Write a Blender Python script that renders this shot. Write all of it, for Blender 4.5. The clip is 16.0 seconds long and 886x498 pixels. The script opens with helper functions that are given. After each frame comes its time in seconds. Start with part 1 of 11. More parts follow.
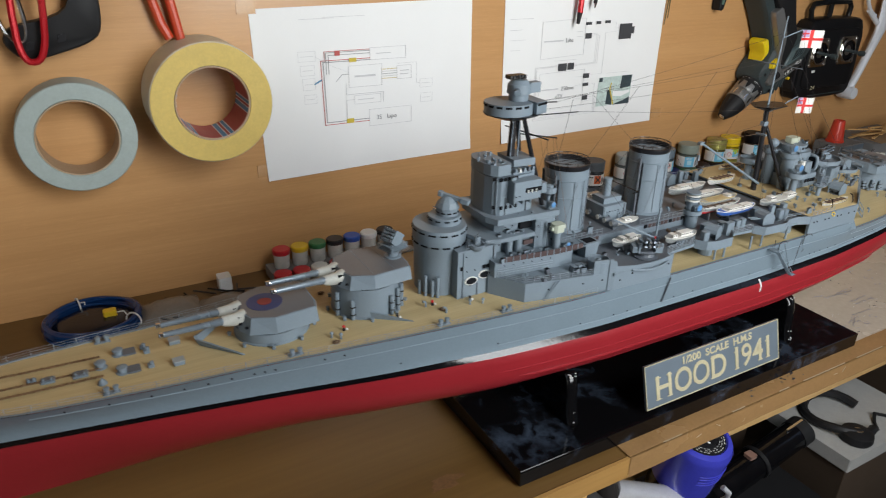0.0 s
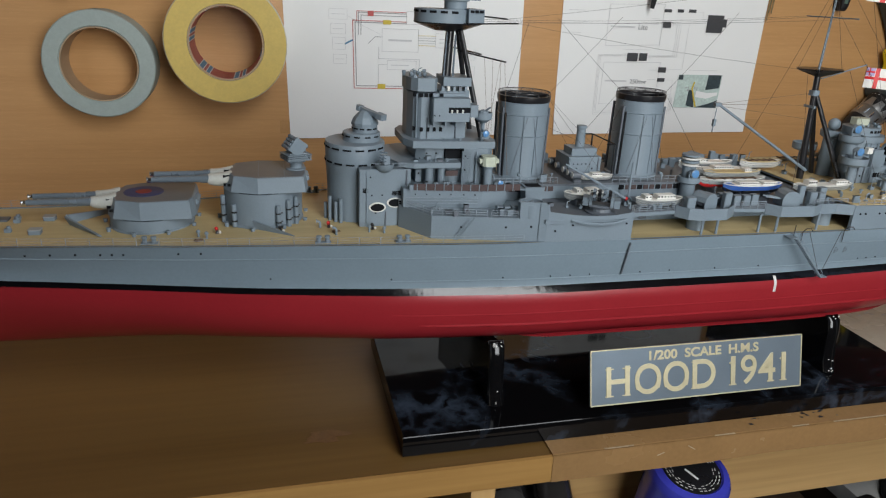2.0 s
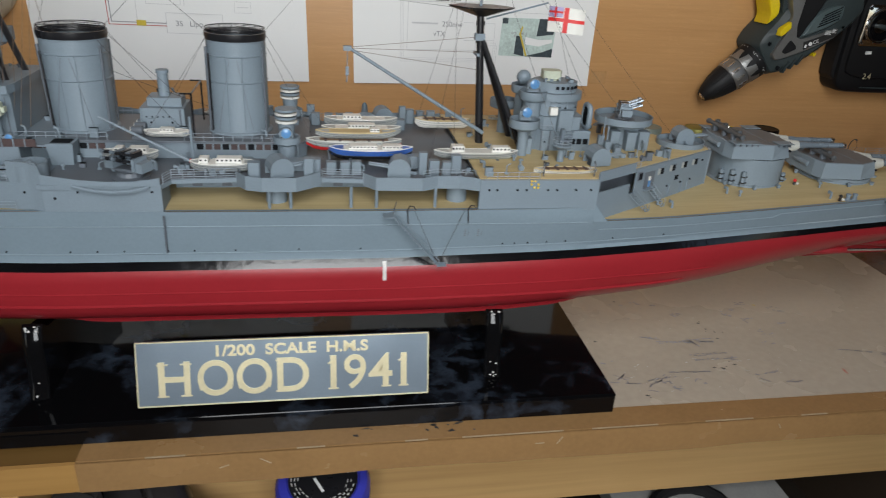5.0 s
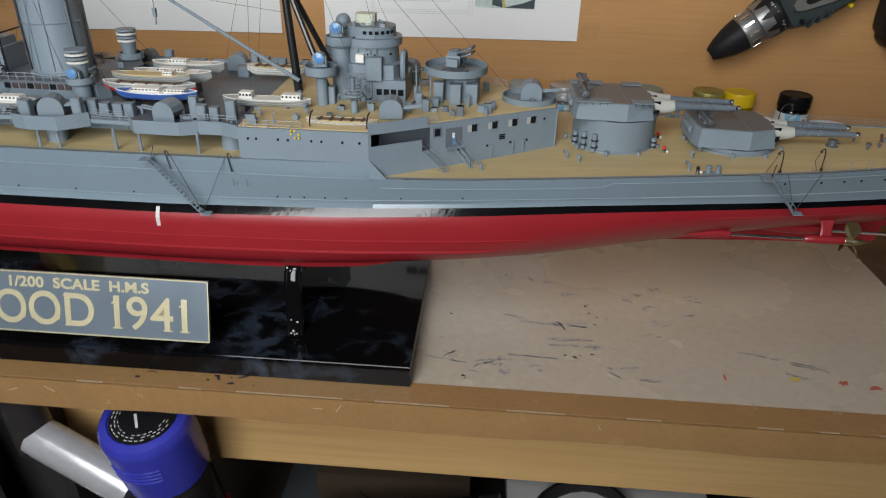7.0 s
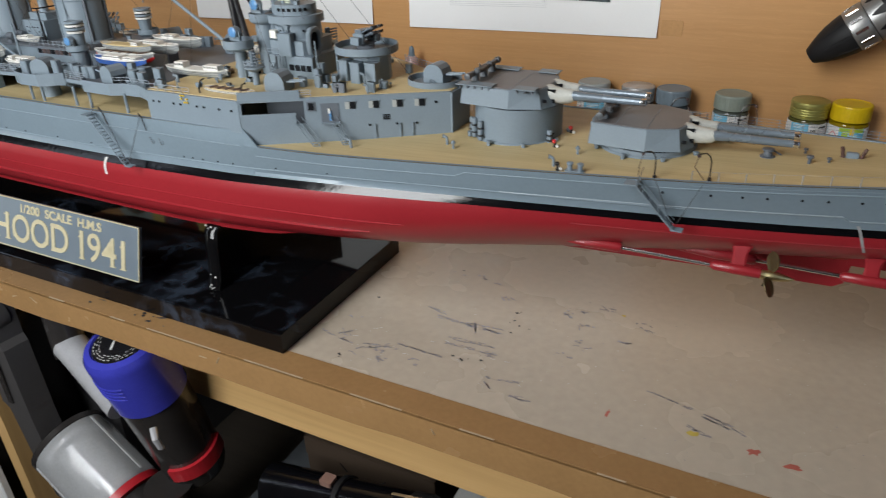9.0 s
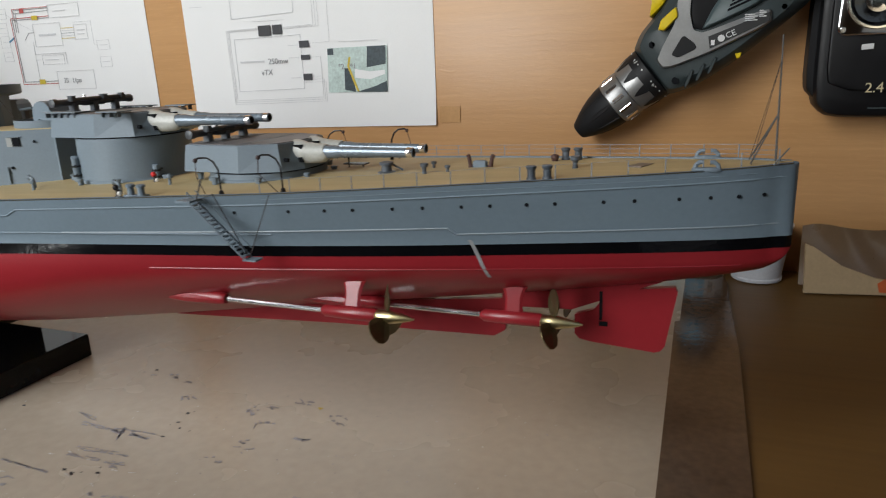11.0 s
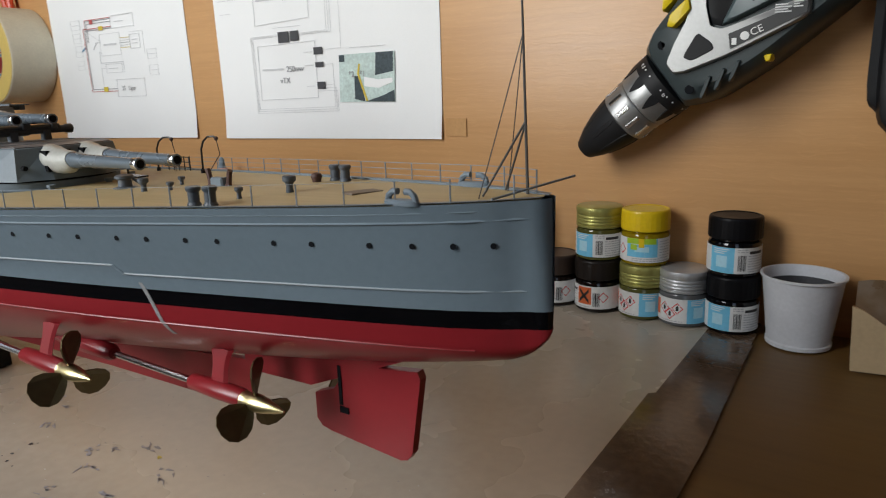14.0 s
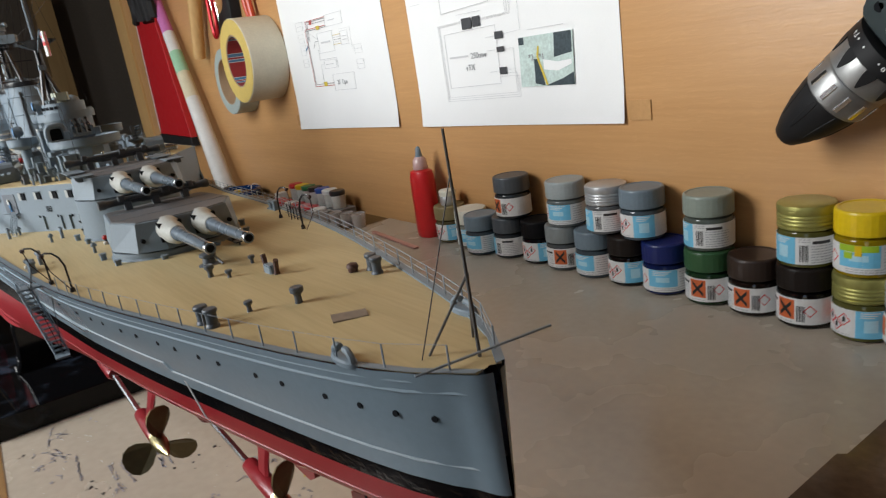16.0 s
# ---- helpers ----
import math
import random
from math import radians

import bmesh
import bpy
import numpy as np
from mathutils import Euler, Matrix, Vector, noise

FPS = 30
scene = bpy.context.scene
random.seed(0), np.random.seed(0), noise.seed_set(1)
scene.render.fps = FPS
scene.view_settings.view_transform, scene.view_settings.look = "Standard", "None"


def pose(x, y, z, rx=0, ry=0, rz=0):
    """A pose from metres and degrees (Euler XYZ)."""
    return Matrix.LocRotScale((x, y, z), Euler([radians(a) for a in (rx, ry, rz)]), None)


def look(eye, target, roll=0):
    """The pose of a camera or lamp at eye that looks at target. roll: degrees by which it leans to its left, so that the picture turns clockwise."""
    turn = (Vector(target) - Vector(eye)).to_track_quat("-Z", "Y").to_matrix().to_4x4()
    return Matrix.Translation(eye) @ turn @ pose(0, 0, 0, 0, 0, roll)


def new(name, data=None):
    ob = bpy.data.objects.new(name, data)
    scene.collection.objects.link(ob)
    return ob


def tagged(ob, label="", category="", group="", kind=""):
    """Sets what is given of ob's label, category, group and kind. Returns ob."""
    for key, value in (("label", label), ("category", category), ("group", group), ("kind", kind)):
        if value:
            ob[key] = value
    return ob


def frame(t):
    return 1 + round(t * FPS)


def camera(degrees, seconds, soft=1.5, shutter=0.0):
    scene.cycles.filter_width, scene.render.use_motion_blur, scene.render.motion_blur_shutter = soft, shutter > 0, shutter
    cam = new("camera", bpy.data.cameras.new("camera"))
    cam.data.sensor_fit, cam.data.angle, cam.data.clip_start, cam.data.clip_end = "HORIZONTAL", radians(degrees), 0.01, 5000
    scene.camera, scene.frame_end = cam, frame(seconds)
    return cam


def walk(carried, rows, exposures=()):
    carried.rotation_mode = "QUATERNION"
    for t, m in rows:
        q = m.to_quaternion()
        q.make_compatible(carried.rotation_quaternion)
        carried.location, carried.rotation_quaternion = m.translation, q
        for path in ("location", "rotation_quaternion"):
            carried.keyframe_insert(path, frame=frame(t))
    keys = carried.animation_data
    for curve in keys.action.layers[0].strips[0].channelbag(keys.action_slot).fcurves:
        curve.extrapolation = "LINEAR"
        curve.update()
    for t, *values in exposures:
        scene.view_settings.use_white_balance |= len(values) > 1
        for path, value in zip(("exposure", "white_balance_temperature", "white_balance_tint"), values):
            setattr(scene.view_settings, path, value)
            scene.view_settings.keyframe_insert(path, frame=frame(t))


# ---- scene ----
cam = camera(66.2, 16.0, soft=1.1, shutter=0.3)
PATH = [
    (0, (-0.564, -0.827, 0.413), (0.331, 0.751, -0.43), 1.1),
    (0.5, (-0.503, -0.854, 0.38), (0.354, 0.776, -0.398), 1.9),
    (1, (-0.45, -0.856, 0.339), (0.299, 0.85, -0.386), 2.3),
    (1.5, (-0.422, -0.863, 0.325), (0.201, 0.904, -0.374), 2.5),
    (2, (-0.374, -0.873, 0.306), (0.096, 0.936, -0.406), 2.9),
    (2.5, (-0.324, -0.888, 0.302), (0.022, 0.937, -0.439), 3.1),
    (3, (-0.28, -0.892, 0.297), (0.014, 0.934, -0.464), 3.7),
    (3.5, (-0.231, -0.882, 0.294), (0.075, 0.932, -0.491), 3.9),
    (4, (-0.16, -0.862, 0.294), (0.201, 0.939, -0.495), 4.2),
    (4.5, (-0.109, -0.843, 0.293), (0.27, 0.942, -0.525), 4.0),
    (5, (-0.04, -0.851, 0.305), (0.306, 0.925, -0.547), 3.8),
    (5.2, (-0.016, -0.852, 0.311), (0.308, 0.914, -0.571), 4.4),
    (7.3, (0.238, -0.837, 0.29), (-0.033, 0.889, -0.684), 1.4),
    (7.5, (0.261, -0.835, 0.285), (-0.128, 0.864, -0.694), 1.6),
    (8, (0.331, -0.818, 0.283), (-0.307, 0.82, -0.671), 0.4),
    (8.5, (0.386, -0.801, 0.288), (-0.383, 0.787, -0.653), -0.6),
    (9, (0.432, -0.776, 0.278), (-0.373, 0.797, -0.657), -1.8),
    (9.5, (0.477, -0.736, 0.252), (-0.263, 0.929, -0.572), -2.4),
    (10, (0.509, -0.71, 0.225), (-0.176, 1.03, -0.485), -3.2),
    (12.3, (0.617, -0.581, 0.179), (-0.253, 1.179, -0.204), -2.0),
    (12.5, (0.624, -0.572, 0.18), (-0.286, 1.168, -0.204), -2.0),
    (13, (0.639, -0.552, 0.18), (-0.306, 1.168, -0.209), -1.7),
    (13.5, (0.645, -0.541, 0.175), (-0.332, 1.148, -0.264), -1.5),
    (14, (0.656, -0.522, 0.177), (-0.447, 1.08, -0.287), -1.9),
    (14.5, (0.668, -0.502, 0.181), (-0.577, 0.991, -0.29), -2.3),
    (15, (0.675, -0.49, 0.185), (-0.71, 0.874, -0.288), -2.3),
    (15.5, (0.677, -0.468, 0.193), (-0.823, 0.762, -0.294), -2.6),
    (16, (0.6822, -0.4523, 0.209), (-0.921, 0.607, -0.344), -8.5),
]
EXPOSURES = [(0.0, 0.23), (0.7, 0.02), (1.5, -0.16), (2.2, -0.12), (3.0, 0.13), (3.5, 0.14), (5.0, -0.11), (7.5, 0.05), (9.0, 0.26), (10.0, 0.10), (12.5, 0.20), (14.0, 0.26), (15.0, 0.40), (16.0, 0.52)]
walk(cam, [(t, look(eye, target, roll)) for t, eye, target, roll in PATH], EXPOSURES)

# ---- world and light ----
world = bpy.data.worlds.new("world")
scene.world = world
world.use_nodes = True
wn, wl = world.node_tree.nodes, world.node_tree.links
sky = wn.new("ShaderNodeTexSky")
sky.sky_type, sky.sun_disc = "NISHITA", False
sky.sun_elevation, sky.sun_rotation = radians(38), radians(200)
wl.new(sky.outputs[0], wn["Background"].inputs[0])
wn["Background"].inputs[1].default_value = 0.12
WINDOWS = ((-1.60, -1.05, -0.20, 1.10, 1.4), (-0.25, 0.19, 0.18, 1.12, 13.5), (0.85, 1.20, -0.30, 1.28, 0.2))   # openings in the front wall: x0, x1, z0, z1, watts
FRONT = -1.13                            # inner face of the wall behind the camera
for wx0, wx1, wz0, wz1, watts in WINDOWS:
    lamp = bpy.data.lights.new("window_daylight", "AREA")
    lamp.shape, lamp.size, lamp.size_y = "RECTANGLE", wx1 - wx0, wz1 - wz0
    lamp.energy, lamp.color = watts, (0.945, 0.975, 0.982)
    lamp_ob = new("window_daylight", lamp)
    lamp_ob.matrix_world = look(((wx0 + wx1) / 2, FRONT - 0.05, (wz0 + wz1) / 2), ((wx0 + wx1) / 2, 0, (wz0 + wz1) / 2))


# ---- materials ----
def material(name, colour, rough=0.5, metal=0.0, vary=0.12, scale=40.0, fine=400.0, bump=0.0, stretch=(1, 1, 1), dark=None, coat=0.0,
             rand=0.0, alpha=None, spec=0.5, blotch=0.5, gloss_vary=1.0):
    """A surface with variation at two scales: blotches at `scale`, grain at `fine` (per metre)."""
    m = bpy.data.materials.new(name)
    m.use_nodes = True
    n, l = m.node_tree.nodes, m.node_tree.links
    b = n["Principled BSDF"]
    b.inputs["Roughness"].default_value, b.inputs["Metallic"].default_value = rough, metal
    b.inputs["Specular IOR Level"].default_value = spec
    if coat:
        b.inputs["Coat Weight"].default_value, b.inputs["Coat Roughness"].default_value = coat, 0.08
    tc, mp = n.new("ShaderNodeTexCoord"), n.new("ShaderNodeMapping")
    mp.inputs["Scale"].default_value = stretch
    l.new(tc.outputs["Object"], mp.inputs[0])
    big, small = n.new("ShaderNodeTexNoise"), n.new("ShaderNodeTexNoise")
    big.inputs["Scale"].default_value, small.inputs["Scale"].default_value = scale, fine
    big.inputs["Detail"].default_value, small.inputs["Detail"].default_value = 4, 3
    l.new(mp.outputs[0], big.inputs["Vector"])
    l.new(mp.outputs[0], small.inputs["Vector"])
    add = n.new("ShaderNodeMath")
    add.operation = "MULTIPLY_ADD"
    l.new(big.outputs["Fac"], add.inputs[0])
    add.inputs[1].default_value = blotch
    half = n.new("ShaderNodeMath")
    half.operation = "MULTIPLY"
    half.inputs[1].default_value = 1 - blotch
    l.new(small.outputs["Fac"], half.inputs[0])
    l.new(half.outputs[0], add.inputs[2])
    ramp = n.new("ShaderNodeMapRange")
    ramp.inputs[1].default_value, ramp.inputs[2].default_value = 0.3, 0.7
    l.new(add.outputs[0], ramp.inputs[0])
    mix = n.new("ShaderNodeMix")
    mix.data_type = "RGBA"
    lo = dark or tuple(c * (1 - vary) for c in colour)
    mix.inputs[6].default_value = (*lo, 1)
    mix.inputs[7].default_value = (*[min(1, c * (1 + vary * 0.6)) for c in colour], 1)
    l.new(ramp.outputs[0], mix.inputs[0])
    out = mix.outputs[2]
    if rand:
        info, hsv = n.new("ShaderNodeObjectInfo"), n.new("ShaderNodeHueSaturation")
        mr = n.new("ShaderNodeMapRange")
        mr.inputs[3].default_value, mr.inputs[4].default_value = 1 - rand, 1 + rand
        l.new(info.outputs["Random"], mr.inputs[0])
        l.new(mr.outputs[0], hsv.inputs["Value"])
        l.new(out, hsv.inputs["Color"])
        out = hsv.outputs[0]
    l.new(out, b.inputs["Base Color"])
    rr = n.new("ShaderNodeMapRange")
    rr.inputs[3].default_value, rr.inputs[4].default_value = max(0.02, rough - 0.08 * gloss_vary), min(1, rough + 0.1 * gloss_vary)
    l.new(big.outputs["Fac"], rr.inputs[0])
    l.new(rr.outputs[0], b.inputs["Roughness"])
    if bump:
        bp = n.new("ShaderNodeBump")
        bp.inputs["Strength"].default_value, bp.inputs["Distance"].default_value = 0.5, bump
        l.new(add.outputs[0], bp.inputs["Height"])
        l.new(bp.outputs[0], b.inputs["Normal"])
    if alpha is not None:
        b.inputs["Alpha"].default_value = alpha
    return m


def wood(name, light, dark, rough, along="x", grain=260.0, coat=0.0, flecks=0.0):
    """Veneer or planed wood: long streaks along one axis, fine pores, optional short wavy flecks."""
    m = material(name, light, rough, dark=dark, scale=grain * 0.12, fine=grain, stretch={"x": (0.035, 1, 1), "z": (1, 1, 0.035), "y": (1, 0.035, 1)}[along],
                 bump=0.0002, coat=coat, vary=0.1, blotch=0.6)
    if flecks:
        n, l = m.node_tree.nodes, m.node_tree.links
        b = n["Principled BSDF"]
        tc, wob, mp, fl = n.new("ShaderNodeTexCoord"), n.new("ShaderNodeTexNoise"), n.new("ShaderNodeMapping"), n.new("ShaderNodeTexNoise")
        shift = n.new("ShaderNodeMix")
        shift.data_type, shift.blend_type = "RGBA", "LINEAR_LIGHT"
        shift.inputs[0].default_value = 0.004
        wob.inputs["Scale"].default_value = 45
        l.new(tc.outputs["Object"], wob.inputs["Vector"])
        l.new(tc.outputs["Object"], shift.inputs[6])
        l.new(wob.outputs["Color"], shift.inputs[7])
        l.new(shift.outputs[2], mp.inputs[0])
        mp.inputs["Scale"].default_value = (0.07, 1, 1)
        fl.inputs["Scale"].default_value, fl.inputs["Detail"].default_value = 620, 1.5
        l.new(mp.outputs[0], fl.inputs["Vector"])
        thin = n.new("ShaderNodeMapRange")
        thin.inputs[1].default_value, thin.inputs[2].default_value, thin.inputs[4].default_value = 0.54, 0.68, flecks
        l.new(fl.outputs["Fac"], thin.inputs[0])
        mix = n.new("ShaderNodeMix")
        mix.data_type = "RGBA"
        l.new(thin.outputs[0], mix.inputs[0])
        l.new(b.inputs["Base Color"].links[0].from_socket, mix.inputs[6])
        mix.inputs[7].default_value = (*[min(1.0, c * 1.5 + 0.03) for c in light], 1)
        l.new(mix.outputs[2], b.inputs["Base Color"])
        up_ = n.new("ShaderNodeBump")
        up_.inputs["Strength"].default_value, up_.inputs["Distance"].default_value = 0.35, 0.00025
        l.new(fl.outputs["Fac"], up_.inputs["Height"])
        l.new(b.inputs["Normal"].links[0].from_socket, up_.inputs["Normal"])
        l.new(up_.outputs[0], b.inputs["Normal"])
    return m


def marble(name):
    """Black polished base with bluish-grey veins."""
    m = bpy.data.materials.new(name)
    m.use_nodes = True
    n, l = m.node_tree.nodes, m.node_tree.links
    b = n["Principled BSDF"]
    b.inputs["Roughness"].default_value = 0.06
    b.inputs["Specular IOR Level"].default_value = 0.22
    tc = n.new("ShaderNodeTexCoord")
    warp, fine, vor = n.new("ShaderNodeTexNoise"), n.new("ShaderNodeTexNoise"), n.new("ShaderNodeTexVoronoi")
    warp.inputs["Scale"].default_value, warp.inputs["Detail"].default_value = 38, 6
    mixv = n.new("ShaderNodeMix")
    mixv.data_type = "VECTOR"
    mixv.inputs[0].default_value = 0.045
    l.new(tc.outputs["Object"], warp.inputs["Vector"])
    l.new(tc.outputs["Object"], mixv.inputs[4])
    l.new(warp.outputs["Color"], mixv.inputs[5])
    vor.feature = "DISTANCE_TO_EDGE"
    vor.inputs["Scale"].default_value = 42
    l.new(mixv.outputs[1], vor.inputs["Vector"])
    vein = n.new("ShaderNodeMapRange")
    vein.inputs[1].default_value, vein.inputs[2].default_value = 0.0, 0.22
    vein.inputs[3].default_value, vein.inputs[4].default_value = 1.0, 0.0
    l.new(vor.outputs["Distance"], vein.inputs[0])
    fine.inputs["Scale"].default_value, fine.inputs["Detail"].default_value = 22, 5
    l.new(tc.outputs["Object"], fine.inputs["Vector"])
    mask = n.new("ShaderNodeMapRange")
    mask.inputs[1].default_value, mask.inputs[2].default_value = 0.50, 0.82
    l.new(fine.outputs["Fac"], mask.inputs[0])
    mul = n.new("ShaderNodeMath")
    mul.operation = "MULTIPLY"
    l.new(vein.outputs[0], mul.inputs[0])
    l.new(mask.outputs[0], mul.inputs[1])
    mix = n.new("ShaderNodeMix")
    mix.data_type = "RGBA"
    mix.inputs[6].default_value, mix.inputs[7].default_value = (0.003, 0.003, 0.0035, 1), (0.055, 0.075, 0.11, 1)
    l.new(mul.outputs[0], mix.inputs[0])
    l.new(mix.outputs[2], b.inputs["Base Color"])
    return m


VENEER = wood("beech_veneer", (0.555, 0.306, 0.128), (0.478, 0.252, 0.098), 0.32, "x", 300, flecks=0.07)
TOP_WOOD = wood("worn_bench_top", (0.150, 0.081, 0.022), (0.112, 0.058, 0.015), 0.46, "x", 220)
PINE = wood("planed_softwood", (0.62, 0.40, 0.17), (0.47, 0.27, 0.10), 0.5, "x", 180)
# Same softwood with the shade on the bench's front edge put into its colour.
PINE_SHADED = wood("shaded_softwood_edge", (0.40, 0.225, 0.070), (0.29, 0.15, 0.042), 0.5, "x", 180)
PINE_UP = wood("planed_softwood_upright", (0.60, 0.38, 0.16), (0.47, 0.27, 0.10), 0.5, "z", 180)
BOARD = material("beige_hardboard", (0.455, 0.392, 0.312), 0.26, vary=0.10, scale=9, fine=160, bump=0.00008)
TAPE = material("brown_packing_tape", (0.295, 0.170, 0.072), 0.24, vary=0.12, scale=30, fine=300, bump=0.0002)
TAPE_DARK = material("glossy_brown_tape", (0.108, 0.068, 0.042), 0.14, vary=0.35, scale=26, fine=200, bump=0.0006)
PAPER = material("white_paper", (0.84, 0.84, 0.83), 0.75, vary=0.03, scale=14, fine=900, bump=0.00008)
INK = material("black_ink", (0.05, 0.05, 0.055), 0.6)
INK_SOFT = material("soft_black_ink", (0.32, 0.32, 0.33), 0.6)
INK_GREY = material("grey_ink", (0.60, 0.60, 0.61), 0.7)
INK_RED = material("red_ink", (0.52, 0.10, 0.09), 0.6)
INK_YELLOW = material("yellow_ink", (0.62, 0.47, 0.05), 0.6)
INK_BLUE = material("blue_ink", (0.10, 0.26, 0.42), 0.6)
INK_GREEN = material("pale_green_ink", (0.55, 0.66, 0.62), 0.7, vary=0.3, scale=90)
GREY = material("ship_grey_paint", (0.170, 0.212, 0.248), 0.48, vary=0.08, scale=50, fine=900, bump=0.00003, spec=0.35)
GREY_HULL = material("hull_grey_paint", (0.180, 0.232, 0.272), 0.21, vary=0.06, scale=30, fine=500, bump=0.00003, gloss_vary=0.25)
GREY_DECK = material("deck_grey_paint", (0.10, 0.115, 0.135), 0.5, vary=0.12, scale=60, fine=700)
RED = material("anti_fouling_red", (0.265, 0.016, 0.022), 0.32, vary=0.08, scale=24, fine=400, bump=0.00003, gloss_vary=0.3)
BLACK_GLOSS = material("boot_topping_black", (0.004, 0.004, 0.005), 0.125, vary=0.3, scale=75, fine=260, bump=0.00045, gloss_vary=0.7)
CRADLE_BLACK = material("polished_black_acrylic", (0.004, 0.004, 0.0045), 0.07, vary=0.2, scale=40, spec=0.4)
BLACK = material("satin_black_paint", (0.012, 0.012, 0.014), 0.28, vary=0.2)
DARK = material("dark_opening", (0.008, 0.009, 0.011), 0.8, spec=0.1)
TEAK = wood("scale_teak_planking", (0.490, 0.388, 0.208), (0.385, 0.296, 0.146), 0.55, "x", 900)
WHITE = material("model_white_paint", (0.64, 0.63, 0.59), 0.5, vary=0.06)
CREAM = material("cream_canvas", (0.56, 0.555, 0.52), 0.7, vary=0.08, scale=120)
BRASS = material("turned_brass", (0.66, 0.56, 0.30), 0.33, 1.0, vary=0.15, scale=160)
BRASS_DARK = material("tarnished_brass", (0.15, 0.118, 0.058), 0.42, 0.75, vary=0.2, scale=160)
STEEL = material("bright_steel", (0.72, 0.72, 0.73), 0.22, 1.0, vary=0.08)
BARREL = material("gun_barrel_grey", (0.175, 0.215, 0.255), 0.26, 0.35, vary=0.06, scale=60)
SILVER = material("polished_aluminium", (0.86, 0.86, 0.87), 0.16, 1.0, vary=0.05)
DODGER = material("brown_canvas_dodger", (0.060, 0.036, 0.035), 0.7, vary=0.25, scale=120)
BLUE = material("bright_blue_paint", (0.025, 0.10, 0.40), 0.4)
LENS_BLUE = material("blue_searchlight_lens", (0.10, 0.24, 0.46), 0.12, vary=0.25, scale=300)
YELLOW_DOT = material("yellow_paint", (0.80, 0.55, 0.03), 0.4)
RED_DOT = material("red_paint", (0.55, 0.02, 0.02), 0.4)
PALE_GREEN = material("pale_green_grey_paint", (0.42, 0.45, 0.36), 0.5)
ROPE = material("tan_rigging_line", (0.16, 0.10, 0.06), 0.8)
WIRE = material("dark_rigging_wire", (0.03, 0.025, 0.025), 0.6)
RAIL = material("rail_grey", (0.24, 0.28, 0.32), 0.5)
MARBLE = marble("black_marble_finish")
PLATE = material("satin_blue_grey_plate", (0.235, 0.29, 0.345), 0.30, 0.55, vary=0.08, scale=30, fine=1200)
GOLD = material("gold_lettering", (0.74, 0.66, 0.43), 0.34, 0.45, vary=0.1)
PLASTER = material("painted_plaster", (0.28, 0.265, 0.245), 0.85, vary=0.05, scale=6, fine=120, bump=0.0004)
DIM_WALL = material("grey_brown_wall", (0.20, 0.165, 0.135), 0.8, vary=0.12, scale=3, fine=90)
FRONT_WALL = material("dark_papered_wall", (0.075, 0.066, 0.058), 0.85, vary=0.15, scale=5, fine=140)
CARPET = material("dark_floor_covering", (0.10, 0.085, 0.07), 0.9, vary=0.3, scale=8, fine=300, bump=0.001)


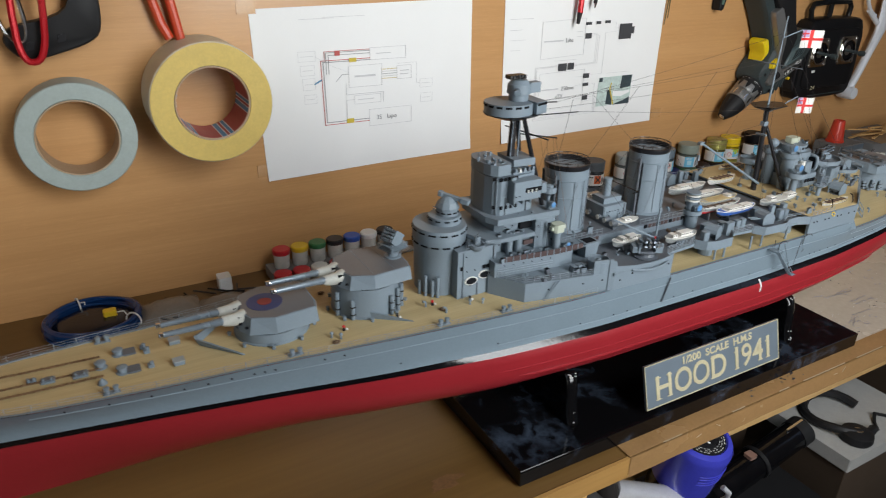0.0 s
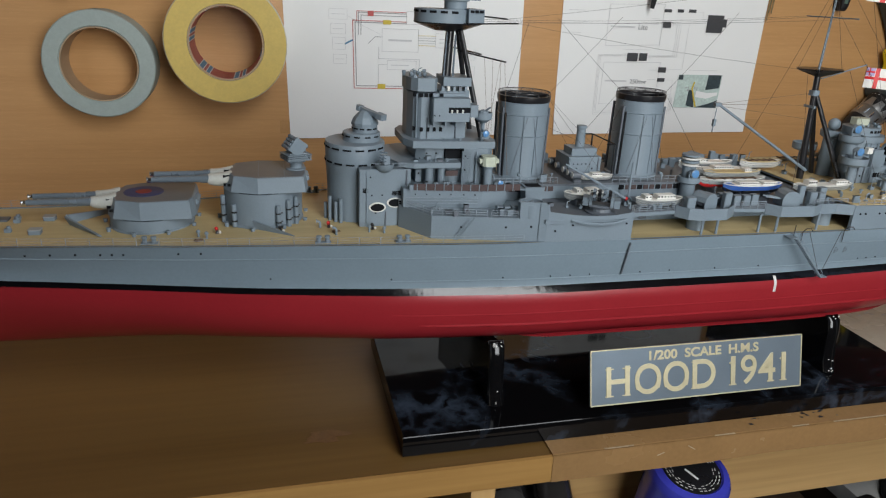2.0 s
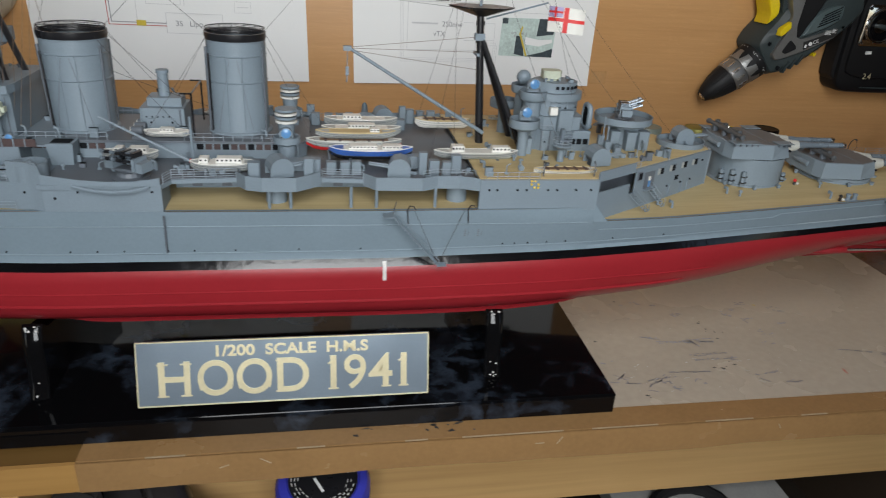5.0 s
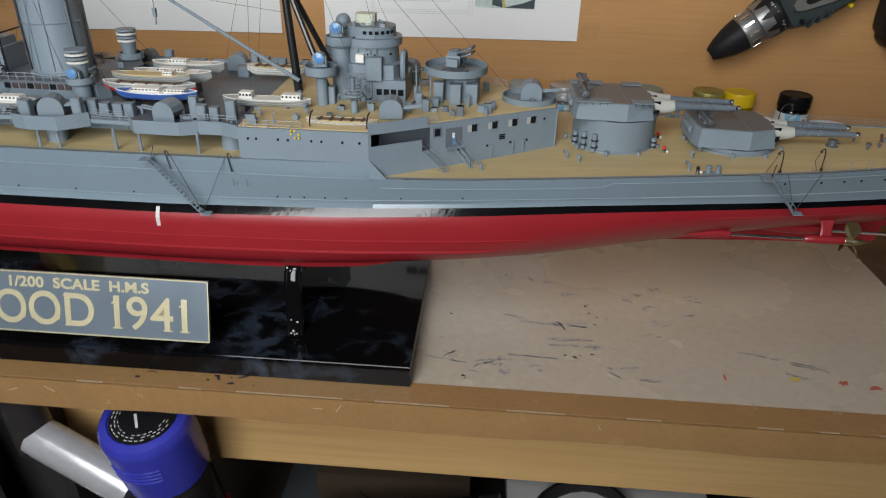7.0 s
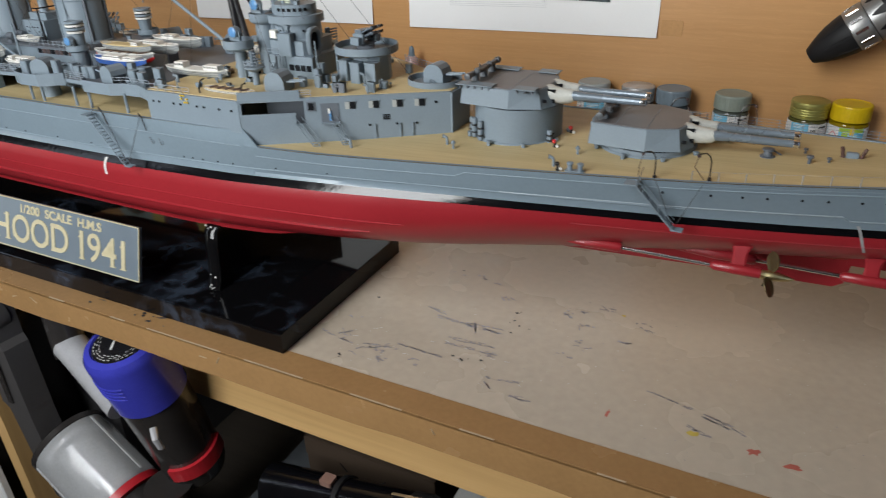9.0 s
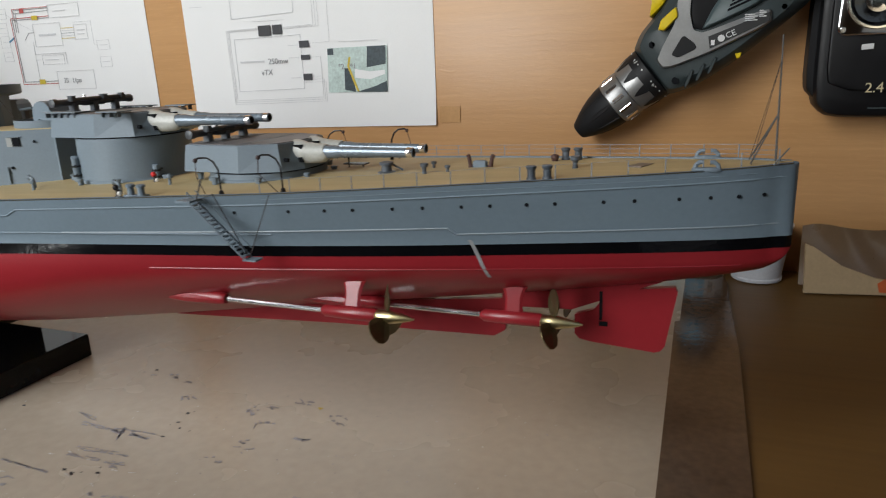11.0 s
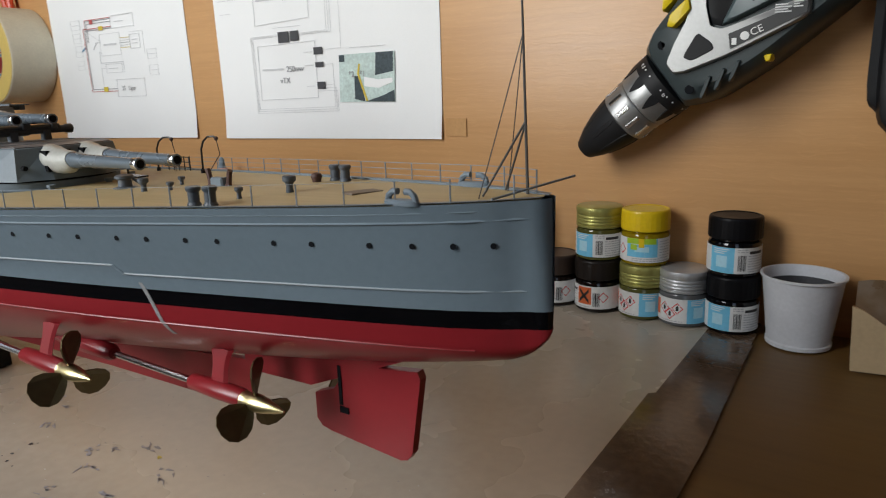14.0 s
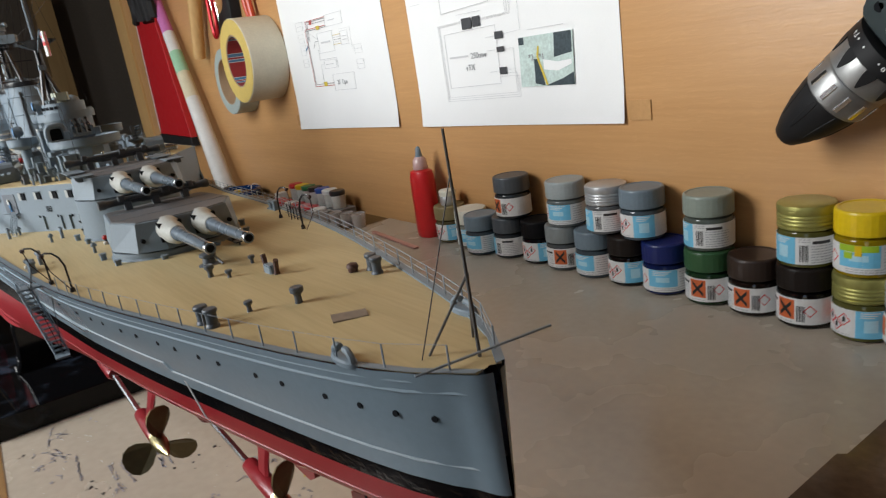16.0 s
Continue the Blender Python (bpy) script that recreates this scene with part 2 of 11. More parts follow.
# ---- mesh helpers ----
class Mesh:
    """A list of vertices and faces that grows by simple shapes, in world metres."""

    def __init__(self):
        self.v, self.f = [], []

    def add(self, verts, faces):
        k = len(self.v)
        self.v += [tuple(p) for p in verts]
        self.f += [tuple(i + k for i in f) for f in faces]
        return self

    def box(self, x0, x1, y0, y1, z0, z1, b=0.0):
        if b:
            return self.prism([(x0 + b, y0), (x1 - b, y0), (x1, y0 + b), (x1, y1 - b), (x1 - b, y1), (x0 + b, y1), (x0, y1 - b), (x0, y0 + b)], z0, z1)
        return self.prism([(x0, y0), (x1, y0), (x1, y1), (x0, y1)], z0, z1)

    def prism(self, poly, z0, z1, grow=0.0, lean=0.0):
        """An upright prism on a counter-clockwise outline; grow widens the top about the outline's middle, lean shifts it along x."""
        cx, cy = sum(p[0] for p in poly) / len(poly), sum(p[1] for p in poly) / len(poly)
        top = [(cx + (x - cx) * (1 + grow) + lean, cy + (y - cy) * (1 + grow), z1) for x, y in poly]
        n = len(poly)
        faces = [tuple(range(n))[::-1], tuple(range(n, 2 * n))] + [(i, (i + 1) % n, n + (i + 1) % n, n + i) for i in range(n)]
        return self.add([(x, y, z0) for x, y in poly] + top, faces)

    def side(self, poly, y0, y1):
        """A plate in the x-z plane, from y0 to y1; outline in (x, z)."""
        n = len(poly)
        faces = [tuple(range(n)), tuple(range(n, 2 * n))[::-1]] + [(i, n + i, n + (i + 1) % n, (i + 1) % n) for i in range(n)]
        return self.add([(x, y0, z) for x, z in poly] + [(x, y1, z) for x, z in poly], faces)

    def lathe(self, centre, profile, n=24, sx=1.0, sy=1.0, axis="z", cap=True):
        """A turned body: (radius, height) pairs along an axis."""
        k, vs = len(profile), []
        for r, h in profile:
            for i in range(n):
                a = 2 * math.pi * i / n
                p = (r * math.cos(a) * sx, r * math.sin(a) * sy, h)
                p = {"z": p, "x": (p[2], p[0], p[1]), "y": (p[0], p[2], -p[1])}[axis]
                vs.append((centre[0] + p[0], centre[1] + p[1], centre[2] + p[2]))
        fs = [(j * n + i, j * n + (i + 1) % n, (j + 1) * n + (i + 1) % n, (j + 1) * n + i) for j in range(k - 1) for i in range(n)]
        if cap:
            fs += [tuple(range(n))[::-1], tuple(range((k - 1) * n, k * n))]
        return self.add(vs, fs)

    def rod(self, p, q, r, r2=None, n=8, caps=True):
        p, q = Vector(p), Vector(q)
        d = (q - p).normalized()
        u = d.orthogonal().normalized()
        w = d.cross(u)
        r2 = r if r2 is None else r2
        vs = [c + (u * math.cos(2 * math.pi * i / n) + w * math.sin(2 * math.pi * i / n)) * rr for c, rr in ((p, r), (q, r2)) for i in range(n)]
        fs = [(i, (i + 1) % n, n + (i + 1) % n, n + i) for i in range(n)]
        if caps:
            fs += [tuple(range(n))[::-1], tuple(range(n, 2 * n))]
        return self.add(vs, fs)

    def tube(self, pts, r, n=6):
        pts = [Vector(p) for p in pts]
        rings, u = [], None
        for i, p in enumerate(pts):
            d = (pts[min(i + 1, len(pts) - 1)] - pts[max(i - 1, 0)]).normalized()
            u = d.orthogonal().normalized() if u is None else (u - d * u.dot(d)).normalized()
            w = d.cross(u)
            rings += [p + (u * math.cos(2 * math.pi * k / n) + w * math.sin(2 * math.pi * k / n)) * r for k in range(n)]
        fs = [(j * n + k, j * n + (k + 1) % n, (j + 1) * n + (k + 1) % n, (j + 1) * n + k) for j in range(len(pts) - 1) for k in range(n)]
        fs += [tuple(range(n))[::-1], tuple(range((len(pts) - 1) * n, len(pts) * n))]
        return self.add(rings, fs)

    def ball(self, c, r, sx=1, sy=1, sz=1, n=12, m=8):
        prof = [(r * math.sin(math.pi * j / m), -r * math.cos(math.pi * j / m) * sz) for j in range(m + 1)]
        prof[0], prof[-1] = (r * 0.02, prof[0][1]), (r * 0.02, prof[-1][1])
        return self.lathe(c, prof, n, sx, sy)

    def loft(self, rings, close=True, caps=True):
        n = len(rings[0])
        fs = [(j * n + i, j * n + (i + 1) % n, (j + 1) * n + (i + 1) % n, (j + 1) * n + i) for j in range(len(rings) - 1) for i in range(n if close else n - 1)]
        if caps:
            fs += [tuple(range(n))[::-1], tuple(range((len(rings) - 1) * n, len(rings) * n))]
        return self.add([p for r in rings for p in r], fs)

    def turned(self, m):
        self.v = [tuple(m @ Vector(p)) for p in self.v]
        return self


ORIGIN = {}


def mesh_of(name, ms, material_, smooth=False, origin=(0, 0, 0)):
    me = bpy.data.meshes.new(name)
    o = origin
    me.from_pydata([(p[0] - o[0], p[1] - o[1], p[2] - o[2]) for p in ms.v], [], ms.f)
    bm = bmesh.new()
    bm.from_mesh(me)
    bmesh.ops.recalc_face_normals(bm, faces=bm.faces)
    bm.to_mesh(me)
    bm.free()
    me.materials.append(material_)
    if smooth:
        me.polygons.foreach_set("use_smooth", [True] * len(me.polygons))
        me.set_sharp_from_angle(angle=radians(35))
    return me


def thing(name, at, label, category, group="", kind=""):
    """An Empty at the base of a thing, which carries its tags."""
    ob = new(name)
    ob.empty_display_size = 0.02
    ob.location = at
    ORIGIN[ob] = Vector(at)
    return tagged(ob, label, category, group, kind)


def part(name, ms, material_, parent, label="", smooth=False, kind=""):
    """One mesh, given in world metres, as a part under a thing or under a part."""
    o = ORIGIN[parent]
    ob = new(name, mesh_of(name, ms, material_, smooth, o))
    ob.parent = parent
    ORIGIN[ob] = o
    return tagged(ob, label, kind=kind)


def solo(name, ms, material_, label="", category="", group="", kind="", smooth=False, origin=(0, 0, 0)):
    """A thing, or a piece of the setting, that is one mesh."""
    ob = new(name, mesh_of(name, ms, material_, smooth, origin))
    ob.location = origin
    ORIGIN[ob] = Vector(origin)
    return tagged(ob, label, category, group, kind)


def lettering(name, text, size, matrix, depth, material_, parent, width=None, thin=0.0):
    """Raised or printed words with the built-in font, as a mesh under a part."""
    cu = bpy.data.curves.new(name, "FONT")
    cu.body, cu.size, cu.extrude, cu.align_x, cu.align_y, cu.offset = text, size, depth, "CENTER", "CENTER", -thin
    tmp = bpy.data.objects.new(name, cu)
    scene.collection.objects.link(tmp)
    me = bpy.data.meshes.new_from_object(tmp.evaluated_get(bpy.context.evaluated_depsgraph_get()))
    bpy.data.objects.remove(tmp)
    if width:
        xs = [v.co.x for v in me.vertices]
        k = width / (max(xs) - min(xs))
        for v in me.vertices:
            v.co.x *= k
    m = Matrix.Translation(-ORIGIN[parent]) @ matrix
    me.transform(m)
    me.materials.clear()
    me.materials.append(material_)
    ob = new(name, me)
    ob.parent = parent
    ORIGIN[ob] = ORIGIN[parent]
    return ob


# ---- the room ----
X0, X1, FLOOR, CEIL = -3.1, 1.9, -0.78, 1.62
solo("floor", Mesh().box(X0 - 0.1, X1 + 0.1, FRONT - 0.1, 0.9, FLOOR - 0.1, FLOOR), CARPET, "dark floor covering under the work bench", "floor", kind="structure")
solo("ceiling", Mesh().box(X0 - 0.1, X1 + 0.1, FRONT - 0.1, 0.9, CEIL, CEIL + 0.1), PLASTER, "plain painted ceiling", "ceiling", kind="structure")
solo("wall_back", Mesh().box(X0 - 0.1, X1 + 0.1, 0.62, 0.72, FLOOR, CEIL), DIM_WALL, "dim grey-brown wall seen past the panel", "wall", kind="structure")
solo("wall_left", Mesh().box(X0 - 0.1, X0, FRONT, 0.62, FLOOR, CEIL), DIM_WALL, "plain wall", "wall", kind="structure")
solo("wall_right", Mesh().box(X1, X1 + 0.1, FRONT, 0.62, FLOOR, CEIL), PLASTER, "plain wall", "wall", kind="structure")
w = Mesh()
for wa, wb in ((X0 - 0.1, WINDOWS[0][0]), (WINDOWS[0][1], WINDOWS[1][0]), (WINDOWS[1][1], WINDOWS[2][0]), (WINDOWS[2][1], X1 + 0.1)):
    w.box(wa, wb, FRONT - 0.1, FRONT, FLOOR, CEIL)
for wx0, wx1, wz0, wz1, watts in WINDOWS:
    w.box(wx0, wx1, FRONT - 0.1, FRONT, FLOOR, wz0).box(wx0, wx1, FRONT - 0.1, FRONT, wz1, CEIL)
solo("wall_front", w, FRONT_WALL, "plain dark wall with three window openings", "wall", kind="structure")
# veneered board behind the bench, with its pale edge
solo("panel_back", Mesh().box(-1.36, 1.7, 0.0, 0.018, -0.05, CEIL), VENEER, "orange-brown beech veneer panel behind the bench", "wall panel", kind="structure")
solo("panel_edge", Mesh().box(-1.475, -1.362, -0.006, 0.03, FLOOR, CEIL), PINE_UP, "pale wooden edge strip of the panel", "trim", kind="structure")
solo("door_post", Mesh().box(-3.02, -2.90, -0.03, 0.05, FLOOR, CEIL), PINE_UP, "pale wooden post beside the dark opening", "trim", kind="structure")

# ---- the bench ----
YF = -0.504                              # front edge of the bench top
bench = thing("work_bench", (0, -0.26, FLOOR), "wooden work bench with taped front edge and shelves below", "work bench")
part("bench_top", Mesh().box(-1.30, 1.5, YF + 0.001, -0.001, -0.020, -0.001), TOP_WOOD, bench, "brown varnished wooden top")
part("front_edge", Mesh().box(-1.30, -0.190, YF - 0.003, YF, -0.022, -0.0005), PINE_SHADED, bench, "bare pale wooden edge")
MARK_SCUFF_GLINT = material("pale_scuff_glint", (0.40, 0.30, 0.19), 0.5, vary=0.2, scale=200)
# Very dark brown wood for the shelves and the back board.
SHELF = wood("dark_brown_shelf", (0.035, 0.026, 0.018), (0.02, 0.015, 0.01), 0.7, "x", 160)
# hardboard sheet, tape strips and paint marks on the top
part("hardboard_sheet", Mesh().box(-0.12, 0.551, -0.487, -0.002, -0.0012, 0.0002), BOARD, bench, "beige hardboard sheet with paint marks")
tp = Mesh().box(-0.19, 1.2, YF - 0.0015, -0.4855, -0.0012, 0.0007)
part("edge_tape", tp, TAPE, bench, "brown tape over the front edge")
tf = Mesh()
rng = random.Random(4)
xs = [-0.19 + i * 0.03 for i in range(47)]
low = [-0.0215 + rng.uniform(-0.0012, 0.0012) for _ in xs]
tf.add([(x, YF - 0.0036, 0.0007) for x in xs] + [(x, YF - 0.0036, z) for x, z in zip(xs, low)], [(i, i + 1, len(xs) + i + 1, len(xs) + i) for i in range(len(xs) - 1)])
tf.add([(x, YF - 0.001, 0.0007) for x in xs] + [(x, YF - 0.001, z) for x, z in zip(xs, low)], [(i, i + 1, len(xs) + i + 1, len(xs) + i) for i in range(len(xs) - 1)])
part("edge_tape_front", tf, TAPE, bench)
part("joint_tape", Mesh().prism([(0.5505, -0.51), (0.590, -0.505), (0.5885, -0.2), (0.580, -0.004), (0.5495, -0.004), (0.5495, -0.155), (0.546, -0.158)], 0.0003, 0.0009), TAPE_DARK, bench, "glossy dark brown tape along the joint")
part("joint_tape", Mesh().prism([(0.558, -0.10), (0.584, -0.10), (0.583, -0.052), (0.556, -0.060)], 0.001, 0.0014), TAPE_DARK, bench)
# Scuffs on the tape; the broken line along the top edge also paints its glint.
scuff = Mesh()
rng = random.Random(8)
x = -0.15
while x < 0.62:
    ln = rng.uniform(0.01, 0.07)
    scuff.box(x, x + ln, YF - 0.0024, YF - 0.0014, 0.0004, 0.0008)
    x += ln + rng.uniform(0.008, 0.07)
for _ in range(8):
    x, z = rng.uniform(-0.15, 0.6), rng.uniform(-0.017, -0.003)
    m_ = Matrix.Translation((x, YF - 0.0041, z)) @ Matrix.Rotation(rng.uniform(-1.4, 1.4), 4, "Y")
    b_ = Mesh().box(-rng.uniform(0.001, 0.006), 0.002, 0, 0.0004, -0.0003, 0.0003).turned(m_)
    scuff.add(b_.v, b_.f)
part("scuff", scuff, MARK_SCUFF_GLINT, bench, "pale scuffs and painted glints on the taped edge", kind="stuff")
part("apron_rail", Mesh().box(-0.222, 1.16, -0.41, -0.392, -0.163, -0.021), PINE, bench, "pale wooden rail under the top")
part("partition", Mesh().box(-0.247, -0.229, -0.500, -0.03, FLOOR, -0.021), PINE_UP, bench, "pale wooden upright between the compartments")
part("partition", Mesh().box(-1.02, -1.0, -0.51, -0.03, FLOOR, -0.021), PINE_UP, bench)
part("partition", Mesh().box(1.16, 1.18, -0.51, -0.03, FLOOR, -0.073), PINE_UP, bench)
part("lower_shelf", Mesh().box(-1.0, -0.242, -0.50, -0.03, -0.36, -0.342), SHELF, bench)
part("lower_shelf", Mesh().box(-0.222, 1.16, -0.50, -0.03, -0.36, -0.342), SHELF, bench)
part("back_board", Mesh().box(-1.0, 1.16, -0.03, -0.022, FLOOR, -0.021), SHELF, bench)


def blot(ms, x, y, r, rng, stretch=1.0, turn=0.0, z=0.0004, n=11):
    """A flat, ragged paint mark."""
    ph = [rng.uniform(0.45, 1.25) for _ in range(n)]
    vs = []
    for i in range(n):
        a = 2 * math.pi * i / n
        dx, dy = r * ph[i] * math.cos(a) * stretch, r * ph[i] * math.sin(a)
        vs.append((x + dx * math.cos(turn) - dy * math.sin(turn), y + dx * math.sin(turn) + dy * math.cos(turn)))
    ms.prism(vs, z - 0.0001, z)


MARK_GREY = material("dried_grey_paint", (0.285, 0.262, 0.262), 0.5, vary=0.3, scale=300)
MARK_DARK = material("dried_black_paint", (0.03, 0.028, 0.03), 0.4)
MARK_PALE = material("dried_pale_paint_and_glint", (0.55, 0.54, 0.52), 0.5)
rng = random.Random(11)
grey, darkm, pale = Mesh(), Mesh(), Mesh()


def stroke(ms, x, y, length, turn, w, rng, z=0.00042):
    """A broken, wavering brush stroke on the board."""
    for _ in range(max(2, int(length / 0.0022))):
        step = rng.uniform(0.0010, 0.0030)
        nx, ny = x + step * math.cos(turn), y + step * math.sin(turn)
        if rng.random() < 0.72 and y > -0.484 and ny > -0.484:
            h = w * rng.uniform(0.3, 1.3)
            px, py = -math.sin(turn) * h, math.cos(turn) * h
            ms.prism([(x - px, y - py), (nx - px * 0.7, ny - py * 0.7), (nx + px * 0.7, ny + py * 0.7), (x + px, y + py)], z - 0.0001, z)
        x, y = nx, ny
        turn += rng.gauss(0, 0.35)


def line(ms, a, b, w, rng, keep=0.8):
    """A dragged brush line from a to b."""
    d = math.dist(a, b)
    n = max(2, int(d / 0.0016))
    turn = math.atan2(b[1] - a[1], b[0] - a[0])
    off = 0.0
    for i in range(n):
        off += rng.gauss(0, w * 0.45)
        if rng.random() > keep:
            continue
        h, u = w * rng.uniform(0.45, 1.25), d * i / n
        k = d / n * rng.uniform(1.0, 1.7)
        x, y = a[0] + u * math.cos(turn) - off * math.sin(turn), a[1] + u * math.sin(turn) + off * math.cos(turn)
        if y < -0.483:
            continue
        c, s = math.cos(turn), math.sin(turn)
        ms.prism([(x + p * c - q * s, y + p * s + q * c) for p, q in ((0, -h), (k, -h * rng.uniform(0.4, 1.1)), (k, h * rng.uniform(0.4, 1.1)), (0, h))], 0.00032, 0.00042)


blue = Mesh()
DRAGS = ((0.222, -0.394, 0.240, -0.399), (0.2355, -0.405, 0.266, -0.405), (0.259, -0.4055, 0.288, -0.404), (0.273, -0.408, 0.286, -0.408), (0.264, -0.400, 0.270, -0.412))
for x0_, y0_, x1_, y1_ in DRAGS:
    for k in range(2):
        dy = rng.gauss(0, 0.0010)
        line(blue, (x0_, y0_ + dy), (x1_, y1_ + dy), 0.0006, rng, 0.78)
for x0_, y0_, x1_, y1_ in ((0.167, -0.454, 0.196, -0.4605), (0.181, -0.4535, 0.188, -0.447), (0.202, -0.4635, 0.2215, -0.4515), (0.204, -0.457, 0.229, -0.4535), (0.226, -0.447, 0.260, -0.450), (0.255, -0.426, 0.290, -0.424), (0.256, -0.433, 0.293, -0.432),
                           (0.392, -0.427, 0.419, -0.4345), (0.4265, -0.435, 0.450, -0.444), (0.4255, -0.4375, 0.441, -0.4425), (0.419, -0.449, 0.432, -0.4535), (0.294, -0.4565, 0.3175, -0.454), (0.2965, -0.460, 0.303, -0.4665), (0.316, -0.467, 0.329, -0.466)):
    line(grey, (x0_, y0_), (x1_, y1_), 0.0007, rng, 0.72)
    line(grey, (x0_, y0_ + 0.001), (x1_, y1_ + 0.0012), 0.0004, rng, 0.5)
# dabs: clusters of short rough strokes
for cx, cy, n in ((0.222, -0.344, 3), (0.246, -0.340, 4), (0.257, -0.343, 4), (0.272, -0.360, 3), (0.331, -0.357, 4), (0.336, -0.373, 5), (0.321, -0.365, 3), (0.347, -0.3455, 4), (0.372, -0.356, 4), (0.376, -0.360, 3), (0.3655, -0.3815, 3), (0.335, -0.395, 3),
                  (0.341, -0.4005, 3), (0.335, -0.414, 2), (0.184, -0.450, 5), (0.215, -0.459, 4), (0.285, -0.4335, 4), (0.20, -0.468, 3), (0.225, -0.468, 4), (0.245, -0.460, 3), (0.178, -0.430, 2)):
    for _ in range(n):
        x, y = cx + rng.gauss(0, 0.0030), cy + rng.gauss(0, 0.0014)
        stroke(rng.choice((grey, grey, grey, blue)), x, y, rng.uniform(0.004, 0.009), rng.gauss(-0.1, 0.45), rng.uniform(0.0005, 0.0011), rng)
for cx, cy in ((0.288, -0.378), (0.290, -0.388), (0.2955, -0.393), (0.267, -0.444), (0.274, -0.4455), (0.196, -0.474), (0.2865, -0.441), (0.293, -0.403), (0.2255, -0.336), (0.1826, -0.40)):
    blot(darkm, cx, cy, rng.uniform(0.0008, 0.0013), rng, 1.3, rng.uniform(-0.8, 0.2), 0.00043)
    blot(darkm, cx + rng.gauss(0, 0.003), cy + rng.gauss(0, 0.002), rng.uniform(0.0003, 0.0005), rng, 1.3, 0, 0.00043)
for _ in range(16):
    x, y = rng.uniform(0.18, 0.33), rng.uniform(-0.475, -0.43)
    stroke(pale, x, y, rng.uniform(0.002, 0.006), rng.gauss(0.1, 0.4), rng.uniform(0.0002, 0.0004), rng, 0.00044)
for _ in range(260):
    x, y = rng.uniform(0.17, 0.53), rng.uniform(-0.483, -0.30)
    blot(rng.choice((pale, grey)), x, y, rng.uniform(0.00015, 0.0004), rng, 1.2, 0, 0.00042, 6)
part("paint_mark", grey, MARK_GREY, bench, "dried grey paint marks", kind="stuff")
part("paint_mark", blue, material("dried_blue_grey_paint", (0.315, 0.305, 0.33), 0.5, vary=0.3, scale=300), bench, "dried blue-grey paint drags", kind="stuff")
part("paint_mark", darkm, MARK_DARK, bench, "dried black paint marks", kind="stuff")
part("paint_mark", pale, MARK_PALE, bench, "dried pale paint marks", kind="stuff")
rm, ym = Mesh(), Mesh()
blot(rm, 0.455, -0.455, 0.003, rng, 1.2, 0.3)
blot(rm, 0.475, -0.4585, 0.0022, rng, 2.6, 0.2, 0.0004)
blot(rm, 0.375, -0.457, 0.0012, rng, 3.8, 1.5, 0.0003)
blot(ym, 0.360, -0.350, 0.0013, rng, 1.6, -0.4, 0.0004)
blot(ym, 0.424, -0.454, 0.0026, rng, 1.5)
part("paint_spot", rm, material("dull_red_smear", (0.42, 0.11, 0.08), 0.6), bench, "red paint smears", kind="stuff")
part("paint_spot", ym, material("dull_yellow_smear", (0.52, 0.40, 0.08), 0.6), bench, "yellow paint spots", kind="stuff")
dk = Mesh()
for _ in range(11):
    blot(dk, rng.uniform(-0.03, 0.06), rng.uniform(-0.500, -0.491), rng.uniform(0.0006, 0.0016), rng, rng.choice((1.5, 4)), rng.uniform(-0.4, 0.4), 0.0009)
part("paint_mark", dk, MARK_DARK, bench, "black paint marks on the tape", kind="stuff")
stain = Mesh()
blot(stain, -0.345, -0.455, 0.007, rng, 2.6, 0.1, -0.0005, 15)
part("wood_stain", stain, material("dark_wood_stain", (0.15, 0.075, 0.03), 0.4, vary=0.3, scale=120), bench, "dark stain in the varnish")

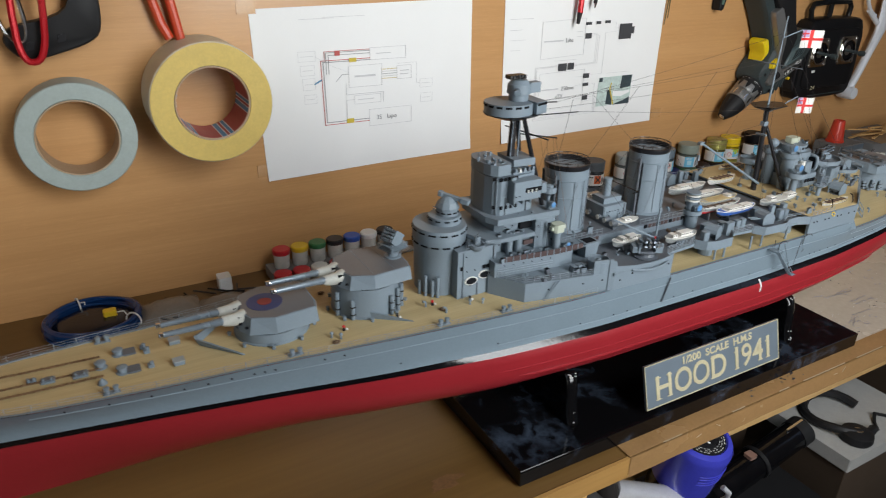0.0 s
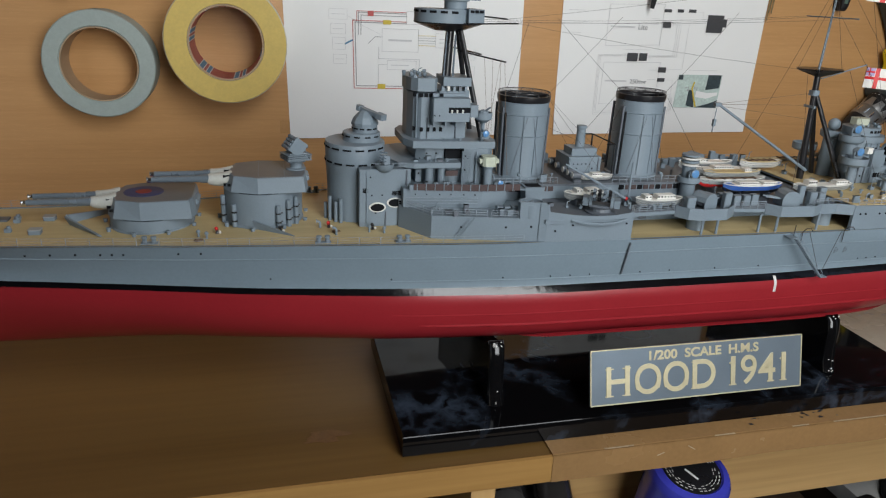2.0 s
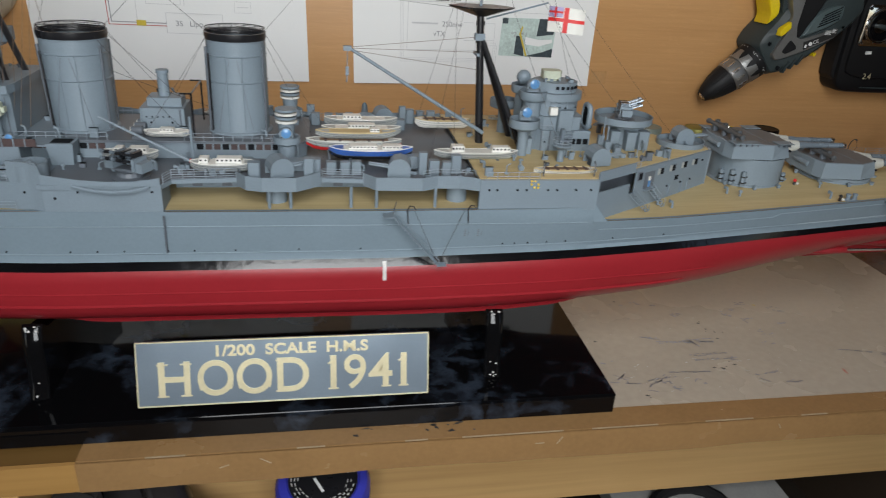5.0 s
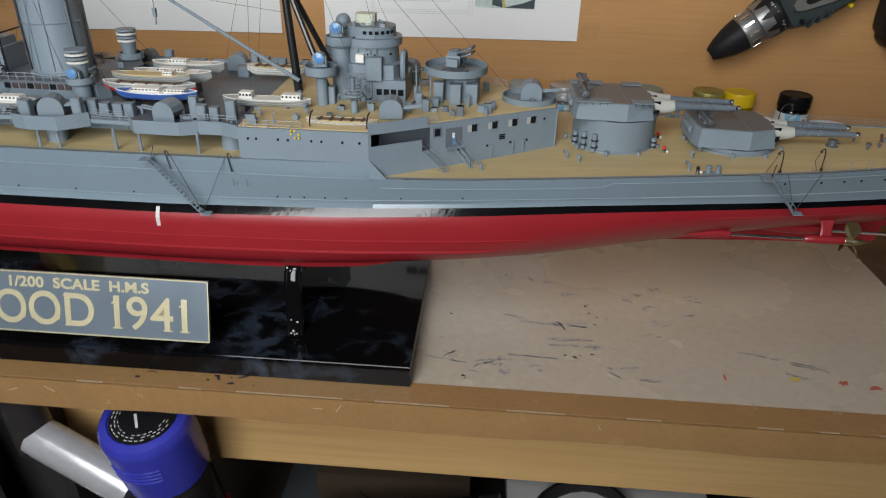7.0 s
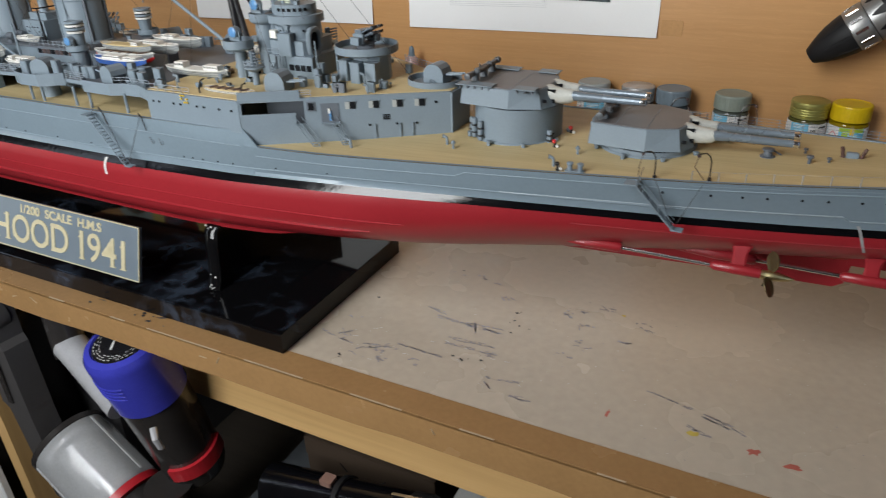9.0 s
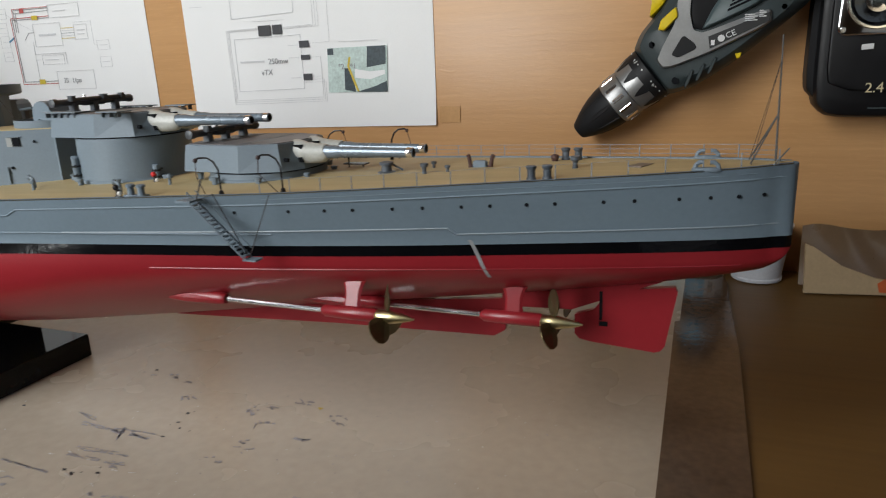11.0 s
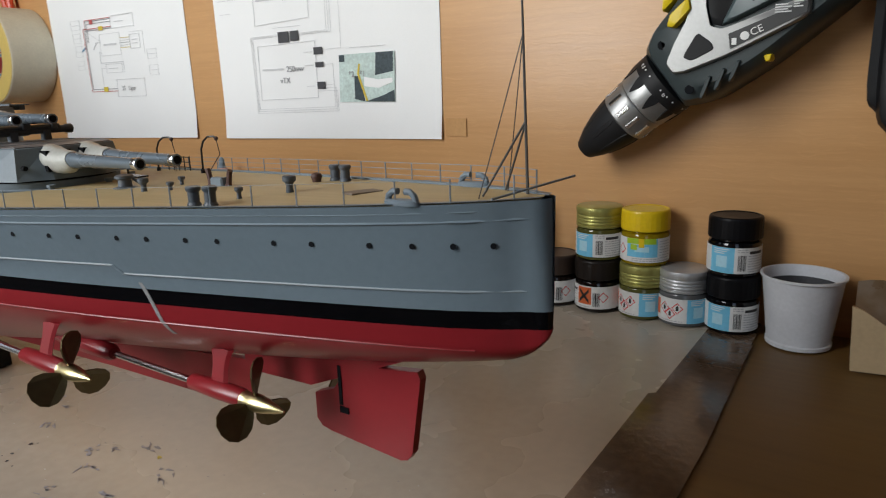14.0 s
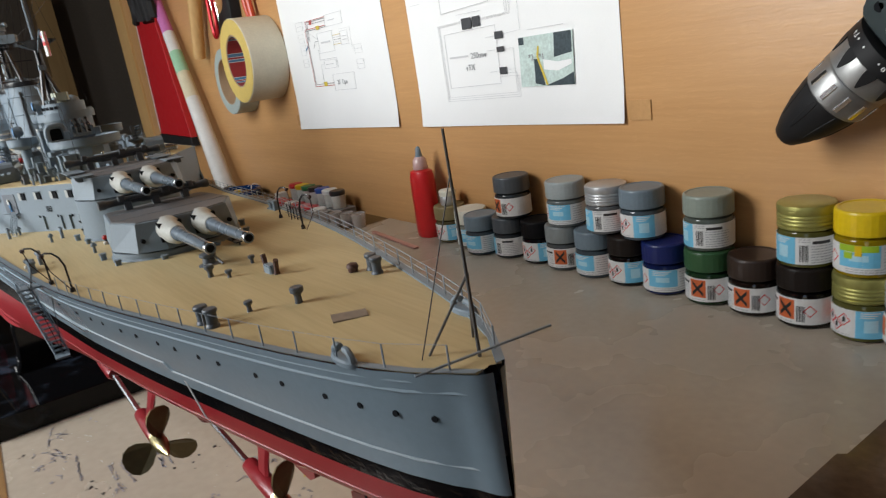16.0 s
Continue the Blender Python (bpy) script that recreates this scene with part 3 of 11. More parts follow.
# ---- display stand ----
stand = thing("display_stand", (-0.066, -0.41, 0), "black marble-finish display stand with engraved name plate", "display stand")
bx0, bx1, by0, by1 = -0.296, 0.161, -0.490, -0.330
sb = Mesh()
sb.loft([[(bx0 + d, by0 + d, z), (bx1 - d, by0 + d, z), (bx1 - d, by1 - d, z), (bx0 + d, by1 - d, z)] for d, z in ((0.0, 0.0009), (0.0, 0.0162), (0.0004, 0.0168))])
part("base", sb, MARBLE, stand, "black marble-finish base")
for px in (-0.2205, 0.0775):
    # upright cradle plates, cut to the hull's round
    outline = [(-0.463, 0.0165), (-0.307, 0.0165), (-0.307, 0.066), (-0.325, 0.0605), (-0.345, 0.0560), (-0.385, 0.0545), (-0.425, 0.0560), (-0.445, 0.0605), (-0.4510, 0.0655), (-0.4545, 0.0620), (-0.4570, 0.0520), (-0.4578, 0.0380), (-0.4595, 0.0260)]
    cr = Mesh()
    n = len(outline)
    cr.add([(px - 0.006, y, z) for y, z in outline] + [(px + 0.006, y, z) for y, z in outline],
           [tuple(range(n)), tuple(range(n, 2 * n))[::-1]] + [(i, n + i, n + (i + 1) % n, (i + 1) % n) for i in range(n)])
    crad = part("cradle", cr, CRADLE_BLACK, stand, "glossy black cradle plate")
    lip_ = [(-0.4632, 0.0175), (-0.4597, 0.0260), (-0.4580, 0.0380), (-0.4572, 0.0520), (-0.4547, 0.0620), (-0.4512, 0.0652)]
    part("front_edge", Mesh().loft([[(px + 0.0060 * math.cos(a), y + 0.0012 - 0.0034 * math.sin(a), z) for a in [math.pi * k / 10 for k in range(11)]] for y, z in lip_]), CRADLE_BLACK, crad, "rounded glossy front edge", True)
    # Pale blobs paint the reflections at the top and bottom of the glossy edge.
    edge_glints = Mesh()
    rng = random.Random(int(abs(px) * 1e4))
    for _ in range(9):
        a, k = rng.uniform(1.0, 2.2), rng.choice((0, 0, 1, 4, 4))
        y, z = lip_[k]
        z += rng.uniform(0.0005, 0.0045)
        y += (lip_[k + 1][0] - lip_[k][0]) * 0.3
        edge_glints.ball((px + 0.0058 * math.cos(a), y + 0.0010 - 0.0033 * math.sin(a), z), 0.0007, sx=rng.uniform(0.6, 1.6), sz=rng.uniform(0.5, 1.5), n=7, m=5)
    part("rubbed_paint", edge_glints, MARK_PALE, crad, "pale spots painted as glints on the edge", kind="stuff")
tilt = math.atan2(0.0115, 0.0402)
pm = Matrix.Translation((-0.064, -0.4795, 0.0435)) @ Matrix.Rotation(math.pi / 2 - tilt, 4, "X")
pl = Mesh().box(-0.0912, 0.0912, -0.0209, 0.0209, -0.0012, 0.0012).turned(pm)
plate = part("name_plate", pl, PLATE, stand, "blue-grey name plate with gold border")
bd = Mesh()
for a in ((-0.0912, 0.0912, -0.0211, -0.0203), (-0.0912, 0.0912, 0.0203, 0.0211), (-0.0914, -0.0906, -0.0203, 0.0203), (0.0906, 0.0914, -0.0203, 0.0203)):
    bd.box(*a, 0.001, 0.0017)
part("border", bd.turned(pm), GOLD, plate, "gold border line")
lettering("lettering", "1/200  SCALE  H.M.S", 0.0098, pm @ Matrix.Translation((0.003, 0.0136, 0.0013)), 0.0004, GOLD, plate, width=0.095, thin=-0.00026)
gold = Mesh()
for ch, cx, wd, stems in (("H", -0.0690, 0.0190, (-0.0070, 0.0070)), ("O", -0.0443, 0.0218, ()), ("O", -0.0206, 0.0218, ()), ("D", 0.0030, 0.0200, (-0.0070,)), ("1", 0.0290, 0.0062, ()), ("9", 0.0430, 0.0142, ()), ("4", 0.0598, 0.0155, ()), ("1", 0.0748, 0.0062, ())):
    lettering("letter" if ch.isalpha() else "numeral", ch, 0.0325, pm @ Matrix.Translation((cx, -0.0049, 0.0013)), 0.0005, GOLD, plate, width=None if ch == "1" else wd, thin=-0.00018 if ch == "9" else -0.00034)
    for sx in stems:
        # thick stems and serifs
        gold.box(cx + sx - 0.0013, cx + sx + 0.0013, -0.0145, 0.0062, 0.0012, 0.00182)
        gold.box(cx + sx - 0.0034, cx + sx + 0.0034, -0.0149, -0.0141, 0.0012, 0.00178)
        gold.box(cx + sx - 0.0034, cx + sx + 0.0034, 0.0057, 0.0065, 0.0012, 0.00178)
    if ch == "O":
        for sx in (-0.0092, 0.0092):
            gold.loft([[(cx + sx + q, y_, z_) for q, z_ in ((-h_, 0.0012), (h_, 0.0012), (h_, 0.00178), (-h_, 0.00178))] for y_, h_ in ((0.0022, 0.0003), (-0.0010, 0.0011), (-0.0049, 0.0015), (-0.0088, 0.0011), (-0.0115, 0.0003))])
    if ch in "14":
        gx = cx + (0.0 if ch == "1" else 0.0036)
        gold.box(gx - 0.0032, gx + 0.0032, -0.0149, -0.0141, 0.0012, 0.00178)
    if ch == "1":
        flag = Mesh().box(-0.0032, 0.0, -0.0005, 0.0005, 0.0012, 0.00178).turned(Matrix.Translation((cx - 0.0006, 0.0040, 0)) @ Matrix.Rotation(0.5, 4, "Z"))
        gold.add(flag.v, flag.f)
part("serif", gold.turned(pm), GOLD, plate, "gold stems and serifs", kind="stuff")

# ---- paper sheets on the panel ----
def sheet(name, corners, label):
    """A sheet of A4 paper, its lower corners lifting a little from the panel; corners bl, br, tr, tl in (x, z)."""
    th = thing(name, (corners[0][0], 0, corners[0][1]), label, "paper sheet", "diagram sheets")
    ms, n, m = Mesh(), 12, 8
    bl, br, tr, tl = [Vector(c) for c in corners]
    for d in (0.0, 0.0003):
        vs = []
        for j in range(m + 1):
            for i in range(n + 1):
                u, v = i / n, j / m
                p = bl.lerp(br, u).lerp(tl.lerp(tr, u), v)
                lift = 0.0006 + 0.003 * (1 - v) ** 12 * (0.6 + 0.4 * math.cos(6 * u)) + 0.0002 * math.sin(5 * u + 3 * v)
                vs.append((p.x, -lift - d, p.y))
        ms.add(vs, [(j * (n + 1) + i, j * (n + 1) + i + 1, (j + 1) * (n + 1) + i + 1, (j + 1) * (n + 1) + i) for j in range(m) for i in range(n)])
    part("paper", ms, PAPER, th, smooth=True)
    return th


def line(ms, pts, t=0.0004, y=-0.00200):
    t *= 0.5
    for (xa, za), (xb, zb) in zip(pts, pts[1:]):
        d = Vector((xb - xa, zb - za)).normalized() * t
        nx, nz = -d.y, d.x
        ms.side([(xa - d.x - nx, za - d.y - nz), (xb + d.x - nx, zb + d.y - nz), (xb + d.x + nx, zb + d.y + nz), (xa - d.x + nx, za - d.y + nz)], y, y + 0.0002)


def frame_of(ms, x0, z1, x1, z0, t=0.0004, skew=0.0):
    line(ms, [(x0, z0), (x1, z0 + skew), (x1, z1 + skew), (x0, z1), (x0, z0)], t)


left = sheet("paper_sheet", ((-0.3535, 0.122), (-0.054, 0.127), (-0.058, 0.335), (-0.3588, 0.330)), "white paper sheet with a coloured wiring diagram")
k, g, r_, yl, bl_ = Mesh(), Mesh(), Mesh(), Mesh(), Mesh()
for a in ((-0.209, 0.279, -0.158, 0.264), (-0.239, 0.258, -0.193, 0.231), (-0.171, 0.254, -0.150, 0.237), (-0.232, 0.220, -0.195, 0.209), (-0.212, 0.200, -0.150, 0.178)):
    frame_of(g, *a, t=0.00045)
for a in ((-0.304, 0.279, -0.282, 0.267), (-0.302, 0.262, -0.284, 0.250), (-0.300, 0.246, -0.284, 0.232), (-0.299, 0.226, -0.283, 0.215), (-0.137, 0.234, -0.118, 0.223), (-0.136, 0.215, -0.118, 0.203)):
    frame_of(g, *a, t=0.0003)
    line(g, [(a[0] + 0.003, (a[1] + a[3]) / 2), (a[2] - 0.003, (a[1] + a[3]) / 2)], 0.0005)
for d in (0.0, 0.0032):
    line(k, [(-0.209, 0.276 - d), (-0.2685 + d, 0.276 - d), (-0.2685 + d, 0.250)], 0.0007)
line(r_, [(-0.209, 0.2775), (-0.2705, 0.2775), (-0.2705, 0.266)], 0.0006)
line(r_, [(-0.209, 0.2665), (-0.2755, 0.2665), (-0.2735, 0.1855), (-0.212, 0.1855)], 0.0008)
line(k, [(-0.209, 0.2645), (-0.2725, 0.2645), (-0.2705, 0.1885), (-0.212, 0.1885)], 0.0009)
line(g, [(-0.243, 0.236), (-0.243, 0.222), (-0.191, 0.222), (-0.191, 0.209)], 0.0007)
line(g, [(-0.243, 0.189), (-0.243, 0.215), (-0.232, 0.215)], 0.0005)
line(g, [(-0.171, 0.257), (-0.142, 0.257), (-0.142, 0.230), (-0.137, 0.229)], 0.0003)
line(g, [(-0.282, 0.272), (-0.262, 0.260), (-0.239, 0.250)], 0.0003)
line(k, [(-0.256, 0.240), (-0.248, 0.248), (-0.239, 0.248)], 0.0006)
for i in range(5):
    line((yl, g, k, g, yl)[i], [(-0.193, 0.251 - i * 0.003), (-0.171, 0.251 - i * 0.003)], 0.0005)
yl.side([(-0.238, 0.263), (-0.228, 0.263), (-0.228, 0.268), (-0.238, 0.268)], -0.00240, -0.00210)
yl.side([(-0.244, 0.185), (-0.234, 0.185), (-0.234, 0.191), (-0.244, 0.191)], -0.00240, -0.00210)
r_.side([(-0.257, 0.272), (-0.250, 0.272), (-0.250, 0.278), (-0.257, 0.278)], -0.00240, -0.00210)
line(bl_, [(-0.284, 0.239), (-0.276, 0.243)], 0.002)
# unreadable captions
for x0, x1, z in ((-0.200, -0.180, 0.2715), (-0.227, -0.205, 0.2145), (-0.166, -0.154, 0.2475), (-0.166, -0.155, 0.243), (-0.230, -0.203, 0.2445)):
    line(g, [(x0, z), (x1, z)], 0.0022 if z == 0.2445 else 0.0009)
line(g, [(-0.30, 0.3165), (-0.255, 0.317)], 0.0004)
line(g, [(-0.27, 0.3180), (-0.215, 0.3185)], 0.0004)
for nm, ms, mt in (("black_print", k, INK_SOFT), ("grey_print", g, INK_GREY), ("red_print", r_, INK_RED), ("yellow_print", yl, INK_YELLOW), ("blue_print", bl_, INK_BLUE)):
    part(nm, ms, mt, left, kind="stuff")
up = Matrix.Rotation(math.pi / 2, 4, "X")
lettering("caption", "3S   Lipo", 0.0085, Matrix.Translation((-0.187, -0.00210, 0.1885)) @ up, 0.0001, INK_SOFT, left)

right = sheet("paper_sheet", ((0.0, 0.127), (0.3015, 0.1305), (0.302, 0.341), (-0.004, 0.337)), "white paper sheet with a wiring diagram and a small photo")
k, g = Mesh(), Mesh()
frame_of(g, 0.063, 0.299, 0.143, 0.2465, 0.0005, 0.003)
frame_of(g, 0.064, 0.225, 0.149, 0.169, 0.0005, 0.0015)
for d in (0.0, 0.003, 0.006):
    line(g, [(0.150, 0.183 - d), (0.172 + d * 0.7, 0.183 - d), (0.172 + d * 0.7, 0.161 - d * 0.7), (0.060 - d * 0.6, 0.159 - d * 0.7), (0.058 - d * 0.6, 0.233 + d * 0.3), (0.097, 0.234 + d * 0.3)], 0.0003)
    line(g, [(0.157, 0.279 - d * 0.6), (0.166 + d, 0.279 - d * 0.6), (0.166 + d, 0.236 - d * 0.3), (0.128, 0.235 - d * 0.3)], 0.0003)
line(g, [(0.194, 0.294), (0.203, 0.294), (0.203, 0.285), (0.212, 0.285)], 0.0003)
line(g, [(0.158, 0.217), (0.184, 0.218), (0.184, 0.279), (0.209, 0.281)], 0.0003)
line(g, [(0.159, 0.203), (0.172, 0.203), (0.172, 0.183)], 0.0003)
for a in ((0.143, 0.292, 0.154, 0.296), (0.163, 0.2925, 0.172, 0.2965), (0.180, 0.293, 0.191, 0.297), (0.144, 0.272, 0.156, 0.280), (0.097, 0.227, 0.113, 0.238), (0.115, 0.228, 0.127, 0.238),
          (0.147, 0.213, 0.159, 0.220), (0.148, 0.2005, 0.159, 0.2055), (0.149, 0.179, 0.160, 0.186), (0.211, 0.268, 0.236, 0.291), (0.236, 0.2755, 0.2415, 0.286)):
    k.side([(a[0], a[1]), (a[2], a[1]), (a[2], a[3]), (a[0], a[3])], -0.00220, -0.00200)
for x0, x1, z, t in ((0.068, 0.102, 0.2715, 0.0019), (0.070, 0.100, 0.2005, 0.0019), (0.006, 0.045, 0.305, 0.0005), (0.006, 0.028, 0.290, 0.0005), (0.006, 0.034, 0.276, 0.0004), (0.008, 0.025, 0.262, 0.0004),
                     (0.127, 0.138, 0.283, 0.0006), (0.128, 0.138, 0.276, 0.0006), (0.133, 0.145, 0.216, 0.0005), (0.133, 0.145, 0.203, 0.0005), (0.134, 0.146, 0.182, 0.0005), (0.195, 0.24, 0.217, 0.0004), (0.09, 0.13, 0.2425, 0.0004)):
    line(g, [(x0, z), (x1, z)], t)
for nm, ms, mt in (("black_print", k, INK), ("grey_print", g, INK_GREY)):
    part(nm, ms, mt, right, kind="stuff")
lettering("caption", "Lite", 0.0095, Matrix.Translation((0.1145, -0.00210, 0.2715)) @ up, 0.0001, INK_SOFT, right)
lettering("caption", "250mw", 0.0085, Matrix.Translation((0.1185, -0.00210, 0.2000)) @ up, 0.0001, INK_SOFT, right)
lettering("caption", "vTX", 0.0085, Matrix.Translation((0.103, -0.00210, 0.1885)) @ up, 0.0001, INK_SOFT, right)
photo = part("photo", Mesh().side([(0.179, 0.1655), (0.2485, 0.165), (0.2505, 0.2112), (0.181, 0.2108)], -0.00220, -0.00190), INK_GREEN, right, "small colour photo print")
ph = Mesh().side([(0.226, 0.190), (0.248, 0.193), (0.249, 0.211), (0.228, 0.211)], -0.00250, -0.00230).side([(0.181, 0.204), (0.188, 0.204), (0.188, 0.2105), (0.181, 0.2105)], -0.00250, -0.00230)
ph.side([(0.199, 0.168), (0.212, 0.1655), (0.209, 0.181), (0.204, 0.190), (0.200, 0.190)], -0.00250, -0.00230).side([(0.213, 0.1655), (0.2485, 0.165), (0.2485, 0.176), (0.235, 0.171)], -0.00250, -0.00230)
part("photo_shadow", ph, material("photo_dark_print", (0.04, 0.06, 0.07), 0.5, vary=0.5, scale=200), photo)
py = Mesh().side([(0.2135, 0.166), (0.216, 0.166), (0.206, 0.192), (0.208, 0.201), (0.206, 0.2015), (0.2035, 0.192)], -0.00270, -0.00255)
part("photo_yellow", py, INK_YELLOW, photo)
pw = Mesh().side([(0.212, 0.180), (0.230, 0.178), (0.247, 0.183), (0.247, 0.187), (0.230, 0.186), (0.212, 0.189)], -0.00260, -0.00240)
part("photo_light", pw, PAPER, photo)
lettering("caption", "*2   *1", 0.008, Matrix.Translation((0.2035, -0.00280, 0.1915)) @ up, 0.0001, INK_SOFT, photo)
for x, z in ((-0.372, 0.325), (-0.366, 0.128), (0.305, 0.133)):
    solo("adhesive_tape", Mesh().box(x, x + 0.022, -0.0012, -0.0004, z, z + 0.016), material("clear_brown_tape", (0.53, 0.30, 0.13), 0.2), "shiny clear tape on the veneer panel", "adhesive tape", "tape pieces")
# ---- the model ship ----
SY = -0.385                              # centre line
BOW, STERN = -0.722, 0.592
ship = thing("model_battleship", (0, SY, 0.0605), "grey scale model battleship with red underwater hull", "model ship")


def P(name, ms, mat, label="", smooth=False, parent=None):
    """A part of the ship; its mesh is given with y from the centre line (minus is the side seen)."""
    ms.v = [(x, y + SY, z) for x, y, z in ms.v]
    return part(name, ms, mat, parent or ship, label, smooth)


def curve(*pairs):
    xs, ys = [p[0] for p in pairs], [p[1] for p in pairs]

    def f(x):
        return float(np.interp(x, xs, ys))

    def smooth(x, d=0.022):
        return sum(f(x + d * k / 3) * (4 - abs(k)) for k in range(-3, 4)) / 16
    return smooth


deck_half = curve((-0.745, -0.008), (-0.722, 0.002), (-0.68, 0.021), (-0.63, 0.034), (-0.57, 0.040), (-0.52, 0.0445), (-0.48, 0.0475), (-0.385, 0.061), (-0.33, 0.068), (-0.24, 0.0765), (-0.13, 0.0805), (0.0, 0.0815),
                  (0.10, 0.081), (0.1666, 0.078), (0.23, 0.0715), (0.3, 0.0655), (0.35, 0.0600), (0.4, 0.054), (0.45, 0.045), (0.511, 0.031), (0.553, 0.0205), (0.58, 0.0115), (0.592, 0.006), (0.61, -0.006))
wl_half = curve((-0.745, -0.006), (-0.715, 0.001), (-0.68, 0.008), (-0.63, 0.016), (-0.57, 0.026), (-0.48, 0.040), (-0.385, 0.056), (-0.3, 0.067), (-0.2, 0.0745), (0.0, 0.0765), (0.12, 0.075), (0.2, 0.070), (0.3, 0.060), (0.4, 0.047),
                (0.456, 0.0368), (0.511, 0.025), (0.553, 0.0155), (0.58, 0.008), (0.592, 0.0025), (0.61, -0.006))
flat_deck, flat_line = deck_half, wl_half


def stern_round(x):
    """Rounds the plan of the stern to its end."""
    return 1.0 if x < 0.574 else math.sqrt(max(0.0, 1 - ((x - 0.574) / 0.0181) ** 2))


def deck_half(x):
    return flat_deck(min(x, 0.586)) * stern_round(x)


def wl_half(x):
    return flat_line(min(x, 0.586)) * stern_round(x)


fore_z = curve((-0.75, 0.1515), (-0.62, 0.1455), (-0.54, 0.1435), (-0.45, 0.1435), (-0.35, 0.1455), (-0.2, 0.1465), (0.2, 0.1475))
quarter_z = curve((0.0, 0.1375), (0.20, 0.138), (0.25, 0.1396), (0.3, 0.1415), (0.4, 0.1446), (0.45, 0.1466), (0.5, 0.1486), (0.54, 0.1501), (0.57, 0.1514), (0.592, 0.1525), (0.62, 0.153))
line_z = curve((-0.75, 0.1125), (-0.55, 0.1115), (-0.4, 0.1085), (-0.2, 0.108), (0.0, 0.1085), (0.12, 0.111), (0.28, 0.1160), (0.45, 0.1185), (0.6, 0.1215))
keel_z = curve((-0.75, 0.150), (-0.722, 0.118), (-0.706, 0.082), (-0.685, 0.0655), (-0.66, 0.0600), (-0.5, 0.0560), (-0.4, 0.0550), (0.08, 0.0550), (0.17, 0.0580), (0.25, 0.0625), (0.3, 0.0675), (0.35, 0.0745), (0.4, 0.082), (0.45, 0.089), (0.5, 0.0965), (0.54, 0.103), (0.57, 0.1088), (0.583, 0.1122), (0.62, 0.1215))
flat_keel = keel_z


def keel_z(x):
    """The keel line, rounded up into the stern."""
    return flat_keel(x) + (0.0085 * (1 - math.sqrt(max(0.0, 1 - ((x - 0.580) / 0.0121) ** 2))) if x > 0.580 else 0.0)


full = curve((-0.75, 0.9), (-0.6, 1.3), (-0.45, 2.1), (-0.3, 3.9), (0.05, 4.4), (0.2, 3.1), (0.3, 1.9), (0.4, 1.5), (0.5, 1.75), (0.6, 2.3))
bulge = curve((-0.46, 0.0), (-0.40, 0.15), (-0.27, 0.9), (-0.2, 1.0), (0.10, 1.0), (0.2, 0.75), (0.34, 0.1), (0.40, 0.0))
BREAK = 0.134                            # where the forecastle deck ends
BLACK_H = 0.0045


def top_z(x):
    return fore_z(x) if x <= BREAK else quarter_z(x)


def side_half(x, z):
    """The hull's half breadth at a height, from the keel to the deck edge."""
    zw, zk, zd = line_z(x), keel_z(x), top_z(x)
    bw, bdk, bu = max(0.0003, wl_half(x)), max(0.0004, deck_half(x)), bulge(x)
    if x <= BREAK:
        u = min(1.0, max(0.0, (x - 0.01) / (BREAK - 0.01)))
        zd += (quarter_z(BREAK) - zd) * u * u * (3 - 2 * u)
    zs = zw + BLACK_H + 0.002             # the bulge dies into the side here
    if z >= zs:
        u = min(1, (z - zs) / max(1e-4, zd - zs))
        return bw + (bdk - bw) * u ** (1.0 + 0.6 * (x < -0.3))
    if z >= zw - 0.004:
        u = (zs - z) / (zs - zw + 0.004)
        return bw + bu * 0.0062 * math.sin(u * math.pi / 2) ** 1.3 - (1 - bu) * 0.001 * u
    b0 = bw + bu * 0.0062 - (1 - bu) * 0.001
    u = min(1.0, (zw - 0.004 - z) / max(1e-4, zw - 0.004 - zk))
    p = full(x)
    return max(0.0003, b0 * (1 - u ** p) ** (1 / (1.0 + 0.35 * min(1.6, max(0, p - 1)))))


def stations(a, b, step=0.012):
    n = max(2, round((b - a) / step))
    return [a + (b - a) * i / n for i in range(n + 1)]


XS = stations(BOW, BREAK) + stations(BREAK + 0.0002, STERN - 0.0115, 0.010) + [0.583, 0.5855, 0.5875, 0.589, 0.5905, 0.5915, 0.592]


def skin(lo, hi, rows, power=1.0):
    """Both sides of the hull between two height curves."""
    ms = Mesh()
    for s in (-1, 1):
        rings = []
        for x in XS:
            a, b = lo(x), hi(x)
            rings.append([(x, s * side_half(x, a + (b - a) * (j / rows) ** power), a + (b - a) * (j / rows) ** power) for j in range(rows + 1)])
        ms.loft(rings, close=False, caps=False)
    return ms


P("underwater_hull", skin(lambda x: min(keel_z(x) + 0.00005, line_z(x)), line_z, 20, 1.5), RED, "glossy red underwater hull", True)
P("boot_topping", skin(line_z, lambda x: line_z(x) + BLACK_H, 3), BLACK_GLOSS, "glossy black waterline band", True)
P("hull_side", skin(lambda x: line_z(x) + BLACK_H, top_z, 9), GREY_HULL, "light grey hull side", True)
kb = Mesh().loft([[(x, -max(0.0004, side_half(x, keel_z(x) + 0.0001)), keel_z(x)), (x, max(0.0004, side_half(x, keel_z(x) + 0.0001)), keel_z(x))] for x in XS], close=False, caps=False)
P("keel_plate", kb, RED)


def deck(a, b, zf, inset=0.0008, drop=0.0002, step=0.012):
    return Mesh().loft([[(x, -max(0.0004, deck_half(x) - inset), zf(x) - drop), (x, 0, zf(x) + 0.0006), (x, max(0.0004, deck_half(x) - inset), zf(x) - drop)] for x in stations(a, b, step)], close=False, caps=False)


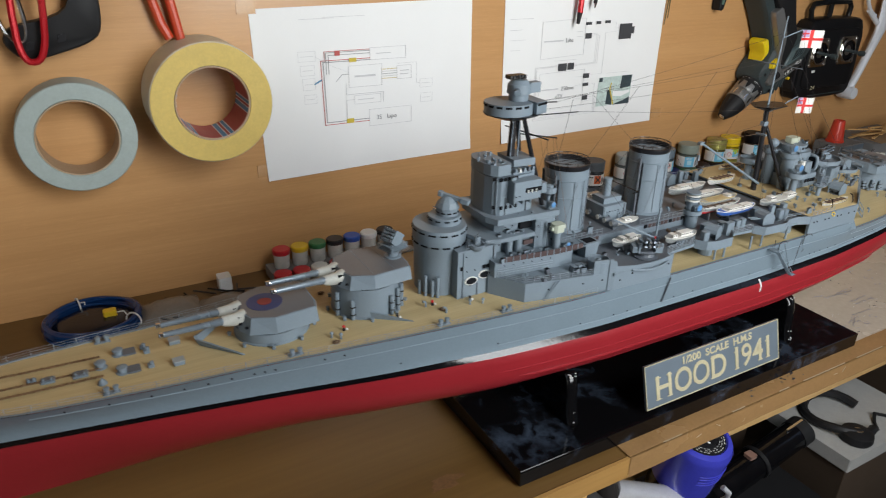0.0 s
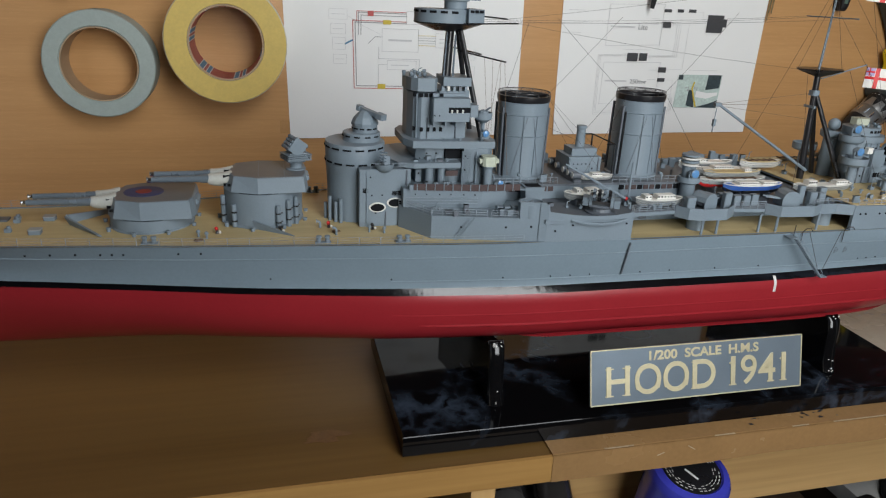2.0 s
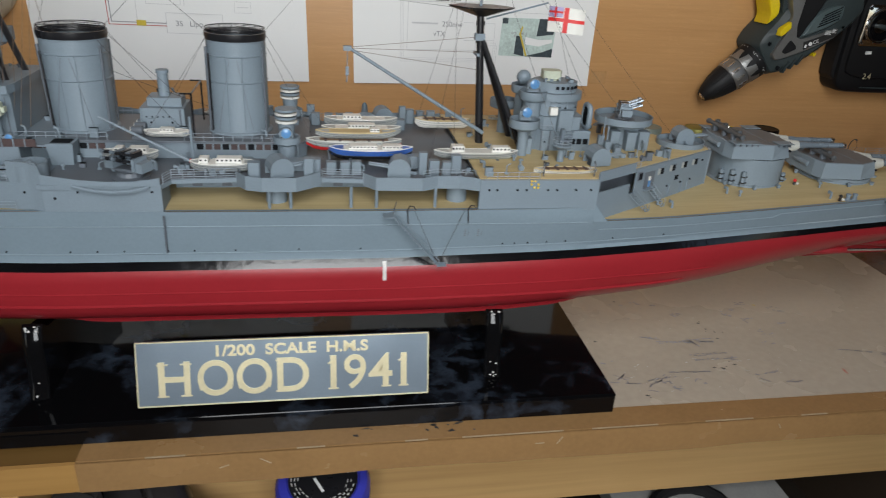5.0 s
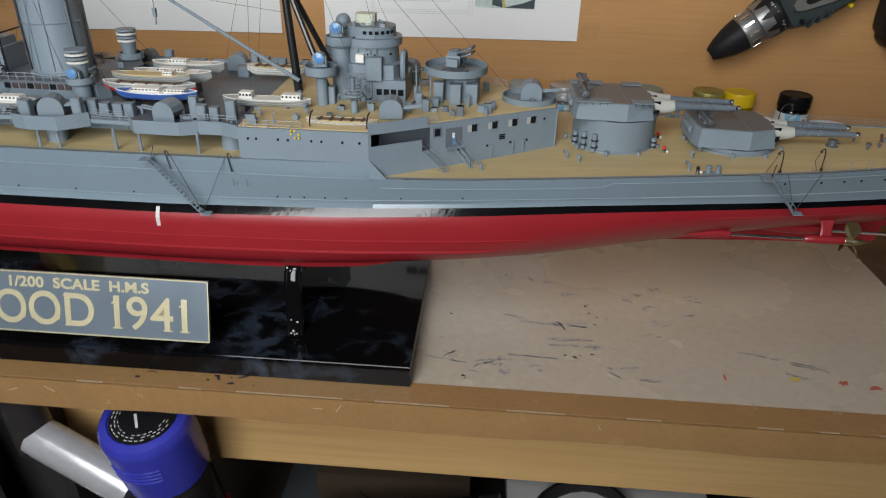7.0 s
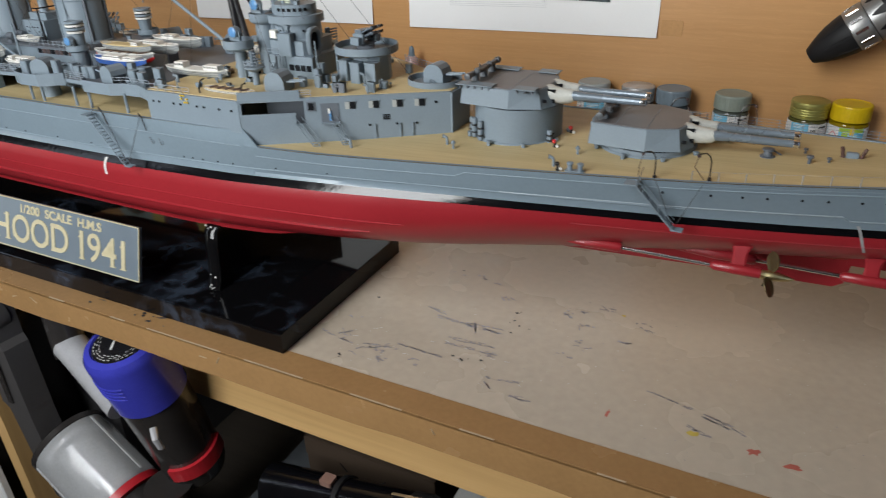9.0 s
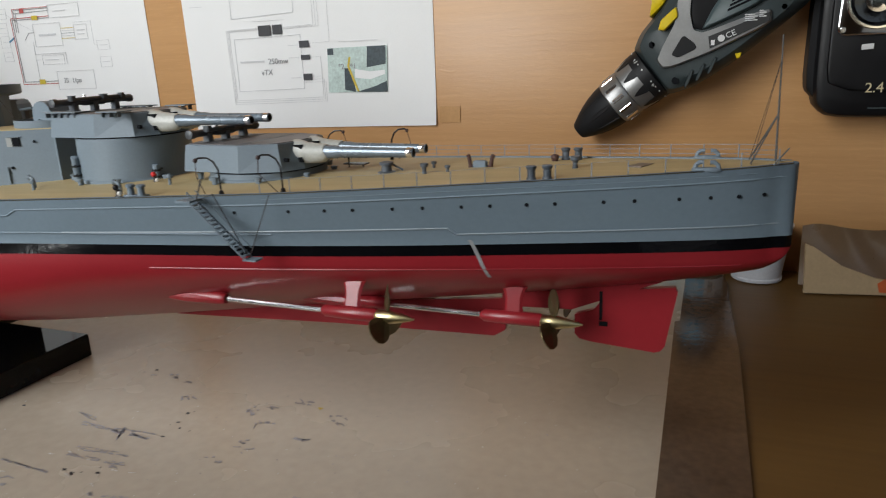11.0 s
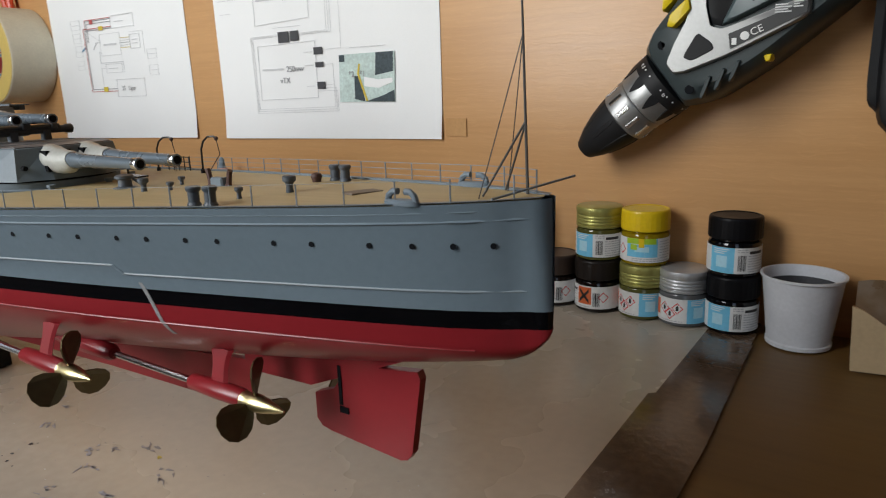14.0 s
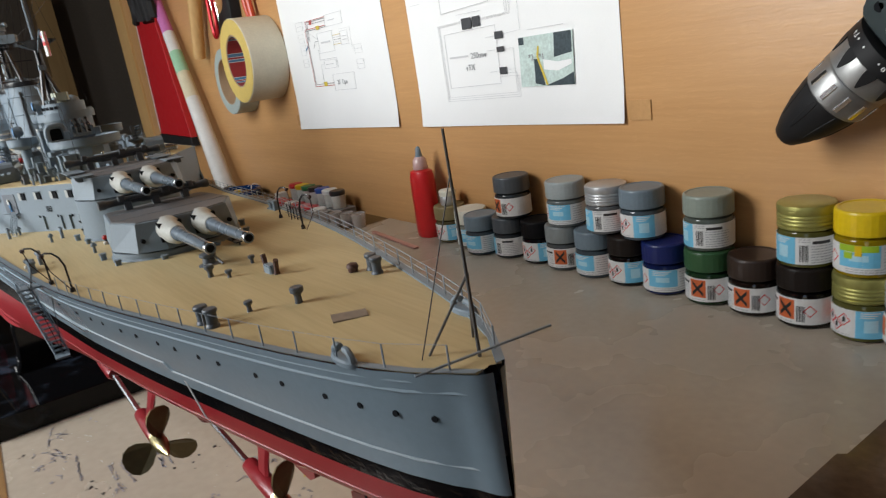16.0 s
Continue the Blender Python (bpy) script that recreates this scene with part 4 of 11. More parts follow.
P("forecastle_deck", deck(BOW + 0.004, BREAK, fore_z), TEAK, "tan planked forecastle deck", True)
P("quarterdeck", deck(BREAK, STERN - 0.002, quarter_z), TEAK, "tan planked quarterdeck", True)
br = Mesh().add([(BREAK, -deck_half(BREAK), quarter_z(BREAK)), (BREAK, deck_half(BREAK), quarter_z(BREAK)), (BREAK, deck_half(BREAK), fore_z(BREAK)), (BREAK, -deck_half(BREAK), fore_z(BREAK))], [(0, 1, 2, 3)])
P("deck_break", br, GREY)
# waterway along the deck edge
for nm, a, b, zf in (("deck_edge", BOW + 0.004, BREAK, fore_z), ("deck_edge", BREAK + 0.001, STERN - 0.002, quarter_z)):
    ms = Mesh()
    for s in (-1, 1):
        ms.loft([[(x, s * deck_half(x), zf(x) + 0.0004), (x, s * max(0.0002, deck_half(x) - 0.0022), zf(x) + 0.0004), (x, s * max(0.0002, deck_half(x) - 0.0022), zf(x) - 0.0006)] for x in stations(a, b)], close=False, caps=False)
    P(nm, ms, GREY, smooth=True)


STRAKE = material("dull_grey_strake", (0.185, 0.236, 0.275), 0.6, vary=0.06, scale=50, spec=0.25)


# Lighter grey paints in the light that the strake's upper ledge catches.
STRAKE_LIT = material("lit_grey_strake", (0.255, 0.30, 0.33), 0.5, vary=0.12, scale=90)


def strake(a, b, z_of, r=0.0004, name="hull_strake", mat=STRAKE, out=0.0001):
    for s in (-1, 1):
        P(name, Mesh().tube([(x, s * (side_half(x, z_of(x)) + out - max(0.0, x - 0.568) * 0.02), z_of(x)) for x in stations(a, b, 0.012)], r, 5), mat, smooth=True)


def port_z(x):
    """The row of portholes along the quarterdeck."""
    return 0.1378 + (x - 0.42) * 0.025


strake(-0.62, 0.13, lambda x: fore_z(x) - 0.010)
strake(-0.30, 0.40, lambda x: line_z(x) + BLACK_H + 0.0052)
strake(0.14, 0.275, lambda x: quarter_z(x) - 0.0068)
strake(0.28, 0.588, lambda x: quarter_z(x) - 0.0042, 0.00042, out=-0.00004)
strake(0.40, 0.588, lambda x: quarter_z(x) - 0.0020, 0.00022, out=-0.0001)
strake(0.4735, 0.587, lambda x: port_z(x) - 0.0112, 0.00034, mat=STRAKE_LIT)
strake(0.30, 0.4710, lambda x: port_z(x) - 0.0086, 0.00036, mat=STRAKE_LIT)
strake(0.4708, 0.4738, lambda x: port_z(x) - 0.0086 - 0.0026 * min(1.0, max(0.0, (x - 0.4708) / 0.0030)), 0.0005, out=0.00004)
strake(0.2745, 0.2805, lambda x: quarter_z(x) - 0.0068 + 0.0026 * min(1.0, max(0.0, (x - 0.2745) / 0.0060)))
strake(0.34, 0.575, lambda x: line_z(x) - 0.0058, 0.00028, name="hull_seam", mat=RED, out=-0.00005)


def bilge_keel(a, b, z_of, depth=0.0013):
    """A thin fin along the bilge, tapering at both ends."""
    for s in (-1, 1):
        rings = []
        for x in stations(a, b, 0.012):
            y, z, d = side_half(x, z_of(x)), z_of(x), depth * min(1.0, (x - a) / 0.02 + 0.1, (b - x) / 0.02 + 0.1)
            rings.append([(x, s * (y - 0.0008), z + 0.0003), (x, s * (y + d), z - 0.0002 - d * 0.5), (x, s * (y + d), z - 0.0005 - d * 0.5), (x, s * (y - 0.0008), z - 0.0007)])
        P("bilge_keel", Mesh().loft(rings), RED, "thin red bilge keel")


bilge_keel(-0.28, 0.215, lambda x: 0.0855 + max(0, x) * 0.01)
bilge_keel(-0.30, 0.240, lambda x: 0.0940 + max(0, x) * 0.012, 0.0007)
bilge_keel(-0.20, 0.145, lambda x: 0.0655 + max(0, x) * 0.012, 0.0030)

# portholes in the hull side
hole = Mesh().lathe((0, 0, 0), [(0.0009, -0.0003), (0.0009, 0.0003)], 10, axis="y")
hole_mesh = mesh_of("porthole", hole, DARK)


def porthole(x, y, z, scale=1.0, turn=0.0):
    ob = new("porthole", hole_mesh)
    ob.parent = ship
    ob.location = (x, y, z - 0.0605)
    ob.scale = (scale, 1, scale)
    ob.rotation_euler.z = turn
    ORIGIN[ob] = ORIGIN[ship]


AFT_PORTS = (0.387, 0.410, 0.4247, 0.4359, 0.4513, 0.4627, 0.4771, 0.4875, 0.5006, 0.5106, 0.5275, 0.538, 0.553, 0.5634, 0.5727, 0.581)
for x in AFT_PORTS:
    z = port_z(x)
    for s in (-1, 1):
        slope = math.atan((side_half(x - 0.006, z) - side_half(x + 0.006, z)) / 0.012)
        porthole(x, s * (side_half(x, z) - 0.0001), z, 0.8, -s * slope)
for x, z in ((-0.53, 0.1365), (-0.515, 0.137), (-0.50, 0.1372), (-0.485, 0.1372), (-0.478, 0.1373), (-0.471, 0.1374), (-0.437, 0.1385), (-0.423, 0.1388), (-0.55, 0.1362), (-0.575, 0.1365), (-0.60, 0.138)):
    porthole(x, -side_half(x, z) - 0.0002, z, 0.8)
for x in (-0.38, -0.30, -0.222, -0.187, -0.172, -0.157, -0.132, -0.117, -0.093, -0.055, -0.017, 0.075, 0.083, 0.092, 0.105, 0.118, 0.152, 0.19):
    z = line_z(x) + 0.0115
    porthole(x, -side_half(x, z) - 0.0002, z, 0.6)

# draught marks
MARK_STRIP = material("pale_grey_strip", (0.31, 0.31, 0.31), 0.5, vary=0.2, scale=200)
for x, z0, z1, lean, wd in ((-0.002, 0.0995, 0.1115, 0.0, 0.0012), (0.4785, 0.1095, 0.1255, 0.0062, 0.0007)):
    rows_ = []
    for i in range(9):
        z = z0 + (z1 - z0) * i / 8
        xc = x + lean * (1 - i / 8) ** 0.85
        y, lift = side_half(xc, z) + 0.00012, 0.00015
        rows_.append([(xc - wd, -side_half(xc - wd, z) - lift, z), (xc + wd, -side_half(xc + wd, z) - lift, z), (xc + wd, -y + 0.0004, z), (xc - wd, -y + 0.0004, z)])
    P("draught_mark", Mesh().loft(rows_), MARK_STRIP if x > 0.4 else MARK_PALE, "pale draught strip")

# rudder, skeg, shafts and propellers
P("skeg", Mesh().side([(0.30, 0.0665), (0.40, 0.0715), (0.478, 0.0738), (0.483, 0.0770), (0.485, 0.092), (0.40, 0.083), (0.30, 0.07)], -0.0012, 0.0012), RED)
P("skeg", Mesh().side([(0.482, 0.0885), (0.512, 0.0895), (0.548, 0.1045), (0.53, 0.106), (0.482, 0.097)], -0.0015, 0.0015), RED)
rd = Mesh().side([(0.5135, 0.0875), (0.5135, 0.0790), (0.5155, 0.0768), (0.5200, 0.0760), (0.5458, 0.0740), (0.5482, 0.0748), (0.5499, 0.0772), (0.5538, 0.1005), (0.5528, 0.1025), (0.530, 0.0995), (0.5255, 0.0960), (0.5215, 0.0905)], -0.0014, 0.0014)
rudder = P("rudder", rd, RED, "red rudder")
P("rudder_slot", Mesh().box(0.5236, 0.5248, -0.0017, 0.0017, 0.086, 0.0985).box(0.5236, 0.5270, -0.0017, 0.0017, 0.0835, 0.0855), DARK, parent=rudder)


def propeller(x, y, z, s):
    """A three-bladed propeller on its shaft end, with bracket and bossing."""
    hub = P("propeller", Mesh().lathe((x, y, z), [(0.0024, -0.0068), (0.0027, -0.0062), (0.0024, -0.0050), (0.0027, -0.0030), (0.0027, -0.0005), (0.0022, 0.0030), (0.0013, 0.0070), (0.0003, 0.0100)], 14, axis="x"), BRASS, "brass propeller", True)
    for i in range(3):
        a = radians(10 + 120 * i) * s
        ms = Mesh()
        outline = [(0.0008, 0.0), (0.0030, 0.0018), (0.0050, 0.0045), (0.0057, 0.0072), (0.0050, 0.0098), (0.0030, 0.0116), (0.0, 0.0122), (-0.0030, 0.0116), (-0.0050, 0.0098), (-0.0057, 0.0072), (-0.0050, 0.0045), (-0.0030, 0.0018), (-0.0008, 0.0)]
        vs = []
        for d in (-0.00025, 0.00025):
            for u, v in outline:
                tw = s * (0.75 - v * 25)
                vs.append((u * math.sin(tw) + d * math.cos(tw), u * math.cos(tw) - d * math.sin(tw), v + 0.0018))
        n = len(outline)
        ms.add(vs, [tuple(range(n)), tuple(range(n, 2 * n))[::-1]] + [(i_, n + i_, n + (i_ + 1) % n, (i_ + 1) % n) for i_ in range(n)])
        ms.turned(Matrix.Translation((x - 0.0018, y, z)) @ Matrix.Rotation(a, 4, "X") @ Matrix.Scale(0.95, 4))
        P("blade", ms, BRASS_DARK, "tarnished brass blade", parent=hub)


for s in (-1, 1):
    for hx, y, z, x0 in ((0.4468, 0.0395, 0.0935, 0.355), (0.5100, 0.0200, 0.0905, 0.425)):
        y *= s
        yr, zr = y * 1.02, z + (0.001 if x0 < 0.4 else 0.001)
        P("shaft", Mesh().rod((x0, yr, zr), (hx - 0.005, y, z), 0.0011, n=10), STEEL, "bright steel shaft", True)
        P("bearing", Mesh().lathe((hx - 0.030, y, z + 0.0002), [(0.0012, -0.002), (0.0026, 0.0), (0.0029, 0.012), (0.0028, 0.023), (0.0022, 0.0245)], 12, axis="x"), RED, "red shaft bearing", True)
        st = Mesh()
        xb = hx - 0.018
        yt = s * (side_half(xb, z + 0.0125) - 0.0006)
        rows_ = []
        for j in range(9):
            u = j / 8
            w0 = 0.0036 + 0.0010 * (2 * u - 1) ** 2 + 0.0010 * u ** 6
            yy, zz = y + (yt - y) * u, z + 0.0128 * u
            rows_.append([(xb + dx, yy + dy, zz) for dx, dy in ((-w0, 0.0), (-w0 * 0.7, -0.0008), (w0 * 0.7, -0.0008), (w0, 0.0), (w0 * 0.7, 0.0008), (-w0 * 0.7, 0.0008))])
        st.loft(rows_)
        P("bracket", st, RED, "red shaft bracket")
        boss = Mesh().loft([[(xx, yr * f + r * math.cos(2 * math.pi * i / 10), zr + 0.001 * (1 - f) + r * math.sin(2 * math.pi * i / 10)) for i in range(10)] for xx, r, f in ((x0 - 0.050, 0.0004, 0.97), (x0 - 0.03, 0.0022, 0.985), (x0 - 0.010, 0.0034, 1.0), (x0 + 0.010, 0.0030, 1.0), (x0 + 0.012, 0.0022, 1.0))])
        P("bossing", boss, RED, "red shaft bossing", True)
        propeller(hx, y, z, s)


# turrets
BAG = material("creased_canvas", (0.46, 0.465, 0.43), 0.36, vary=0.16, scale=260, fine=900, bump=0.0004)
def octagon(cx, cy, r, n=28, sx=1.0, sy=1.0):
    return [(cx + r * sx * math.cos(2 * math.pi * i / n), cy + r * sy * math.sin(2 * math.pi * i / n)) for i in range(n)]


ROOF_GREY = material("turret_roof_grey", (0.125, 0.125, 0.132), 0.45, vary=0.12, scale=60, fine=700)


def rocket_launcher(lx, y, z, turn, parent):
    """A roof rocket launcher: ring, pedestal, slatted body and a tilted block of tubes."""
    m = Matrix.Translation((lx, y, z)) @ Matrix.Rotation(turn, 4, "Z")
    body = Mesh().lathe((0, 0, 0), [(0.0070, 0), (0.0070, 0.0008), (0.0042, 0.0012), (0.0040, 0.0052), (0.0070, 0.0056), (0.0082, 0.0072)], 18)
    body.prism([(-0.0082, -0.0062), (0.0070, -0.0072), (0.0088, -0.0040), (0.0088, 0.0040), (0.0070, 0.0072), (-0.0082, 0.0062)], 0.0068, 0.0122, -0.22)
    la = P("rocket_launcher", body.turned(m), GREY, "grey roof launcher with tilted tubes", parent=parent)
    for k in range(4):
        P("slat", Mesh().box(-0.0090, 0.0092, -0.0078, 0.0078, 0.0072 + k * 0.0013, 0.0076 + k * 0.0013).turned(m), GREY, parent=parent)
    tilt_ = m @ Matrix.Translation((-0.0005, 0, 0.0165)) @ Matrix.Rotation(radians(38), 4, "Y")
    P("launcher_frame", Mesh().box(-0.0052, 0.0050, -0.0066, -0.0058, -0.0052, 0.0056).box(-0.0052, 0.0050, 0.0058, 0.0066, -0.0052, 0.0056).box(-0.0012, 0.0012, -0.0064, 0.0064, -0.0058, -0.0048).turned(tilt_), GREY, parent=parent)
    for j in range(4):
        for i in range(4):
            P("launch_tube", Mesh().rod((-0.0062, -0.0043 + i * 0.0029, -0.0040 + j * 0.0027), (0.0064, -0.0043 + i * 0.0029, -0.0040 + j * 0.0027), 0.00118, n=7).turned(tilt_), GREY_DECK if (i + j) % 3 == 0 else GREY, parent=parent)
    return la


def turret(cx, f, zd, barb, top, tip_x, gz, roundel=False, launcher=False, pipes=()):
    """A twin turret: f is -1 where its guns point to the bow, 1 to the stern; zd deck, barb top of the barbette, top roof height, gz gun axis."""
    t = P("barbette", Mesh().lathe((cx, 0, 0), [(0.0279, zd - 0.001), (0.0279, zd + 0.001), (0.0272, zd + 0.0016), (0.0272, barb - 0.0004)], 40), GREY, "grey cylindrical barbette", True)
    P("turret_ring", Mesh().lathe((cx, 0, 0), [(0.0262, barb - 0.0004), (0.0262, barb + 0.0003)], 40), DARK, parent=t)

    def at(u, v):
        return (cx + f * u, v)
    low = [at(0.0265, -0.0100), at(0.0265, 0.0100), at(0.0212, 0.0208), at(0.0030, 0.0274), at(-0.0290, 0.0242), at(-0.0312, 0.0150), at(-0.0312, -0.0150), at(-0.0290, -0.0242), at(0.0030, -0.0274), at(0.0212, -0.0208)]
    high = [at(0.0222, -0.0094), at(0.0222, 0.0094), at(0.0188, 0.0190), at(0.0030, 0.0259), at(-0.0278, 0.0230), at(-0.0300, 0.0142), at(-0.0300, -0.0142), at(-0.0278, -0.0230), at(0.0030, -0.0259), at(0.0188, -0.0190)]
    g = Mesh().loft([[(x, y, barb + 0.0003) for x, y in low], [(x, y, top - 0.0003) for x, y in high], [(cx + (x - cx) * 0.985, y * 0.985, top) for x, y in high]])
    P("gunhouse", g, GREY, "grey angular gunhouse", parent=t)
    P("roof_plate", Mesh().prism([(cx + (x - cx) * 0.96, y * 0.955) for x, y in (high if f > 0 else high[::-1])], top - 0.0001, top + 0.0003), ROOF_GREY, "dull dark roof", parent=t)
    length = abs(tip_x - cx)
    for y in (-0.0070, 0.0070):
        prof = [(0.0030, 0.024), (0.0029, length * 0.52), (0.0024, length * 0.56), (0.0020, length - 0.004), (0.0021, length - 0.0030)]
        P("gun_barrel", Mesh().lathe((cx, y, gz), [(r, f * u) for r, u in prof], 16, axis="x"), BARREL, "grey-blue gun barrel", True, parent=t)
        P("muzzle", Mesh().lathe((cx, y, gz), [(0.0021, f * (length - 0.0030)), (0.0022, f * (length - 0.0005)), (0.0021, f * (length - 0.0003))], 14, axis="x"), SILVER, "bare bright metal muzzle", True, parent=t)
        P("muzzle_face", Mesh().lathe((cx, y, gz), [(0.0021, f * (length - 0.0004)), (0.0020, f * length), (0.0015, f * length)], 14, axis="x"), BARREL, "", True, parent=t)
        P("bore", Mesh().lathe((cx, y, gz), [(0.00145, f * (length - 0.0002)), (0.00145, f * (length + 0.0001))], 14, axis="x"), DARK, parent=t)
        P("gun_slot", Mesh().box(min(cx + f * 0.0175, cx + f * 0.0262), max(cx + f * 0.0175, cx + f * 0.0262), y - 0.0046, y + 0.0046, gz - 0.0042, top - 0.0012), DARK, parent=t)
        rings_ = []
        for k, (u, wy, wz, dz) in enumerate(((0.0205, 0.0054, 0.0053, 0.0004), (0.0238, 0.0052, 0.0051, 0.0002), (0.0266, 0.0048, 0.0048, -0.0004), (0.0294, 0.0044, 0.0046, -0.0007), (0.0322, 0.0040, 0.0043, -0.0007), (0.0348, 0.0036, 0.0039, -0.0004), (0.0362, 0.0031, 0.0032, 0.0))):
            rings_.append([(cx + f * (u + 0.0006 * math.sin(2 * a + k)), y + wy * math.cos(a) * (1 + 0.02 * math.sin(4 * a + 1.3 * k)), gz + dz + wz * math.sin(a) * (1 + 0.025 * math.sin(3 * a + 1.1 * k))) for a in [2 * math.pi * i / 20 for i in range(20)]])
        P("blast_bag", Mesh().loft(rings_), BAG, "wrinkled cream canvas blast bag", True, parent=t)
    if roundel:
        P("roundel", Mesh().lathe((cx + f * 0.004, 0, 0), [(0.0130, top + 0.0003), (0.0130, top + 0.00055)], 32), material("dark_blue_roundel", (0.02, 0.035, 0.12), 0.5), "dark blue roof roundel", parent=t)
        P("roundel_centre", Mesh().lathe((cx + f * 0.004, 0, 0), [(0.0052, top + 0.0005), (0.0052, top + 0.0008)], 24), material("dark_red_roundel", (0.20, 0.02, 0.02), 0.5), parent=t)
    P("sight_hood", Mesh().rod((cx - f * 0.0305, -0.0080, barb + (top - barb) * 0.55), (cx - f * 0.0305, 0.0080, barb + (top - barb) * 0.55), 0.0020, n=10), GREY, smooth=True, parent=t)
    for u, v0, v1 in () if roundel else ((0.0026, -0.0230, 0.0230), (-0.015, -0.0215, 0.0215)):
        P("roof_seam", Mesh().box(cx + f * u - 0.00018, cx + f * u + 0.00018, v0, v1, top + 0.0002, top + 0.00042), GREY, parent=t)
    for v in (-0.0180, 0.0180):
        P("sight_port", Mesh().lathe((cx + f * 0.0222, v, barb + (top - barb) * 0.42), [(0.0009, -0.0010), (0.0009, 0.0010)], 10, axis="x"), DARK, parent=t)
    if launcher:
        rocket_launcher(cx - f * launcher, -0.001, top + 0.0003, radians(20), t)
    for ang, hi_ in pipes:
        a = radians(ang)
        px, py = cx + 0.0290 * math.cos(a), 0.0290 * math.sin(a)
        P("strapped_tube", Mesh().lathe((px, py, 0), [(0.0017, zd + 0.0006), (0.0017, zd + hi_), (0.0011, zd + hi_ + 0.0004)], 10), GREY, "grey tube strapped to the barbette", True, parent=t)
        for k in (0.30, 0.68):
            P("strap", Mesh().lathe((px, py, zd + hi_ * k), [(0.0020, -0.0005), (0.0020, 0.0005)], 10), BLACK, parent=t)
            P("strap", Mesh().rod((px, py, zd + hi_ * k), (px + 0.0030 * math.cos(a + 1.35), py + 0.0030 * math.sin(a + 1.35), zd + hi_ * k + 0.0006), 0.0005, n=5), BLACK, parent=t)
    for i in range(9):
        a = 2 * math.pi * (i + 0.4) / 9
        P("mushroom_vent", Mesh().lathe((cx + 0.0312 * math.cos(a), 0.0312 * math.sin(a), zd), [(0.0013, 0), (0.0013, 0.002), (0.0016, 0.0022), (0.0016, 0.0030)], 8), GREY, parent=t)
    return t


turret(-0.4590, -1, fore_z(-0.4585), 0.1530, 0.1655, -0.5375, 0.1618, roundel=True)
turret(-0.3830, -1, fore_z(-0.3825), 0.1698, 0.1808, -0.4590, 0.1762, launcher=0.0235, pipes=((199, 0.0200), (227, 0.0165), (290, 0.0165), (306, 0.0195), (320, 0.0205)))
turret(0.2880, 1, quarter_z(0.2925), 0.1630, 0.1742, 0.3660, 0.1695, pipes=((205, 0.0100), (222, 0.0120), (238, 0.0120), (330, 0.0080)))
turret(0.3680, 1, quarter_z(0.3680), 0.1478, 0.1600, 0.4460, 0.1553)
# long rangefinders across the after turrets' roofs, and small roof canopies
GUNMETAL = material("dark_gunmetal", (0.080, 0.088, 0.096), 0.4, 0.2, vary=0.2, scale=200)
for x, z, roof in ((0.2640, 0.1795, 0.1742), (0.3445, 0.1645, 0.1600)):
    rf = P("rangefinder", Mesh().lathe((x, 0, z), [(0.0010, -0.0250), (0.0020, -0.0247), (0.0021, -0.0222), (0.0017, -0.0212), (0.0016, -0.0190), (0.0017, -0.0070), (0.0021, -0.0062), (0.0021, 0.0062), (0.0017, 0.0070), (0.0016, 0.0215), (0.0020, 0.0226), (0.0021, 0.0246), (0.0018, 0.0252), (0.0009, 0.0254)], 14, axis="y"), GUNMETAL, "long dark rangefinder tube across the turret roof", True)
    for v in (-0.0125, 0.0, 0.0135):
        P("rangefinder_arm", Mesh().box(x - 0.0016, x + 0.0022, v - 0.0016, v + 0.0016, roof + 0.0002, z - 0.0004, 0.0004), GREY_DECK, parent=rf)
    P("sight_tube", Mesh().rod((x + 0.0028, -0.0165, z + 0.0012), (x + 0.0024, 0.0185, z + 0.0016), 0.0009, n=8), GUNMETAL, parent=rf)
    for v, r in ((-0.0150, 0.0014), (0.0045, 0.0017), (0.0160, 0.0012)):
        P("sight_box", Mesh().box(x + 0.0010, x + 0.0042, v - r, v + r, z + 0.0006, z + 0.0032, 0.0004), GUNMETAL, parent=rf)
    P("eyepiece", Mesh().rod((x - 0.0004, -0.0045, z + 0.0018), (x - 0.0004, -0.0045, z + 0.0036), 0.0008, 0.0006, 8), SILVER, "bright metal eyepiece", parent=rf)
for v in (-1, 1):
    for u0, u1 in ((-0.0305, -0.0075), (0.0055, 0.0185)):
        P("roof_canopy", Mesh().box(0.2880 + u0, 0.2880 + u1, v * 0.0222 - 0.0045, v * 0.0222 + 0.0045, 0.1750, 0.1755), GREY, "thin flat canopy at the roof edge")
        for k in range(5 if u0 < 0 else 3):
            xk = 0.2880 + u0 + 0.0020 + k * 0.0046
            P("canopy_bracket", Mesh().box(xk - 0.0003, xk + 0.0003, v * 0.0240 - 0.0012, v * 0.0240 + 0.0012, 0.1728, 0.1751), GREY_DECK)


